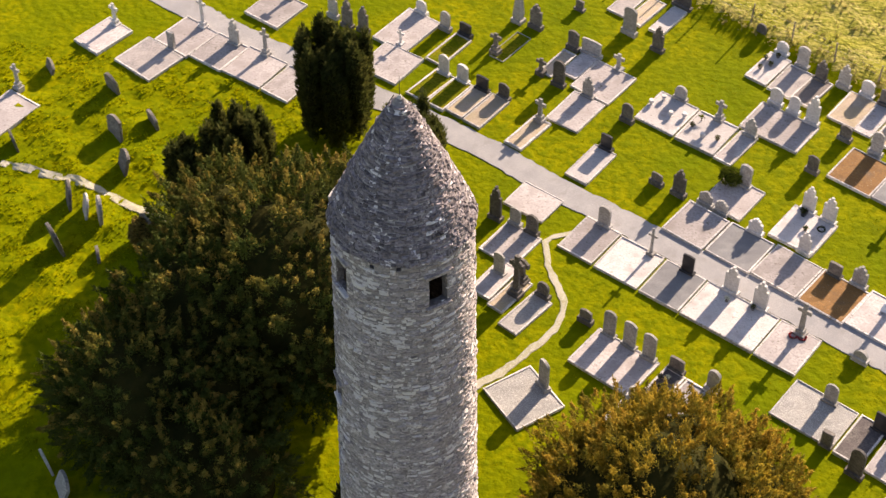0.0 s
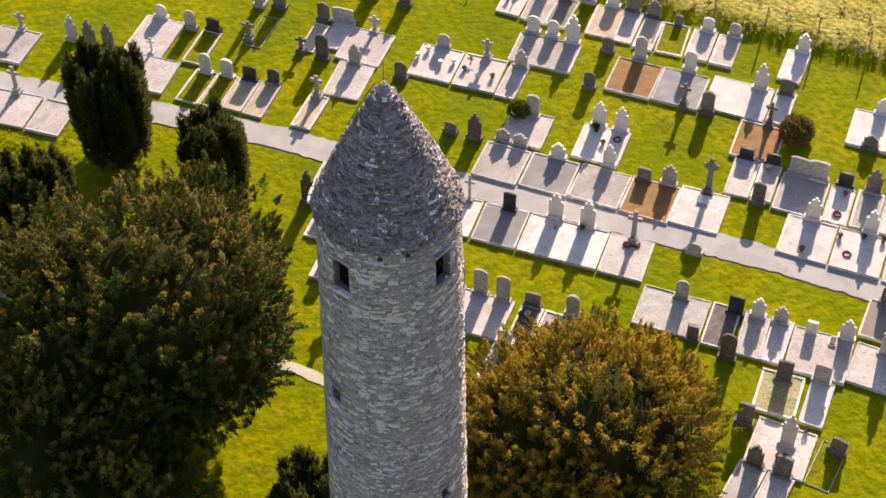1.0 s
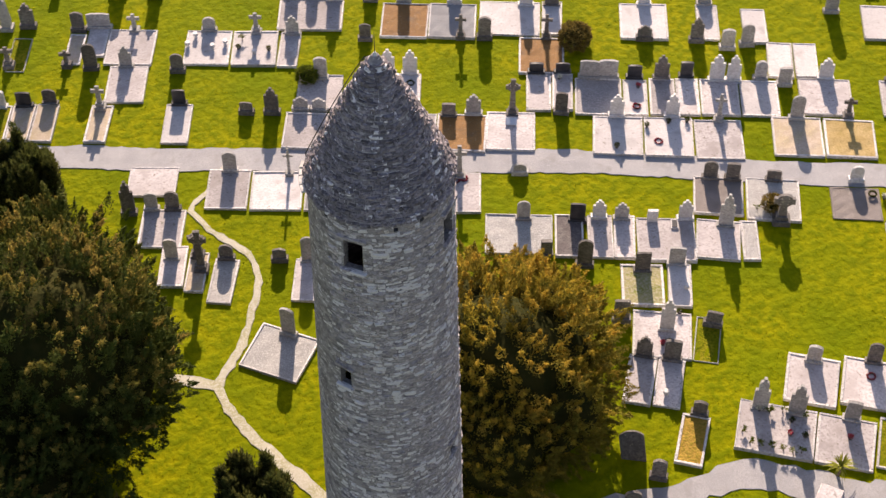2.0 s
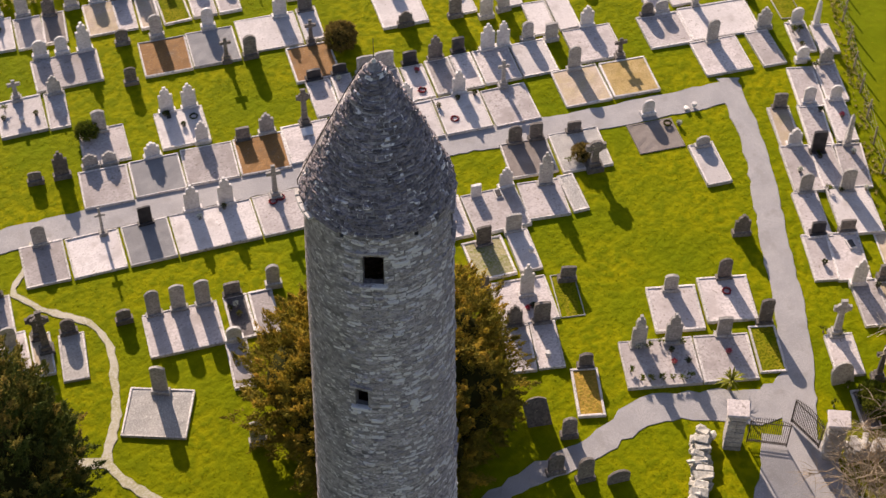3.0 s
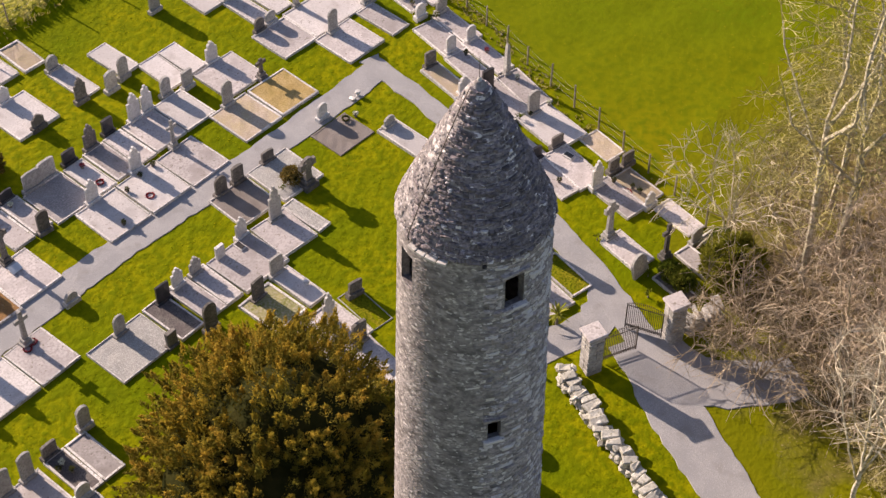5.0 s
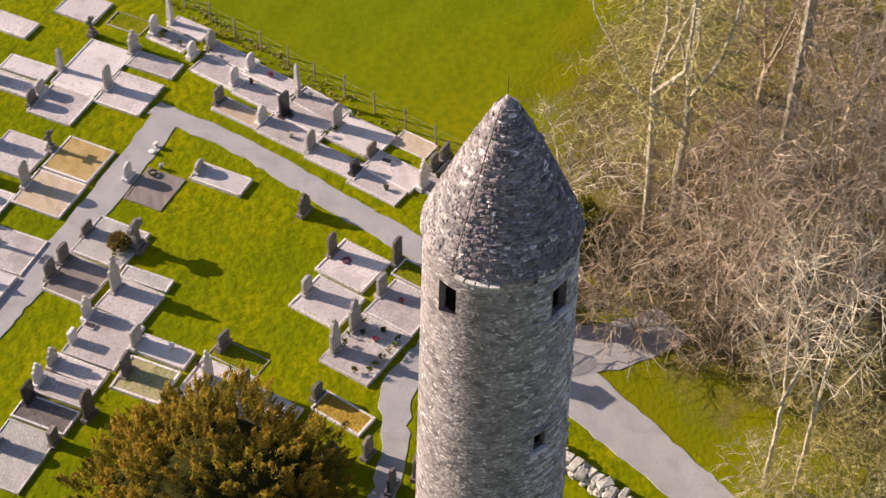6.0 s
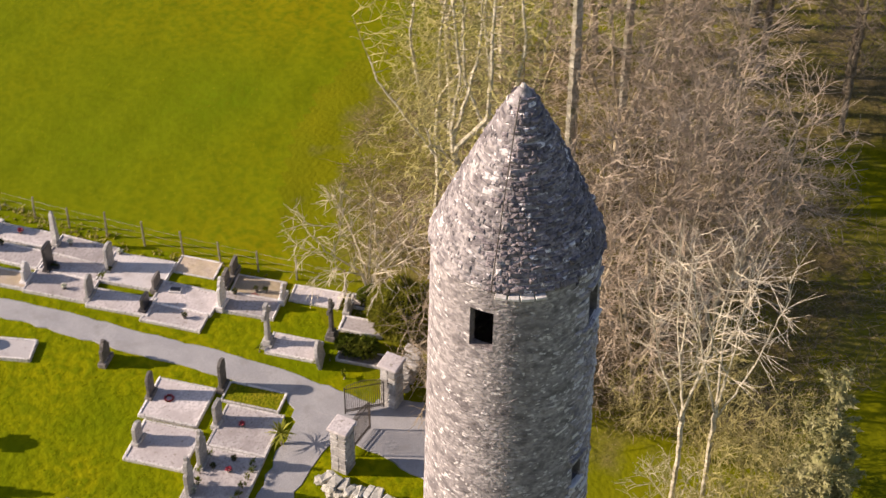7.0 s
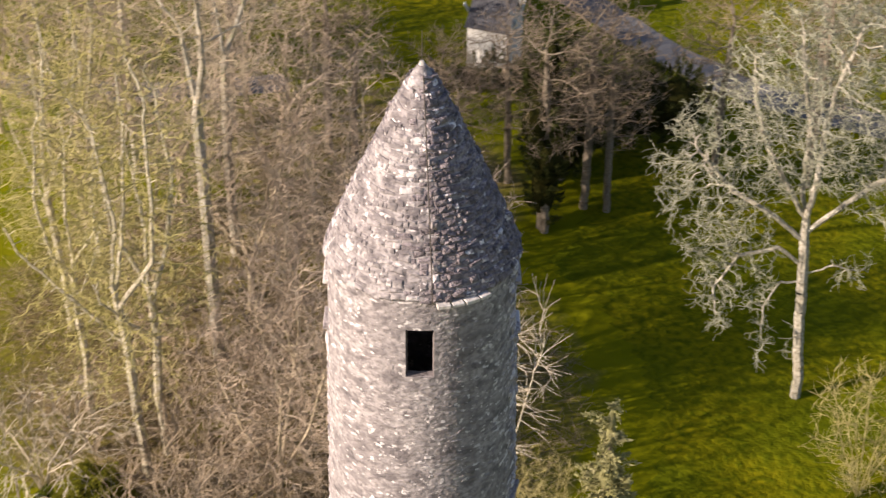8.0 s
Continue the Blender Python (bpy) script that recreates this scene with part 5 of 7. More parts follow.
def fence(pts, step, label, high=1.25, wires=(0.4, 0.75, 1.1), base=0.0, seed=1):
    g = empty("wire_fence")
    tagged(g, label, "fence", kind="structure")
    rng = random.Random(seed)
    tops = []
    for (ax, ay), (bx, by) in zip(pts, pts[1:]):
        n = max(1, round(math.hypot(bx - ax, by - ay) / step))
        for i in range(n + (1 if (bx, by) == pts[-1] else 0)):
            x, y = ax + (bx - ax) * i / n, ay + (by - ay) * i / n
            z = float(ground_height(np.array(x), np.array(y))) + base
            h = high * rng.uniform(0.9, 1.15)
            vs, fs = [], []
            lean = Vector((rng.uniform(-0.06, 0.06), rng.uniform(-0.06, 0.06), 0))
            tube(vs, fs, Vector((x, y, z - 0.15)), Vector((x, y, z + h)) + lean, 0.05, 0.042, 6)
            fs.append(tuple(range(6, 12)))
            raw("post", vs, fs, "post", g)
            tops.append(Vector((x, y, z)))
    for w in wires:
        vs, fs = [], []
        for p, q in zip(tops, tops[1:]):
            mid = (p + q) / 2 + Vector((0, 0, w - 0.03))
            tube(vs, fs, p + Vector((0, 0, w)), mid, 0.003, 0.003, 3)
            tube(vs, fs, mid, q + Vector((0, 0, w)), 0.003, 0.003, 3)
        raw("wire", vs, fs, "wire", g)
    return g


fence([(48.0, 18.2), (39.5, 9.2), (35.8, 5.2), (32.0, 0.9), (28.5, -3.3), (26.8, -5.0)], 1.9, "wooden post and wire fence along the green field", seed=2)
fence([(-14, 55.2), (10.8, 42.3), (20.0, 37.5), (29.7, 32.5), (48, 23.0)], 2.6, "wooden post and wire fence along the rough meadow", high=1.1, seed=3)


def house(x, y, rz, w, d, eaves, ridge, label):
    g = empty("house", pose(x, y, 0, 0, 0, rz))
    tagged(g, label, "house")
    bm = bmesh.new()
    slab(bm, [(-d / 2, -0.1), (d / 2, -0.1), (d / 2, eaves), (0, ridge), (-d / 2, eaves)], -w / 2, w / 2, 0)
    part("wall", bm, "render_white", g, "white rendered walls")
    k = math.hypot(d / 2, ridge - eaves)
    sl = math.degrees(math.atan2(ridge - eaves, d / 2))
    for s in (-1, 1):
        bm = bmesh.new()
        rows = 9
        for r in range(rows):
            n = 14
            for i in range(n):
                box(bm, -w / 2 - 0.15 + (w + 0.3) * (i + 0.5) / n, (k + 0.3) * (r + 0.5) / rows, 0.02 + 0.008 * (i % 2), (w + 0.3) / n - 0.02, (k + 0.3) / rows + 0.05, 0.03)
        ob = part("roof", bm, "slate", g, "dark slate roof slope")
        if s == 1:
            ob.matrix_basis = pose(d / 2 + 0.15 * math.cos(radians(sl)), 0, eaves - 0.10 + 0.02, 0, 0, 90) @ pose(0, 0, 0, sl, 0, 0)
        else:
            ob.matrix_basis = pose(-d / 2 - 0.15 * math.cos(radians(sl)), 0, eaves - 0.10 + 0.02, 0, 0, -90) @ pose(0, 0, 0, sl, 0, 0)
    for sx, yy in () if w < 5 else ((1, -w * 0.25), (1, w * 0.25), (-1, -w * 0.25), (-1, w * 0.25)):
        bm = bmesh.new()
        box(bm, sx * (d / 2 + 0.02), yy, eaves * 0.55, 0.06, 1.0, 1.1, 0.01)
        win = part("window", bm, "render_white", g)
        bm = bmesh.new()
        box(bm, sx * (d / 2 + 0.055), yy, eaves * 0.55, 0.02, 0.84, 0.94)
        part("pane", bm, "glass", win, "dark window glass")
    if w > 5:
        bm = bmesh.new()
        box(bm, 0, w / 2 - 0.4, ridge + 0.35, 0.6, 0.5, 1.1, 0.02)
        part("chimney", bm, "render_white", g)
    # pale boards along the gable rakes
    for end in (-1, 1):
        for s in (-1, 1):
            bm = bmesh.new()
            box(bm, 0, 0, 0, 0.05, k + 0.3, 0.20, 0.01)
            ob = part("bargeboard", bm, "render_white", g)
            ob.matrix_basis = pose(s * d / 4, end * (w / 2 + 0.18), (eaves + ridge) / 2 - 0.02, 0, 0, -90 * s) @ pose(0, 0, 0, sl, 0, 0)
    return g


house(39.4, -46.4, 110.8, 2.4, 2.6, 2.6, 3.9, "small white-rendered outbuilding with a dark slate roof beyond the trees")
house(43.2, -51.2, 43.5, 5.2, 2.2, 3.4, 4.5, "white-rendered house with a slate roof behind the outbuilding")
ribbon("road", [(80, -62), (46, -57.2), (37.5, -55.4), (34.6, -54.6), (30.8, -54.0), (22, -54.5), (-12, -64)], 2.6, 0.05, "asphalt", "grey tarred road beyond the trees", wob=0.05, seed=9)
ribbon("road", [(95, -8), (72, -17.5), (62, -22.4), (52, -28.5), (46, -36)], 2.2, 0.05, "asphalt", "grey tarred road past the far end of the field", wob=0.05, seed=10)


# ---- low shrubs and flowers on the graves
def shrub(x, y, r, h, material, label, seed, density=90):
    rng = np.random.default_rng(seed)
    g = empty("shrub", pose(x, y, 0))
    tagged(g, label, "shrub")
    lobes = [(0, 0, h * 0.5, r, h / (2 * r)), (r * 0.5, r * 0.3, h * 0.4, r * 0.7, h / (2.2 * r))]
    vs, fs = [], []
    tube(vs, fs, Vector((0, 0, -0.05)), Vector((0, 0, h * 0.5)), 0.05, 0.02, 6)
    raw("stem", vs, fs, "bark", g)
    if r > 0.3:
        # added near-black filler that stands in for shade among the leaves
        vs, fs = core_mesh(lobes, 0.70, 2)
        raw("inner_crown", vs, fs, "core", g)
        density *= 2.2
    P, N = lobe_points(lobes, density, rng)
    P[:, 2] = np.maximum(P[:, 2], 0.05)
    V, F = sprays(P, N, 0.13, rng, 6, 0.8)
    raw("leaves", V.tolist(), F.tolist(), material, g)
    return g



# ---- trees
def sprays(points, normals, size, rng, per=6, spread=0.75, droop=0.0, up=0.0):
    """Many small fans of leaf shoots: one thin triangle a shoot."""
    n = len(points)
    P = np.repeat(points, per, 0)
    N = np.repeat(normals, per, 0) + rng.normal(0, spread, (n * per, 3))
    N[:, 2] += up - droop
    N /= np.linalg.norm(N, axis=1)[:, None] + 1e-9
    L = size * rng.uniform(0.55, 1.25, (n * per, 1))
    side = np.cross(N, rng.normal(0, 1, (n * per, 3)))
    side /= np.linalg.norm(side, axis=1)[:, None] + 1e-9
    P = P + rng.normal(0, size * 0.22, P.shape)
    a = P + side * L * 0.17 - N * L * 0.15
    b = P - side * L * 0.17 - N * L * 0.15
    c = P + N * L
    V = np.stack([a, b, c], 1).reshape(-1, 3)
    F = np.arange(len(V)).reshape(-1, 3)
    return V, F


def lobe_points(lobes, density, rng):
    """Points on the outside of a crown made of round lobes (x, y, z, radius, height stretch)."""
    P, N = [], []
    L = np.array(lobes, float)
    for i, (x, y, z, r, st) in enumerate(lobes):
        n = int(density * 4 * math.pi * r * r * (0.5 + 0.5 * st))
        d = rng.normal(0, 1, (n, 3))
        d /= np.linalg.norm(d, axis=1)[:, None]
        bump = 1 + 0.10 * np.sin(d[:, 0] * 7 + i) * np.sin(d[:, 1] * 6 + 2 * i) + 0.08 * np.sin(d[:, 2] * 11 + d[:, 0] * 9 + i) + rng.normal(0, 0.035, n)
        p = np.array([x, y, z]) + d * r * bump[:, None] * np.array([1, 1, st])
        keep = p[:, 2] > 0.25
        for j, (x2, y2, z2, r2, st2) in enumerate(lobes):
            if j != i:
                q = (p - np.array([x2, y2, z2])) / np.array([1, 1, st2])
                keep &= np.linalg.norm(q, axis=1) > r2 * 0.84
        P.append(p[keep])
        N.append((d / np.array([1, 1, st]))[keep])
    N = np.concatenate(N)
    return np.concatenate(P), N / np.linalg.norm(N, axis=1)[:, None]


def core_mesh(lobes, k, sub=3):
    vs, fs = [], []
    for x, y, z, r, st in lobes:
        bm = bmesh.new()
        bmesh.ops.create_icosphere(bm, subdivisions=sub, radius=1)
        bm.verts.ensure_lookup_table()
        o = len(vs)
        for v in bm.verts:
            f = k * (1 + 0.06 * noise.noise(v.co * 2.3 + Vector((x, y, z))))
            vs.append((x + v.co.x * r * f, y + v.co.y * r * f, max(0.15, z + v.co.z * r * f * st)))
        fs += [tuple(o + v.index for v in f.verts) for f in bm.faces]
        bm.free()
    return vs, fs


def clumps(P, N, radius, per, size, rng, lift):
    """Leaf shoots in plumes: each point of the crown carries a pointed billow of shoots lying along its skin."""
    n = len(P)
    R = radius * rng.uniform(0.5, 1.35, (n, 1))
    D = rng.normal(0, 1, (n * per, 3))
    D /= np.linalg.norm(D, axis=1)[:, None]
    axis_ = N * 0.8 + np.array([0, 0, lift]) + rng.normal(0, 0.24, N.shape)
    axis_ = np.repeat(axis_ / np.linalg.norm(axis_, axis=1)[:, None], per, 0)
    dot = (D * axis_).sum(1)
    D = np.where((dot < -0.1)[:, None], D - 2 * dot[:, None] * axis_, D)
    dot = np.abs((D * axis_).sum(1))[:, None]
    RR = np.repeat(R, per, 0)
    Q = np.repeat(P, per, 0) + (D * (1 - 0.80 * dot) * 0.72 + axis_ * dot * 2.1) * RR * rng.uniform(0.75, 1.05, (n * per, 1))
    T = axis_ - D * dot + rng.normal(0, 0.45, D.shape)
    go = T / (np.linalg.norm(T, axis=1)[:, None] + 1e-9) + 0.35 * D
    go /= np.linalg.norm(go, axis=1)[:, None]
    L = size * rng.uniform(0.5, 1.4, (n * per, 1))
    side = np.cross(D + rng.normal(0, 0.25, D.shape), go)
    side /= np.linalg.norm(side, axis=1)[:, None] + 1e-9
    V = np.stack([Q + side * L * 0.24, Q - side * L * 0.24, Q + go * L], 1).reshape(-1, 3)
    return V, np.arange(len(V)).reshape(-1, 3), dot[:, 0]


def yew(name, x, y, lobes, material, label, density=4.2, radius=0.36, per=130, size=0.13, seed=1, lift=0.75, tips=None, trunk=0.45, upright=False, inner="core", sunlit_from=0.42, billow=0.30):
    rng = np.random.default_rng(seed)
    g = empty(name, pose(x, y, 0))
    tagged(g, label, "tree")
    vs, fs = [], []
    h = max(l[2] for l in lobes)
    tube(vs, fs, Vector((0, 0, -0.2)), Vector((0.1, 0, h * 0.45)), trunk, trunk * 0.7, 9)
    for lx, ly, lz, lr, st in lobes:
        tube(vs, fs, Vector((0.05, 0, h * 0.3)), Vector((lx * 0.8, ly * 0.8, lz)), trunk * 0.45, 0.08, 6)
    raw("trunk", vs, fs, "bark", g, smooth=True)
    # added filler inside the crown; near-black except in the spruce, for shade between shoots
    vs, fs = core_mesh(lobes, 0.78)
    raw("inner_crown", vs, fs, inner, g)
    if upright:
        P, N = lobe_points(lobes, density * 28, rng)
        V, F = sprays(P, N, size * 2.1, rng, 5, 0.3, 0, 1.7)
    else:
        P, N = lobe_points(lobes, density, rng)
        P = P + N * (billow * wave(P[:, 0] + P[:, 2], P[:, 1] - P[:, 2], 1.9, seed)[:, None] + rng.uniform(-0.55, 0.10, (len(P), 1)))
        V, F, tip = clumps(P, N, radius, per, size, rng, lift)
    crown = raw("crown", V.tolist(), F.tolist(), [material, tips or material], g)
    if tips:
        # golden shoots at plume tips, more high up: the sunlit top put into colour
        hz = P[:, 2] / max(l[2] + l[3] * l[4] for l in lobes)
        lump = 0.5 + 0.5 * wave(P[:, 0], P[:, 1], 1.1, seed)
        odds = np.clip((hz - sunlit_from) * 2.1 * (0.3 + lump), 0.03, 0.95)
        gold = rng.uniform(0, 1, len(P)) < odds
        pick = np.repeat(gold, per) & (tip + rng.normal(0, 0.12, len(F)) > 0.45)
        crown.data.polygons.foreach_set("material_index", pick.astype(np.int32))
    return g


yew("yew_tree", -8.5, 15.3, [(0, 0, 5.5, 4.7, 1.0), (-3.2, -1.8, 4.4, 3.8, 1.05), (1.4, -1.3, 5.0, 3.4, 0.95), (1.0, 2.8, 5.2, 3.7, 1.0), (-2.6, -4.2, 3.6, 3.0, 1.0), (-3.6, 2.4, 4.8, 3.2, 1.1), (2.1, 0.6, 4.6, 2.9, 1.0)], "yew", "large spreading dark yew tree, its upper shoots coloured sunlit golden-brown", seed=3, tips="yew_bronze", trunk=0.7)
yew("yew_tree", 8.1, 8.8, [(0, 0, 3.4, 3.8, 1.05), (2.0, 0.2, 2.9, 3.0, 1.0), (-2.4, -0.2, 2.9, 3.0, 1.0), (0.3, 2.4, 2.8, 3.0, 1.0), (1.5, -2.2, 2.5, 2.3, 1.0), (-2.1, 2.1, 2.6, 2.7, 1.0), (2.7, 2.0, 2.7, 2.2, 1.0), (-1.4, -2.6, 2.3, 2.6, 1.0)], "yew_brown", "rounded yew tree with russet-gold shoots among the graves", seed=5, tips="yew_gold", sunlit_from=0.22, lift=0.5, density=4.6, radius=0.36, size=0.12, billow=0.45)
yew("yew_tree", -13.6, 9.8, [(0, 0, 3.4, 3.3, 1.05), (2.4, -2.0, 2.6, 2.8, 1.0), (-1.2, 1.4, 2.8, 2.6, 1.0), (4.2, -2.6, 2.4, 2.6, 1.0)], "yew", "dark yew tree with drooping sprays by the old graves", seed=7, lift=0.3, tips="yew_bronze", sunlit_from=0.3)


def irish_yew(x, y, h, r, label, seed):
    """Upright yew: a broad bundle of steep leafy spindles with an uneven flat top."""
    rng = random.Random(seed)
    lobes = [(0, 0, h * 0.46, r * 0.74, h * 0.42 / (r * 0.74))]
    for ring, count in ((0.82, 13), (0.50, 8), (0.15, 3)):
        for i in range(count):
            a, q = 2 * math.pi * (i + ring) / count + rng.uniform(-0.15, 0.15), r * ring * rng.uniform(0.9, 1.08)
            k, top = r * rng.uniform(0.16, 0.24), h * rng.uniform(0.78, 1.07)
            lobes.append((q * math.cos(a), q * math.sin(a), top * 0.55, k, top * 0.45 / k))
            lobes.append((q * math.cos(a) * 1.04, q * math.sin(a) * 1.04, top * 0.84, k * 0.85, top * 0.16 / (k * 0.85)))
    return yew("irish_yew", x, y, lobes, "irish", label, density=2.2, size=0.105, seed=seed, trunk=0.25, upright=True)


irish_yew(-11.0, 30.7, 5.9, 1.9, "dark columnar Irish yew beside the path", 9)
irish_yew(-6.2, 26.9, 5.2, 1.5, "smaller dark Irish yew behind the yew tree", 10)
irish_yew(-14.0, 24.5, 5.8, 1.6, "dark upright Irish yew among the old graves", 11)
irish_yew(-16.0, 23.4, 4.3, 1.1, "lower dark upright Irish yew among the old graves", 13)
irish_yew(-3.0, 6.8, 5.0, 1.5, "dark upright Irish yew close to the tower", 12)


def tubes(P, Q, r0, r1, sides):
    """Tapered tubes from the points P to the points Q, all at once."""
    d = Q - P
    d /= np.linalg.norm(d, axis=1)[:, None] + 1e-9
    ref = np.where(np.abs(d[:, 2:3]) > 0.8, np.array([[1.0, 0, 0]]), np.array([[0, 0, 1.0]]))
    a = np.cross(d, ref)
    a /= np.linalg.norm(a, axis=1)[:, None] + 1e-9
    b = np.cross(d, a)
    q = 2 * math.pi * np.arange(sides) / sides
    ring = a[:, None, :] * np.cos(q)[None, :, None] + b[:, None, :] * np.sin(q)[None, :, None]
    V = np.concatenate([P[:, None, :] + ring * r0[:, None, None], Q[:, None, :] + ring * r1[:, None, None]], 1).reshape(-1, 3)
    i = np.arange(sides)
    j = (i + 1) % sides
    one = np.stack([i, j, sides + j, sides + i], 1)
    F = (one[None] + (2 * sides * np.arange(len(P)))[:, None, None]).reshape(-1, 4)
    return V, F


def joined(pieces):
    vs, fs, k = [], [], 0
    for V, F in pieces:
        vs += V.tolist()
        fs += (F + k).tolist()
        k += len(V)
    return vs, fs


def grown(lobes, stems, n, seed, step=0.32, reach=2.6, near=0.62, lift=0.10, wander=0.16, rounds=90):
    """Branches that grow from the stems into a crown of ovals (x, y, z, half widths and height): points and their parents."""
    rng = np.random.default_rng(seed)
    vol = np.array([l[3] * l[4] * l[5] for l in lobes])
    pick = rng.choice(len(lobes), n, p=vol / vol.sum())
    d = rng.normal(0, 1, (n, 3))
    d *= (rng.uniform(0, 1, n) ** 0.40 / np.linalg.norm(d, axis=1))[:, None]
    L = np.array(lobes, float)[pick]
    A = L[:, :3] + d * L[:, 3:]
    A = A[A[:, 2] > 0.3]
    pts, par = [], []
    for line in stems:
        last = int(np.linalg.norm(np.array(pts) - np.array(line[0]), axis=1).argmin()) if pts else -1
        for p, q in zip(line, line[1:]):
            p, q = np.array(p, float), np.array(q, float)
            m = max(1, int(np.linalg.norm(q - p) / step))
            for k in range(0 if last < 0 else 1, m + 1):
                pts.append(p + (q - p) * k / m + (rng.normal(0, 0.016, 3) if last >= 0 else 0))
                par.append(last)
                last = len(pts) - 1
    X = np.array(pts)
    dist, own = np.full(len(A), 1e9), np.zeros(len(A), int)

    def update(lo):
        for k in range(lo, len(X), 400):
            e = np.linalg.norm(A[:, None, :] - X[None, k:k + 400, :], axis=2)
            j = e.argmin(1)
            v = e[np.arange(len(A)), j]
            better = v < dist
            dist[better], own[better] = v[better], k + j[better]
    update(0)
    for _ in range(rounds):
        live = (dist < reach) & (dist > near)
        if not live.any():
            live = dist > near
            if not live.any():
                break
        G = np.zeros((len(X), 3))
        to = A[live] - X[own[live]]
        np.add.at(G, own[live], to / np.linalg.norm(to, axis=1)[:, None])
        at = np.unique(own[live])
        g = G[at] / (np.linalg.norm(G[at], axis=1)[:, None] + 1e-9) + rng.normal(0, wander, (len(at), 3))
        g[:, 2] += lift
        g /= np.linalg.norm(g, axis=1)[:, None]
        lo = len(X)
        X = np.concatenate([X, X[at] + g * step])
        par += at.tolist()
        keep = dist > near
        A, dist, own = A[keep], dist[keep], own[keep]
        if not len(A):
            break
        update(lo)
        if len(X) > 9000:
            break
    return X, np.array(par), rng


def bare_tree(name, lobes, stems, n, material, label, seed, bark="bark", girth=0.22, tw=0.010, shoots=2.0, shoot=0.7, sag=0.0, curl=0.35, sweep=0.35, **how):
    """A leafless tree or shrub: forking limbs that taper outwards, and crooked twigs on all the thin ones."""
    X, par, rng = grown(lobes, stems, n, seed, **how)
    m = len(X)
    load = np.zeros(m)
    power = 2.35
    kids = np.bincount(par[par >= 0], minlength=m)
    load[kids == 0] = tw ** power
    for i in range(m - 1, -1, -1):
        if par[i] >= 0:
            load[par[i]] += load[i]
    R = load ** (1 / power)
    R *= 1 + np.clip(R / R.max(), 0, 1) ** 1.3 * (girth / R.max() - 1)
    e = np.where(par >= 0)[0]
    p = par[e]
    thick = R[p] > 0.032
    start = np.minimum(R[p], R[e] * 1.35)
    big = [tubes(X[p][k], X[e][k], start[k], R[e][k], s) for k, s in ((thick & (R[p] > 0.08), 7), (thick & (R[p] <= 0.08), 5)) if k.any()]
    small = [tubes(X[p][~thick], X[e][~thick], start[~thick], R[e][~thick], 3)]
    # crooked twigs in two lengths
    thin = np.where((R < 0.030) & (par >= 0))[0]
    src = rng.choice(thin, int(len(thin) * shoots))
    along = X[src] - X[par[src]]
    along /= np.linalg.norm(along, axis=1)[:, None] + 1e-9
    d = along * sweep + rng.normal(0, 0.55, along.shape)
    d[:, 2] += 0.25 - sag
    o, r = X[src], np.full(len(src), tw)
    ln = shoot * rng.uniform(0.35, 1.1, (len(src), 1))
    for k in range(2):
        d /= np.linalg.norm(d, axis=1)[:, None] + 1e-9
        q = o + d * ln * (0.55 if k == 0 else 0.45)
        small.append(tubes(o, q, r, r * 0.72, 3))
        o, r = q, r * 0.72
        d = d + rng.normal(0, curl, d.shape)
        d[:, 2] -= sag * 0.5
    g = empty(name)
    tagged(g, label, "shrub" if "shrub" in name else "tree", group="leafless trees")
    for (v, f), nm, mt in ((joined(big), "trunk", bark), (joined(small), "crown", material)):
        raw(nm, v, f, mt, g)
    return g


def plant(ob, x, y, rz, k=1.0, kz=None, first=False):
    c = ob if first else copy_thing(ob, pose(0, 0, 0))
    c.matrix_basis = pose(x, y, 0, 0, 0, rz)
    c.scale = (k, k, kz or k)
    return c


def fan(n, r, z, out=0.12, seed=0):
    """Several stems from one foot, leaning outwards."""
    rng = random.Random(seed)
    lines = []
    for i in range(n):
        a = 2 * math.pi * (i + rng.uniform(-0.3, 0.3)) / n
        lines.append([(0, 0, -0.2), (r * math.cos(a) * 1.6, r * math.sin(a) * 1.6, z * 0.5), ((r + out * z) * math.cos(a), (r + out * z) * math.sin(a), z)])
    return lines


tall = bare_tree("bare_tree", [(0, 0, 13.6, 3.2, 3.2, 5.4), (0.6, -0.4, 8.6, 3.6, 3.6, 3.6), (1.8, 1.8, 6.2, 2.6, 2.6, 2.4)], [[(0, 0, -0.2), (0.18, 0.1, 3.2), (0.05, 0.25, 6.2), (0.25, 0.45, 8.6), (0.1, 0.2, 11.0), (0.5, 0.4, 14.5)], [(0.05, 0.25, 6.0), (1.3, 1.2, 7.6), (2.6, 2.5, 9.8), (3.2, 3.2, 12.5)], [(0.2, 0.4, 7.6), (-0.9, -0.5, 9.6), (-1.3, -0.4, 12.6), (-1.0, -0.6, 15.2)], [(0.15, 0.4, 8.3), (1.1, -0.9, 10.6), (1.2, -1.3, 13.8)]], 1150, "twig_moss", "tall leafless tree with pale mossy trunk and fine twigs", 1, bark="trunk_pale", girth=0.185, wander=0.20, lift=0.10, shoots=1.5, shoot=0.85, near=0.60, tw=0.013)
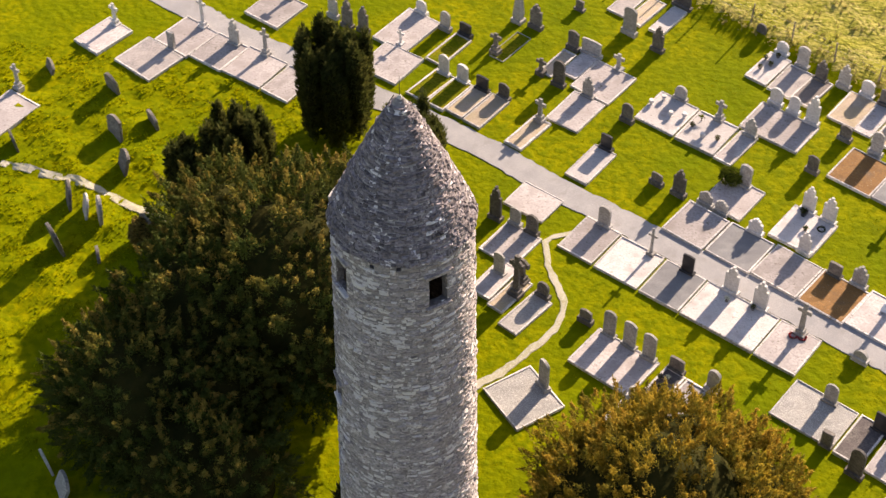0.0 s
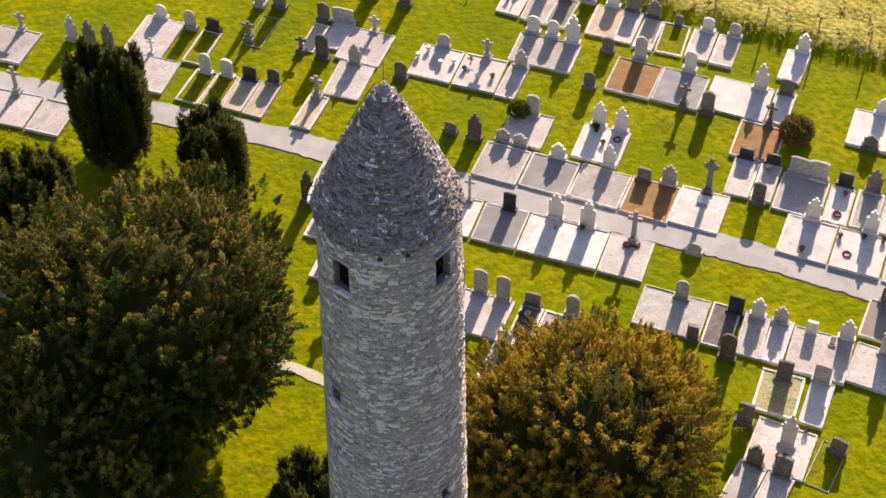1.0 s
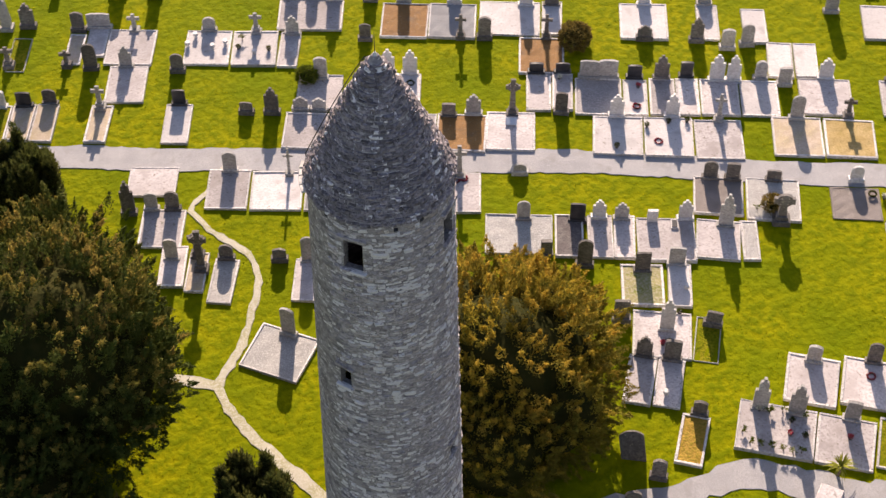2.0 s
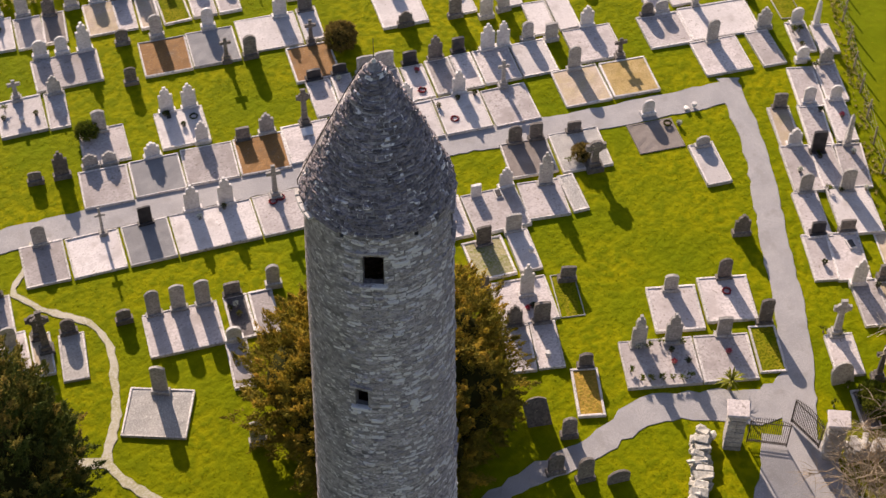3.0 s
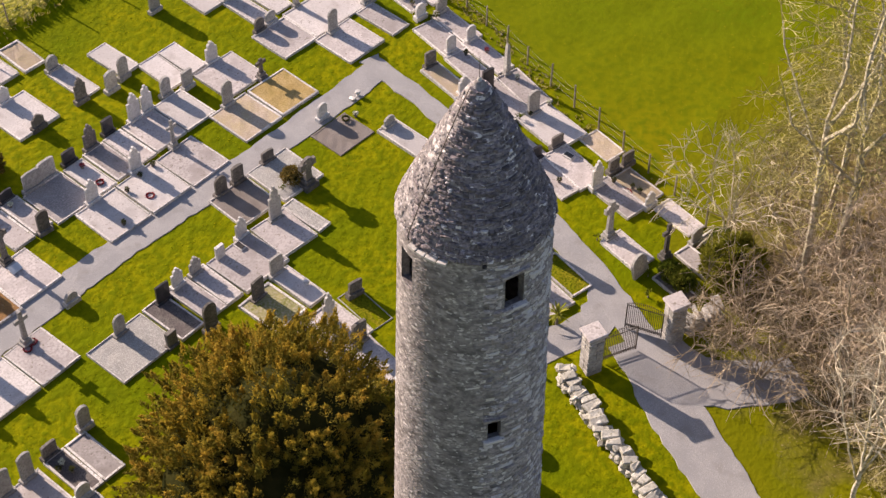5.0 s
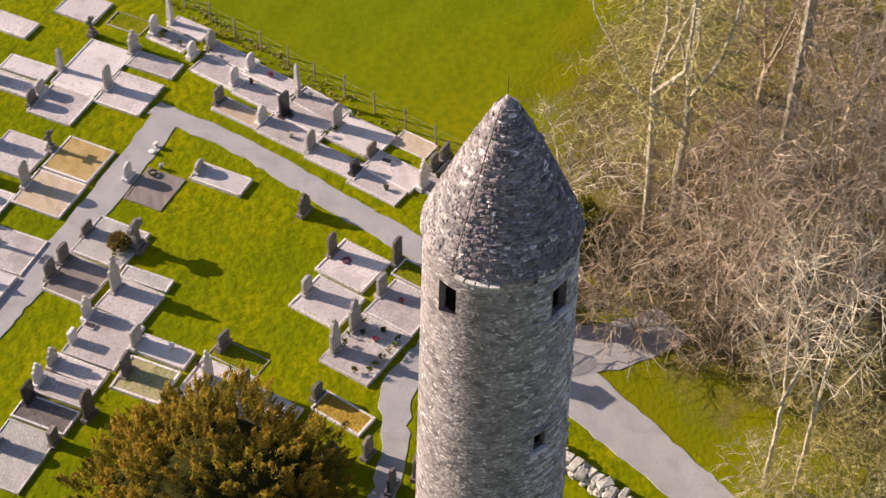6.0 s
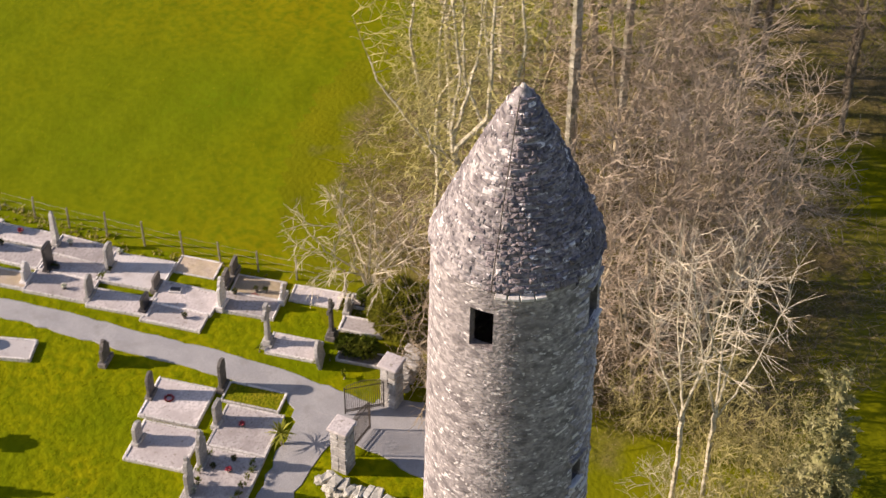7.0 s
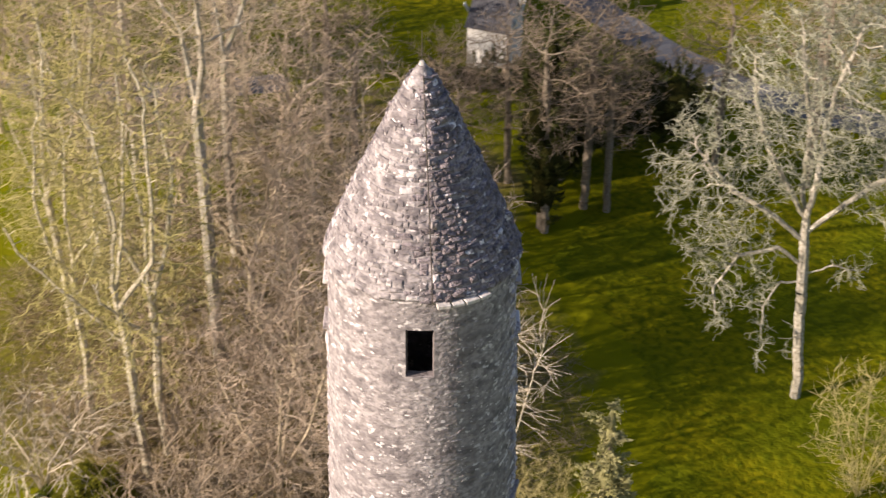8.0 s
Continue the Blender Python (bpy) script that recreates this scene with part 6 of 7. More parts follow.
grey = bare_tree("bare_tree", [(0, 0, 17.5, 4.8, 4.8, 5.0), (1.0, -0.6, 11.0, 4.0, 4.0, 2.6), (-0.6, -1.6, 7.0, 2.6, 2.6, 1.8)], [[(0, 0, -0.2), (0.1, 0, 7), (0.0, 0.15, 12.5), (0.5, 0.2, 15.5)], [(0.0, 0.15, 12.3), (-1.2, 0.6, 15), (-1.6, 1.0, 18)]], 760, "twig", "tall leafless tree with a stout bare grey trunk", 2, bark="trunk_grey", girth=0.27, lift=0.12, shoots=2.4, shoot=0.85, near=0.72)
red = bare_tree("bare_tree", [(0, 0, 8.6, 4.4, 4.4, 4.4), (0.8, 0.4, 5.2, 4.0, 4.0, 2.8)], [[(0, 0, -0.2), (0.1, 0.1, 2.6), (1.0, 0.5, 5.2), (1.6, 0.9, 8.0)], [(0.1, 0.1, 2.4), (-1.1, 0.2, 5.0), (-2.0, 0.5, 8.2)], [(0.1, 0.1, 1.8), (0.3, -1.4, 4.8), (0.4, -2.4, 7.6)], [(0.1, 0.1, 2.2), (-0.2, 1.5, 5.0), (0.1, 2.4, 8.4)]], 1100, "twig_red", "broad leafless tree with a dense dome of pinkish-brown twigs", 3, bark="twig", girth=0.18, tw=0.0125, lift=0.30, shoots=2.0, shoot=0.95, sweep=0.8, near=0.62, curl=0.22)
thorn = bare_tree("bare_shrub", [(0, 0, 2.3, 3.1, 3.1, 2.0), (0, 0, 3.4, 2.0, 2.0, 1.3)], fan(8, 0.3, 2.0, 0.62, 4), 300, "twig_thorn", "dense tangled leafless brown shrub with arching stems", 4, bark="twig_thorn", girth=0.075, lift=0.0, shoots=1.5, shoot=1.55, sag=0.30, sweep=1.5, near=0.55, step=0.28, curl=0.22, tw=0.0125, wander=0.10)
birch = bare_tree("bare_tree", [(0, 0, 11.2, 2.9, 2.9, 3.0), (0.3, -0.3, 8.6, 2.2, 2.2, 1.8)], [[(0, 0, -0.2), (-0.1, 0, 3.0), (0.05, 0.0, 5.8), (0.7, 0.2, 9.0), (1.1, 0.3, 12.8)], [(0.05, 0, 5.7), (-0.7, -0.1, 8.6), (-1.3, 0.2, 12.4)], [(0.05, 0, 5.4), (0.1, -0.8, 8.4), (0.3, -1.5, 12.2)], [(0.0, 0, 5.0), (0.2, 1.0, 8.0), (0.3, 1.8, 11.6)], [(0.5, 0.1, 8.0), (1.5, -0.6, 10.2), (2.1, -0.9, 12.0)], [(-0.5, -0.1, 7.9), (-1.5, 0.8, 10.0), (-2.0, 1.2, 11.8)]], 230, "twig_pale", "slender pale leafless tree beside the lane", 25, bark="trunk_pale", girth=0.10, lift=0.34, shoots=1.5, shoot=1.15, sweep=1.9, near=0.60, curl=0.12, wander=0.05, tw=0.0105)
olive = bare_tree("bare_shrub", [(0, 0, 3.0, 2.4, 2.4, 2.8)], fan(7, 0.3, 2.6, 0.25, 6), 460, "twig_green", "bushy olive-green leafless shrub beside the lane", 6, bark="twig_green", girth=0.06, lift=0.15, shoots=2.8, shoot=0.7, near=0.5, step=0.28)
arch = bare_tree("bare_tree", [(0.0, 0, 2.9, 4.0, 4.0, 1.6), (0, 0, 4.2, 2.4, 2.4, 1.5)], fan(7, 0.25, 2.6, 0.62, 14), 420, "twig_pale", "low spreading leafless tree with arching pale limbs", 14, bark="twig_pale", girth=0.075, lift=0.02, shoots=2.2, shoot=1.0, sag=0.40, sweep=1.2, near=0.56, curl=0.22, tw=0.011, wander=0.10)
lichen = bare_tree("bare_tree", [(0.3, 0.3, 14.6, 4.6, 4.6, 4.0), (3.0, 3.0, 11.2, 3.0, 3.0, 3.6), (2.5, 2.5, 6.4, 2.0, 2.0, 2.8), (-2.2, -2.2, 11.2, 3.0, 3.0, 2.8), (1.2, 1.2, 2.9, 1.0, 1.0, 1.6), (-1.0, -1.0, 6.6, 1.2, 1.2, 1.0)], [[(0, 0, -0.2), (0.02, 0.0, 1.2), (0.18, 0.15, 3.0), (0.30, 0.32, 6.0), (0.46, 0.46, 9.0)], [(0.46, 0.46, 8.9), (0.9, 0.9, 10.0), (1.4, 1.4, 11.2), (1.8, 2.0, 12.6), (2.3, 2.3, 14.4), (2.3, 2.6, 16.2)], [(0.44, 0.44, 8.7), (0.9, 0.3, 10.2), (0.6, 0.8, 13.2), (1.0, 1.0, 15.0), (1.3, 1.2, 17.4)], [(0.46, 0.46, 9.0), (0.2, 0.5, 10.6), (0.5, -0.1, 12.2), (0.1, 0.2, 14.7), (-0.4, -0.2, 17.2)], [(0.44, 0.44, 8.3), (-0.6, -0.3, 9.6), (-1.4, -1.5, 10.6), (-2.6, -2.4, 11.4), (-3.4, -3.3, 13.0)], [(0.42, 0.42, 7.9), (1.3, 1.5, 9.2), (2.7, 2.5, 10.2), (3.6, 3.8, 12.2)], [(0.34, 0.36, 6.7), (1.2, 1.0, 7.5), (2.2, 2.3, 7.3), (2.9, 2.8, 5.6), (2.6, 2.7, 3.8)], [(0.30, 0.32, 5.9), (0.9, 1.0, 6.0), (1.3, 1.4, 4.8), (1.3, 1.3, 3.0)], [(0.32, 0.34, 6.3), (-0.6, -0.4, 6.8), (-1.3, -1.3, 6.4)]], 3400, "twig_lichen", "large spreading leafless tree pale with lichen on grass", 17, bark="trunk_grey", girth=0.22, lift=0.05, shoots=2.6, shoot=0.55, sag=0.18, near=0.42, curl=0.8, wander=0.32, tw=0.0135, step=0.25)
ivy = bare_tree("bare_tree", [(0, 0, 8.6, 3.2, 3.2, 4.6)], [[(0, 0, -0.2), (0.1, 0, 5), (0.2, 0.2, 10)]], 760, "twig_dark", "dark leafless tree with an ivy-clad trunk", 8, girth=0.22, lift=0.15, shoots=2.8, shoot=0.85, near=0.58, tw=0.0125)

plant(tall, 24.6, -9.6, 0, 1.08, first=True)
plant(grey, 28.6, -16.6, 0, first=True)
plant(red, 22.4, -17.6, 0, 0.95, first=True)
plant(thorn, 18.6, -8.4, 0, first=True)
plant(birch, 10.4, -12.2, 0, first=True)
plant(olive, 7.9, -13.4, 0, first=True)
plant(arch, 26.6, -6.0, 20, first=True)
plant(lichen, 8.9, -31.9, 0, first=True)
plant(ivy, 25.2, -34.4, 0, first=True)
plant(birch, 10.1, -13.4, 150, 1.0)
plant(arch, 10.0, -12.2, 140, 0.55)
for x, y, rz, k in ((25.1, -11.0, 70, 1.0), (29.6, -10.4, 250, 0.86), (35.0, -13.4, 310, 0.90), (39.0, -18.0, 90, 0.95)):
    plant(tall, x, y, rz, k)
for x, y, rz, k in ((34.4, -22.5, 100, 0.85), (44.0, -24.0, 200, 0.80)):
    plant(grey, x, y, rz, k)
for x, y, rz, k in ((20.8, -14.6, 40, 0.9), (26.6, -21.8, 220, 0.85), (18.4, -18.2, 300, 0.74), (29.4, -24.4, 15, 1.0), (30.4, -20.0, 185, 1.0), (33.0, -16.4, 265, 0.95), (35.5, -26.0, 75, 1.0), (39.5, -23.5, 30, 1.0), (19.2, -11.8, 120, 0.82), (16.6, -13.8, 80, 0.72), (20.8, -21.4, 200, 0.95), (19.6, -19.4, 310, 0.85), (41.5, -19.0, 10, 0.9), (47.5, -23.0, 120, 1.0), (54.0, -30.0, 60, 1.1), (58.5, -24.0, 20, 1.0), (46.5, -33.5, 240, 1.0), (52.5, -21.5, 160, 0.9)):
    plant(red, x, y, rz, k)
for x, y, rz, k in ((19.3, -6.4, 210, 0.72), (20.6, -7.6, 60, 1.0), (19.4, -10.6, 330, 1.0), (22.4, -10.4, 20, 1.1), (22.0, -13.2, 110, 1.1), (26.4, -13.4, 200, 1.1), (17.4, -11.6, 75, 0.8), (18.6, -15.0, 255, 0.95), (26.4, -16.8, 10, 1.0), (30.6, -13.8, 170, 1.0), (27.4, -9.0, 300, 0.8)):
    plant(thorn, x, y, rz, k)
for x, y, rz, k in ((12.2, -14.8, 120, 0.95), (9.4, -15.4, 35, 0.85), (3.6, -28.3, 200, 1.1), (10.6, -17.2, 160, 0.8), (14.6, -13.2, 290, 0.7), (8.4, -11.6, 240, 0.6), (14.9, -16.6, 75, 0.8)):
    plant(olive, x, y, rz, k)
for x, y, rz, k in ((28.6, -31.6, 120, 0.75), (31.4, -33.6, 300, 0.72), (29.6, -36.6, 20, 0.78), (25.2, -37.4, 250, 0.95), (34.4, -30.4, 160, 0.85), (38.5, -32.4, 260, 0.95), (24.2, -38.0, 45, 0.85), (44.0, -30.5, 200, 1.0), (50.0, -28.0, 80, 1.0), (55.0, -25.5, 10, 0.9), (18.4, -47.0, 210, 0.95), (14.0, -50.0, 10, 1.0), (52.0, -36.0, 320, 0.9), (22.4, -44.5, 140, 0.9)):
    plant(ivy, x, y, rz, k)
for x, y, rz, k in ((16.4, -51.5, 200, 0.85), (21.5, -52.0, 90, 0.75)):
    plant(lichen, x, y, rz, k)
yew("young_spruce", 6.85, -16.1, [(0, 0, 1.5, 1.2, 1.1), (0, 0, 3.2, 0.98, 1.3), (0, 0, 5.0, 0.72, 1.6), (0, 0, 6.8, 0.47, 2.1), (0, 0, 8.6, 0.20, 5.5)], "spruce", "slender pale olive-green spruce beside the lawn", density=9, radius=0.30, per=60, size=0.17, seed=22, trunk=0.10, lift=0.1, inner="spruce")
yew("ivy_tree", 25.5, -34.6, [(0, 0, 2.6, 0.8, 2.9), (0.4, 0.3, 6.0, 0.9, 2.4), (-0.4, 0.3, 4.0, 0.9, 1.8), (0.2, -0.3, 9.0, 0.6, 2.4)], "irish", "dark ivy-covered tree trunk beyond the lawn", density=2.5, per=200, seed=20, trunk=0.3)
yew("ivy_tree", 28.0, -38.8, [(0, 0, 2.0, 1.3, 1.5), (0.8, -0.9, 3.2, 1.3, 1.4), (-0.9, -1.4, 2.8, 1.2, 1.3)], "irish", "low dark ivy-covered tree near the road", density=2.5, per=200, seed=21, trunk=0.3)
# added evergreen, dark to stand in for the shadow over the roadside yard
yew("evergreen_tree", 29.0, -43.0, [(0, 0, 2.2, 1.9, 1.2), (-1.6, -1.6, 2.4, 1.9, 1.2), (-3.0, -2.8, 2.2, 1.7, 1.2)], "irish", "broad dark evergreen added in place of the shaded yard by the road", density=1.6, per=200, seed=24, trunk=0.3)
yew("evergreen_hedge", 37.0, -44.0, [(0, 0, 0.6, 0.9, 0.9), (1.3, 1.2, 0.6, 0.9, 0.9), (-1.2, -1.3, 0.6, 0.9, 0.95), (-2.2, -2.4, 0.7, 1.0, 0.9), (2.6, 2.2, 0.6, 0.8, 0.9)], "irish", "low dark evergreen hedge in front of the outbuilding", density=2.2, per=160, radius=0.4, seed=25, trunk=0.12)


def brushwood(x0, x1, y0, y1, per_m2, keep, label, seed):
    """Bramble, dead stalks and fallen sticks on a woodland floor."""
    rng = np.random.default_rng(seed)
    n = int((x1 - x0) * (y1 - y0) * per_m2)
    x, y = rng.uniform(x0, x1, n), rng.uniform(y0, y1, n)
    ok = keep(x, y) & (wave(x, y, 1.3, seed) + rng.normal(0, 0.4, n) > -0.2)
    for px, py, c, s, hl, hw in TAKEN:
        u, v = (x - px) * c + (y - py) * s, -(x - px) * s + (y - py) * c
        ok &= ~((np.abs(u) < hl) & (np.abs(v) < hw + 0.2))
    x, y = x[ok], y[ok]
    n = len(x)
    o = np.stack([x, y, ground_height(x, y)], 1)
    d = rng.normal(0, 0.8, (n, 3))
    d[:, 2] = np.abs(rng.normal(0.35, 0.45, n))
    pieces = []
    ln = rng.uniform(0.3, 1.1, (n, 1))
    r = np.full(n, 0.011)
    for k in range(3):
        d /= np.linalg.norm(d, axis=1)[:, None]
        q = o + d * ln * 0.45
        q[:, 2] = np.maximum(q[:, 2], 0.02)
        pieces.append(tubes(o, q, r, r * 0.8, 3))
        o, r = q, r * 0.8
        d = d + rng.normal(0, 0.35, d.shape)
        d[:, 2] -= 0.35
    v, f = joined(pieces)
    return tagged(raw("brushwood", v, f, "brush"), label, "brushwood", kind="stuff")


brushwood(12, 42, -32, -3.5, 26, lambda x, y: (((x - 27) / 15) ** 2 + ((y + 18) / 12.0) ** 2 < 1.0) & (beyond_east(x, y) > -2.5), "tangled brown bramble and fallen sticks under the bare trees", 31)


# ---- small things on and beside the graves
def lie(ob, z):
    ob.location.z = z
    return ob


def pot(x, y, tone="red", z=0.0):
    rng = random.Random(int(x * 77 + y * 31))
    g = empty("flower_pot", pose(x, y, z, 0, 0, rng.uniform(0, 90)))
    words = {"red": "red flowers", "white": "white flowers", "dark": "dark evergreen sprigs"}[tone]
    tagged(g, "small dark pot of " + words + " on a grave", "flower pot", group="flower pots")
    bm = bmesh.new()
    bmesh.ops.create_cone(bm, cap_ends=True, segments=10, radius1=0.07, radius2=0.10, depth=0.17, matrix=pose(0, 0, 0.085))
    part("pot", bm, "stone_d", g)
    r = np.random.default_rng(int(abs(x) * 100))
    d = r.normal(0, 1, (40, 3))
    d[:, 2] = np.abs(d[:, 2])
    d /= np.linalg.norm(d, axis=1)[:, None]
    V, F = sprays(d * 0.09 + np.array([0, 0, 0.19]), d, 0.08, r, 4, 0.5)
    raw("bouquet", V.tolist(), F.tolist(), {"red": "flower_red", "white": "flower_white", "dark": "irish"}[tone], g)
    return g


def wreath(x, y, tone="red", z=0.0):
    g = empty("wreath", pose(x, y, z))
    tagged(g, "round wreath of " + ("red flowers" if tone == "red" else "dark leaves") + " lying on a grave", "wreath")
    r = np.random.default_rng(int(abs(x) * 90))
    a = r.uniform(0, 2 * math.pi, 110)
    P = np.stack([0.17 * np.cos(a), 0.17 * np.sin(a), np.full(110, 0.06)], 1)
    N = np.stack([np.cos(a) * 0.3, np.sin(a) * 0.3, np.ones(110)], 1)
    V, F = sprays(P, N, 0.07, r, 4, 0.6)
    raw("bouquet", V.tolist(), F.tolist(), "flower_red" if tone == "red" else "irish", g)
    vs, fs = [], []
    ring = [Vector((0.17 * math.cos(q), 0.17 * math.sin(q), 0.035)) for q in [2 * math.pi * i / 14 for i in range(15)]]
    for p, q in zip(ring, ring[1:]):
        tube(vs, fs, p, q, 0.035, 0.035, 6)
    raw("ring", vs, fs, "irish", g)
    return g


def urn(x, y, z=0.0):
    g = empty("stone_urn", pose(x, y, z))
    tagged(g, "small pale rounded stone urn on a grave", "urn", group="stone urns")
    bm = bmesh.new()
    prof = [(0.09, 0), (0.09, 0.03), (0.045, 0.06), (0.12, 0.14), (0.14, 0.22), (0.10, 0.28), (0.12, 0.31), (0.0, 0.32)]
    n = 12
    rings = [[bm.verts.new((r * math.cos(2 * math.pi * i / n), r * math.sin(2 * math.pi * i / n), h)) for i in range(n)] for r, h in prof[:-1]]
    for a, b in zip(rings, rings[1:]):
        for i in range(n):
            bm.faces.new((a[i], a[(i + 1) % n], b[(i + 1) % n], b[i]))
    bm.faces.new(rings[-1])
    bm.faces.new(list(reversed(rings[0])))
    part("bowl", bm, "stone_w", g)
    return g


def planter(x, y, z=0.0):
    g = empty("black_planter", pose(x, y, z, 0, 0, 63))
    tagged(g, "dark polished stone vase block with leaves on a grave", "planter")
    bm = bmesh.new()
    box(bm, 0, 0, 0.10, 0.42, 0.20, 0.20, 0.015)
    part("block", bm, "polished", g)
    r = np.random.default_rng(3)
    P = np.stack([r.uniform(-0.17, 0.17, 40), r.uniform(-0.06, 0.06, 40), np.full(40, 0.21)], 1)
    V, F = sprays(P, np.tile([0, 0, 1.0], (40, 1)), 0.09, r, 4, 0.6)
    raw("leaves", V.tolist(), F.tolist(), "irish", g)
    return g


def tray(x, y, z=0.0):
    g = empty("grave_book", pose(x, y, z, 0, 0, 63))
    tagged(g, "flat dark stone book with a pale rim on a grave", "grave marker")
    bm = bmesh.new()
    box(bm, 0, 0, 0.06, 0.55, 0.34, 0.12, 0.01)
    part("base", bm, "stone_w", g)
    bm = bmesh.new()
    box(bm, 0, 0, 0.135, 0.44, 0.25, 0.03, 0.008)
    part("page", bm, "polished", g)
    return g


def rock_at(x, y, s, z=0.0):
    g = empty("boulder", pose(x, y, z))
    tagged(g, "small pale boulder lying in the grass", "stone")
    bm = bmesh.new()
    rock(bm, 0, 0, s * 0.2, s, random.Random(int(x * 10)))
    part("boulder", bm, "stone_w", g)
    return g


def bush(x, y, tone="green", z=0.0):
    label = {"green": "low dark green bush growing by a grave", "brown": "round dry brown bush among the graves", "orange": "small russet-orange shrub on a grave", "olive": "loose olive-green bush by the gate"}[tone]
    r, h = {"green": (0.50, 0.75), "brown": (0.75, 1.3), "orange": (0.45, 0.7), "olive": (1.3, 2.4)}[tone]
    return lie(shrub(x, y, r, h, {"green": "green", "brown": "brown", "orange": "brown", "olive": "olive_leaves"}[tone], label, int(abs(x * 10) + 3)), z)


def shrub_small(x, y, z=0.0):
    return lie(shrub(x, y, 0.16, 0.30, "green", "small green plant growing on a grave", int(abs(x * 10) + 1), 200), z)


def palm(x, y, z=0.0):
    g = empty("yucca", pose(x, y, z))
    tagged(g, "spiky yellow-green yucca beside the gate pillar", "shrub")
    vs, fs = [], []
    tube(vs, fs, Vector((0, 0, -0.05)), Vector((0.05, 0, 0.6)), 0.08, 0.06, 7)
    raw("stem", vs, fs, "bark", g)
    rng = random.Random(2)
    for k in range(46):
        vs, fs = [], []
        a, e, ln = rng.uniform(0, 6.28), rng.uniform(-0.3, 1.2), rng.uniform(0.5, 0.8)
        d = Vector((math.cos(a) * math.cos(e), math.sin(a) * math.cos(e), math.sin(e)))
        side = d.cross(Vector((0, 0, 1))).normalized() * 0.035
        o = Vector((0.05, 0, 0.6))
        m = o + d * ln * 0.6
        t = o + d * ln - Vector((0, 0, 0.12))
        raw("leaf", [tuple(o + side * 0.6), tuple(o - side * 0.6), tuple(m - side), tuple(m + side), tuple(t)], [(0, 1, 2, 3), (3, 2, 4)], "yucca", g)
    return g


wreath(12.40, 21.79, "red", z=0.10)
wreath(12.81, 21.75, "red", z=0.10)
wreath(22.31, 20.04, "red", z=0.10)
wreath(22.55, 22.61, "red", z=0.10)
pot(23.26, 23.77, "red", z=0.10)
pot(23.36, 20.94, "dark", z=0.10)
pot(22.29, 21.16, "dark", z=0.10)
pot(24.20, 20.63, "dark", z=0.10)
pot(20.31, 20.55, "dark", z=0.10)
planter(12.37, 29.64, z=0.10)
pot(12.47, 28.56, "dark", z=0.10)
pot(12.25, 29.76, "dark", z=0.10)
wreath(13.22, 28.77, "dark", z=0.10)
pot(20.05, 25.95, "white", z=0.10)
pot(9.28, 23.25, "white", z=0.10)
pot(10.50, 22.99, "dark", z=0.10)
shrub_small(6.80, 35.30, z=0.10)
urn(6.99, 34.08, z=0.10)
pot(7.75, 34.03, "dark", z=0.10)
pot(6.41, 34.78, "dark", z=0.10)
urn(4.75, 36.54, z=0.10)
urn(5.24, 35.37, z=0.10)
urn(4.16, 36.06, z=0.10)
urn(5.93, 35.40, z=0.10)
pot(9.58, 40.83, "dark", z=0.10)
pot(9.87, 40.37, "dark", z=0.10)
pot(10.20, 41.12, "dark", z=0.10)
pot(9.36, 40.02, "dark", z=0.10)
bush(8.67, 31.13, "green", z=0.10)
bush(21.90, 27.92, "brown")
bush(24.87, 14.03, "orange", z=0.10)
shrub_small(24.23, 14.29, z=0.10)
tray(20.28, 15.02, z=0.10)
wreath(23.46, 3.95, "red", z=0.10)
pot(20.84, 1.63, "red", z=0.10)
pot(18.22, 4.46, "white", z=0.10)
shrub_small(18.55, 4.15, z=0.10)
shrub_small(19.06, 3.95, z=0.10)
pot(19.14, 3.37, "dark", z=0.10)
pot(19.23, 2.49, "dark", z=0.10)
pot(18.72, 2.85, "red", z=0.10)
shrub_small(19.78, 3.33, z=0.10)
shrub_small(17.02, 3.81, z=0.10)
shrub_small(17.00, 3.19, z=0.10)
shrub_small(17.29, 2.91, z=0.10)
shrub_small(17.69, 2.62, z=0.10)
shrub_small(18.04, 2.29, z=0.10)
shrub_small(18.64, 1.87, z=0.10)
shrub_small(18.33, 2.02, z=0.10)
palm(19.45, 0.42)
shrub_small(24.80, -0.37)
shrub_small(25.17, -1.01, z=0.10)
shrub_small(23.15, -2.37)
shrub_small(23.18, -2.94)
pot(34.50, 5.44, "white", z=0.10)
pot(32.99, 3.53, "white", z=0.10)
shrub_small(31.66, 4.70, z=0.10)
pot(31.66, 6.39, "white", z=0.10)
pot(32.04, 4.27, "dark", z=0.10)
tray(29.70, 1.91, z=0.10)
planter(33.17, 6.46, z=0.10)
pot(27.90, 2.01, "dark", z=0.10)
wreath(28.10, -1.18, "red")
pot(28.34, -1.37, "dark", z=0.10)
pot(28.12, -1.73, "dark", z=0.10)
pot(28.53, -0.45, "dark", z=0.10)
pot(29.99, 12.44, "white")
wreath(29.59, 12.82, "dark", z=0.10)
urn(31.48, 12.77)
rock_at(31.11, 12.93, 0.4)
urn(15.13, 6.81, z=0.10)
pot(16.58, 9.16, "dark", z=0.10)
pot(16.33, 9.18, "red", z=0.10)
pot(17.86, 10.39, "dark", z=0.10)
shrub_small(21.96, -3.15)
pot(7.20, 18.05, "white", z=0.10)
pot(6.88, 18.05, "dark", z=0.10)
pot(6.98, 17.52, "dark", z=0.10)
bush(25.84, -5.82, "green")
bush(24.58, -6.21, "green")
bush(23.70, -6.50, "olive")
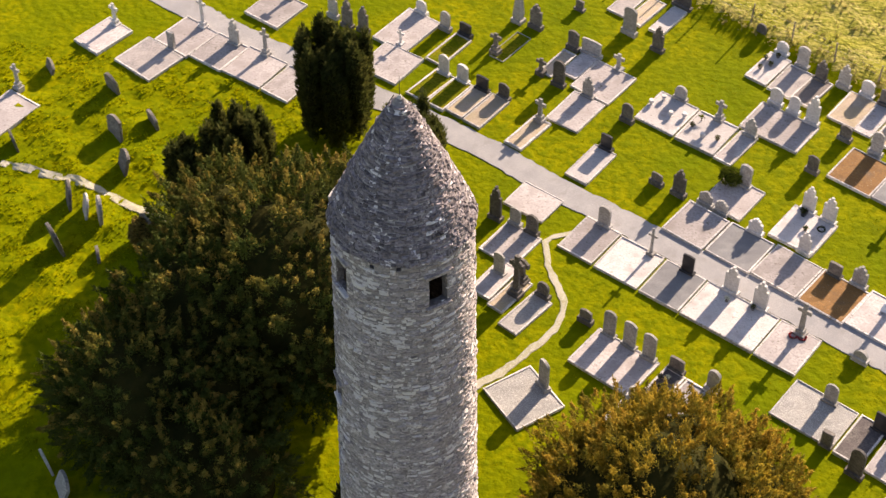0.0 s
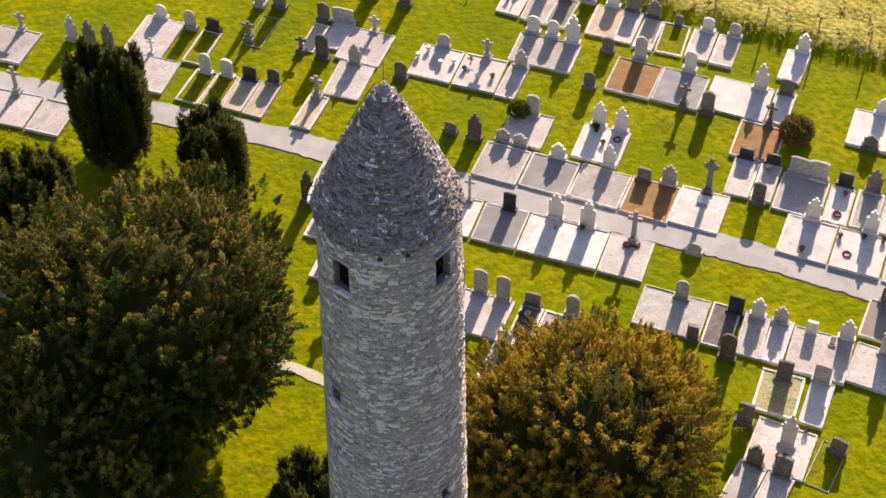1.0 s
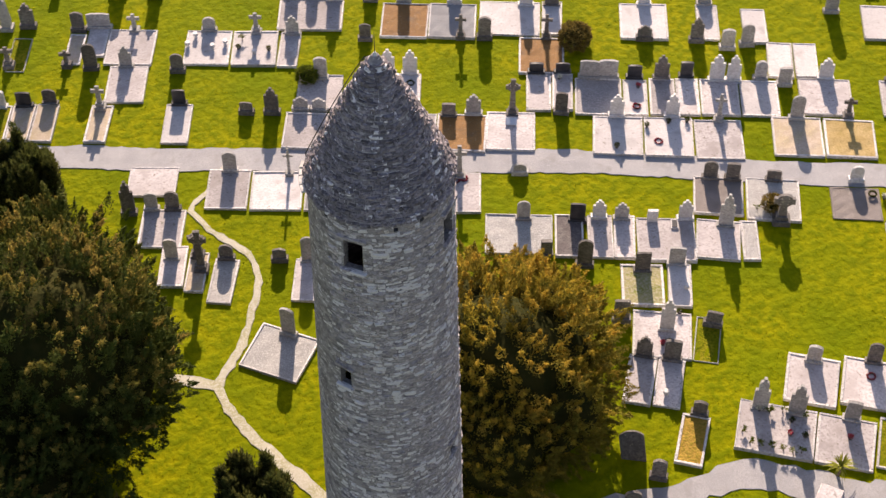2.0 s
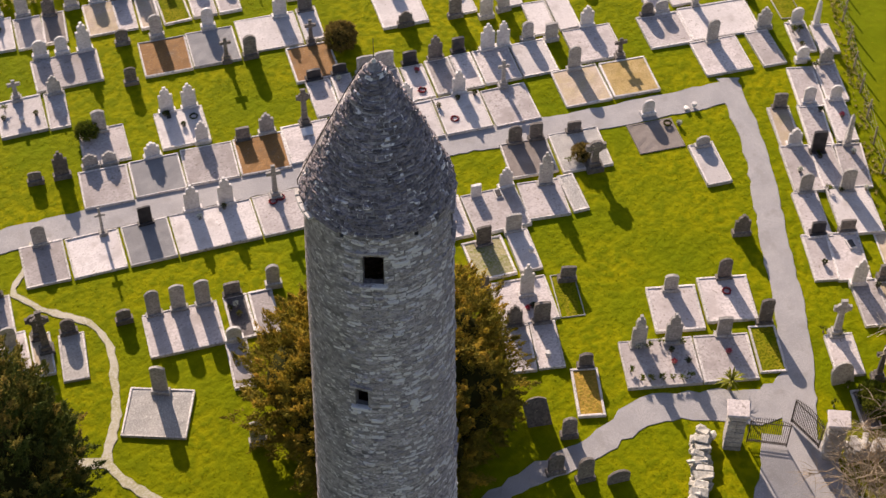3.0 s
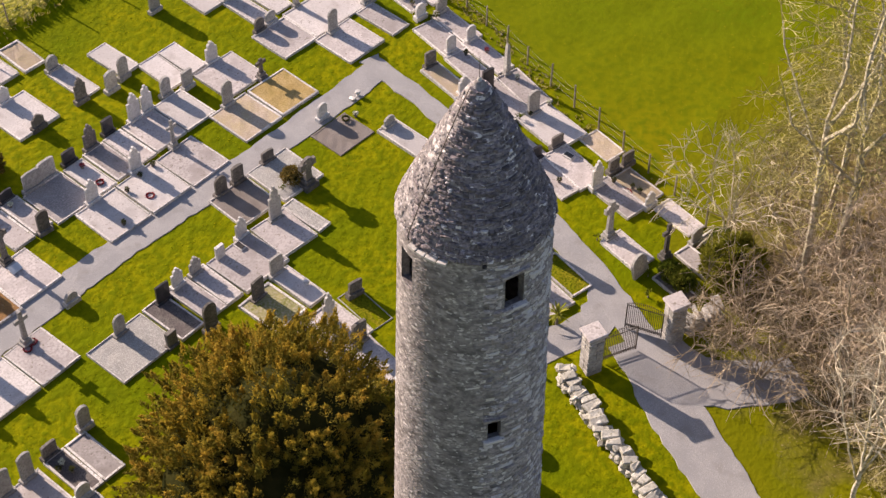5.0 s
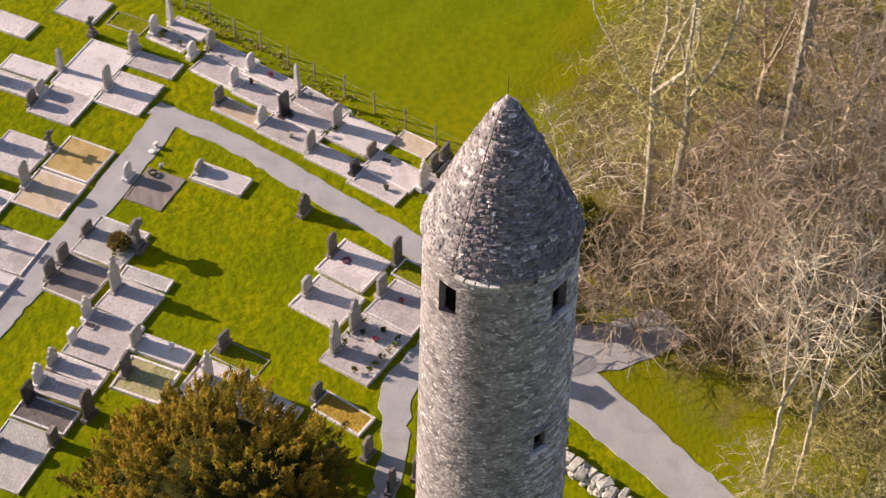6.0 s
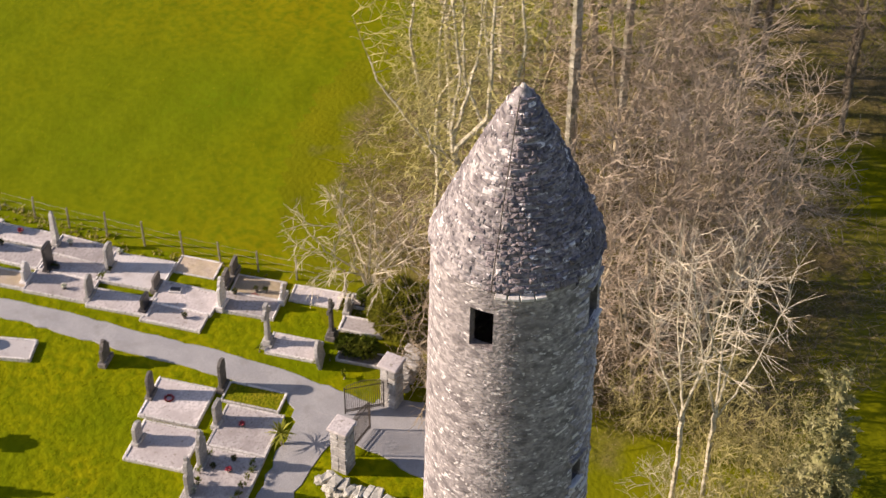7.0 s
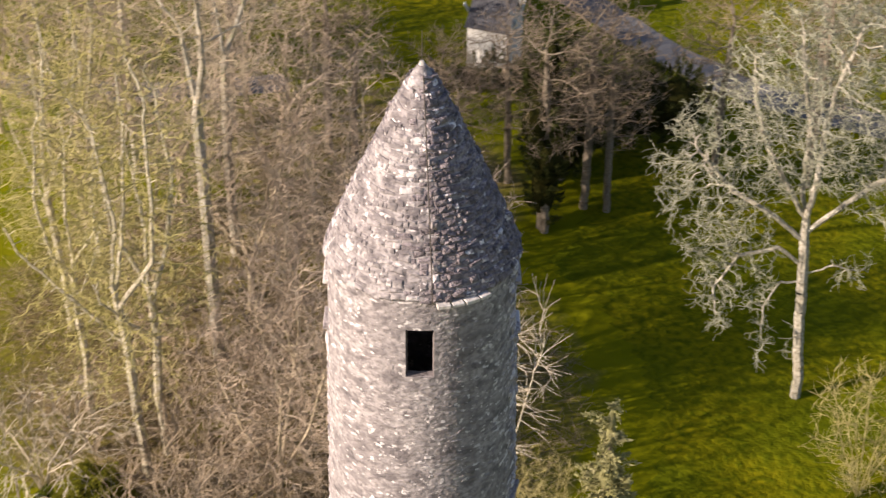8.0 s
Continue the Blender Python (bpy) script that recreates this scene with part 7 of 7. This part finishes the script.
bush(23.37, -3.91, "green")
bush(22.96, -4.48, "green")
bush(-17.80, 21.37, "brown")
urn(18.84, 11.47, z=0.10)

def plaque(x, y, rz, z=0.0):
    g = empty("memorial_plaque", pose(x, y, z, 0, 0, rz))
    tagged(g, "pale blue-grey slate plaque propped at a cross", "plaque")
    bm = bmesh.new()
    slab(bm, [(-0.26, 0.0), (0.26, 0.0), (0.26, 0.10), (-0.26, 0.10)], -0.10, 0.14, 0.01)
    part("block", bm, "stone_g", g)
    bm = bmesh.new()
    box(bm, 0, 0, 0, 0.56, 0.40, 0.035, 0.008)
    ob = part("plate", bm, "plaque", g, "pale blue-grey slate plate")
    ob.matrix_basis = pose(0, 0.0, 0.16, 20, 0, 0)
    return g


plaque(16.46, 24.12, -27, z=0.12)
rock_at(6.19, 45.14, 0.8)
rock_at(6.61, 45.33, 0.9)
rock_at(7.03, 45.12, 0.8)
rock_at(7.47, 45.01, 0.9)
rock_at(7.90, 44.70, 0.7)
rock_at(7.20, 45.57, 0.7)
rock_at(8.24, 44.38, 0.6)
shrub_small(39.35, 12.95, z=0.10)
shrub_small(39.60, 12.75, z=0.10)
shrub_small(37.82, 10.69, z=0.10)
shrub_small(38.07, 10.49, z=0.10)
pot(38.76, 11.91, "dark", z=0.12)
pot(36.09, 7.35, "red", z=0.12)
pot(35.64, 8.32, "dark", z=0.12)

# ---- grass tufts between the graves
def tufts(name, x0, x1, y0, y1, per_m2, size, material, label, seed, keep):
    rng = np.random.default_rng(seed)
    n = int((x1 - x0) * (y1 - y0) * per_m2)
    x, y = rng.uniform(x0, x1, n), rng.uniform(y0, y1, n)
    ok = keep(x, y) & (wave(x, y, 1.9, seed) + 0.6 * wave(x, y, 5.3, seed + 2) + rng.normal(0, 0.35, n) > -0.25)
    for px, py, c, s, hl, hw in TAKEN:
        u, v = (x - px) * c + (y - py) * s, -(x - px) * s + (y - py) * c
        ok &= ~((np.abs(u) < hl) & (np.abs(v) < hw))
    x, y = x[ok], y[ok]
    n = len(x)
    P = np.repeat(np.stack([x, y, ground_height(x, y) - 0.01], 1), 3, 0)
    D = rng.normal(0, 0.55, (3 * n, 3))
    D[:, 2] = 1
    D /= np.linalg.norm(D, axis=1)[:, None]
    L = size * rng.uniform(0.5, 1.4, (3 * n, 1))
    side = np.cross(D, rng.normal(0, 1, (3 * n, 3)))
    side /= np.linalg.norm(side, axis=1)[:, None]
    P[:, :2] += rng.normal(0, size * 0.3, (3 * n, 2))
    V = np.stack([P + side * L * 0.28, P - side * L * 0.28, P + D * L], 1).reshape(-1, 3)
    ob = raw(name, V.tolist(), np.arange(len(V)).reshape(-1, 3).tolist(), material)
    tagged(ob, label, "grass", kind="stuff")


tufts("grass", -28, 42, -8, 43, 22, 0.055, "blades", "short tufted yellow-green grass between the graves", 3, lambda x, y: (beyond_north(x, y) < -0.3) & (beyond_east(x, y) < -0.2) & (np.hypot(x, y) > 2.5) & (y > -7))
tufts("rough_grass", -34, -13, 8, 34, 46, 0.11, "blades", "rough tussocky grass round the old gravestones", 5, lambda x, y: wave(x, y, 1.6, 6) > -0.35)
tufts("dry_grass", 22, 44, -8, 14, 24, 0.17, "dry", "dry tan grass along the field fence", 6, lambda x, y: np.abs(beyond_east(x, y)) < 0.45)
tufts("dry_grass", -20, 46, 22, 58, 12, 0.22, "dry", "dry tan grass along the meadow fence", 7, lambda x, y: np.abs(beyond_north(x, y) + 0.2) < 0.6)
tufts("dry_grass", -14, 46, 24, 60, 3, 0.20, "dry", "tussocks of tan meadow grass", 8, lambda x, y: (beyond_north(x, y) > 0.3) & (beyond_north(x, y) < 12))

# ---- the tower's stones, ledge, cable
wall_stones = course_stones(0.0, RIM - 0.02, wall_radius, (0.06, 0.15), (0.10, 0.42), 21)
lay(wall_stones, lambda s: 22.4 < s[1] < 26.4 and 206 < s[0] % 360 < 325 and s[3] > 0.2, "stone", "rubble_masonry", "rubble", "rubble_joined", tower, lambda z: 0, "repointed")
cap_slope = -23.0
cap_stones = course_stones(RIM - 0.03, APEX - 0.25, cap_radius, (0.07, 0.14), (0.09, 0.32), 33, windows=False, rough=0.30)
# paler stone on the cap's sunlit side, light put into the colour
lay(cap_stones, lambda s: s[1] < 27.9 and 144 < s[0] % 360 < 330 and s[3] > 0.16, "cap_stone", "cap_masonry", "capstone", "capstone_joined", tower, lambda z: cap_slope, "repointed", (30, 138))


def tower_details():
    # lintels and sills of the windows
    for c, w, lo, hi in WINDOWS[:1] + WINDOWS[2:6]:
        wide = 2 * wall_radius(lo) * math.sin(radians(w / 2))
        for name, z, hgt, extra in (("lintel", hi + 0.05, 0.11, 0.14), ("sill", lo - 0.045, 0.09, 0.10)):
            bm = bmesh.new()
            box(bm, 0, -0.02, 0, wide + extra * 2, 0.16, hgt, 0.015, 0.012, int(c * 7 + z * 3))
            ob = part(name, bm, "rubble", tower)
            r = wall_radius(z)
            ob.matrix_basis = pose((r - 0.02) * math.cos(radians(c)), (r - 0.02) * math.sin(radians(c)), z, 0, 0, c + 90)
    # the pale projecting course under the cap
    rng = random.Random(4)
    a = 142.0
    while a < 174:
        da = rng.uniform(7, 12)
        bm = bmesh.new()
        w = wall_radius(26.4) * radians(da)
        box(bm, 0, 0, 0, w * 0.97, 0.20, 0.075, 0.012, 0.008, int(a))
        ob = part("ledge_stone", bm, "ledge", tower, "pale projecting stone under the cap")
        r = wall_radius(26.4) + 0.10
        m = a + da / 2
        ob.matrix_basis = pose(r * math.cos(radians(m)), r * math.sin(radians(m)), 26.39, 0, 0, m + 90)
        a += da
    # capstone at the very top
    bm = bmesh.new()
    bmesh.ops.create_cone(bm, cap_ends=True, segments=10, radius1=0.22, radius2=0.035, depth=0.55)
    for v in bm.verts:
        v.co.z += 30.26
        v.co.x += rng.uniform(-0.012, 0.012)
    part("apex_stone", bm, "ledge", tower, "pale pointed apex stone")
    # lightning rod and its cable
    vs, fs = [], []
    tube(vs, fs, Vector((0, 0, 30.4)), Vector((0, 0, 31.15)), 0.012, 0.006, 6)
    raw("lightning_rod", vs, fs, "iron", tower, "thin metal lightning rod")
    vs, fs = [], []
    pts = [(cap_radius(z) + 0.085, z) for z in [30.35 - 0.25 * i for i in range(16)]] + [(wall_radius(26.4) + 0.10, 26.44)]
    ca = radians(139.9)
    for (r0, z0), (r1, z1) in zip(pts, pts[1:]):
        tube(vs, fs, Vector((r0 * math.cos(ca), r0 * math.sin(ca), z0)), Vector((r1 * math.cos(ca), r1 * math.sin(ca), z1)), 0.014, 0.014, 5)
    raw("cable", vs, fs, "iron", tower, "dark lightning cable down the stones")


tower_details()
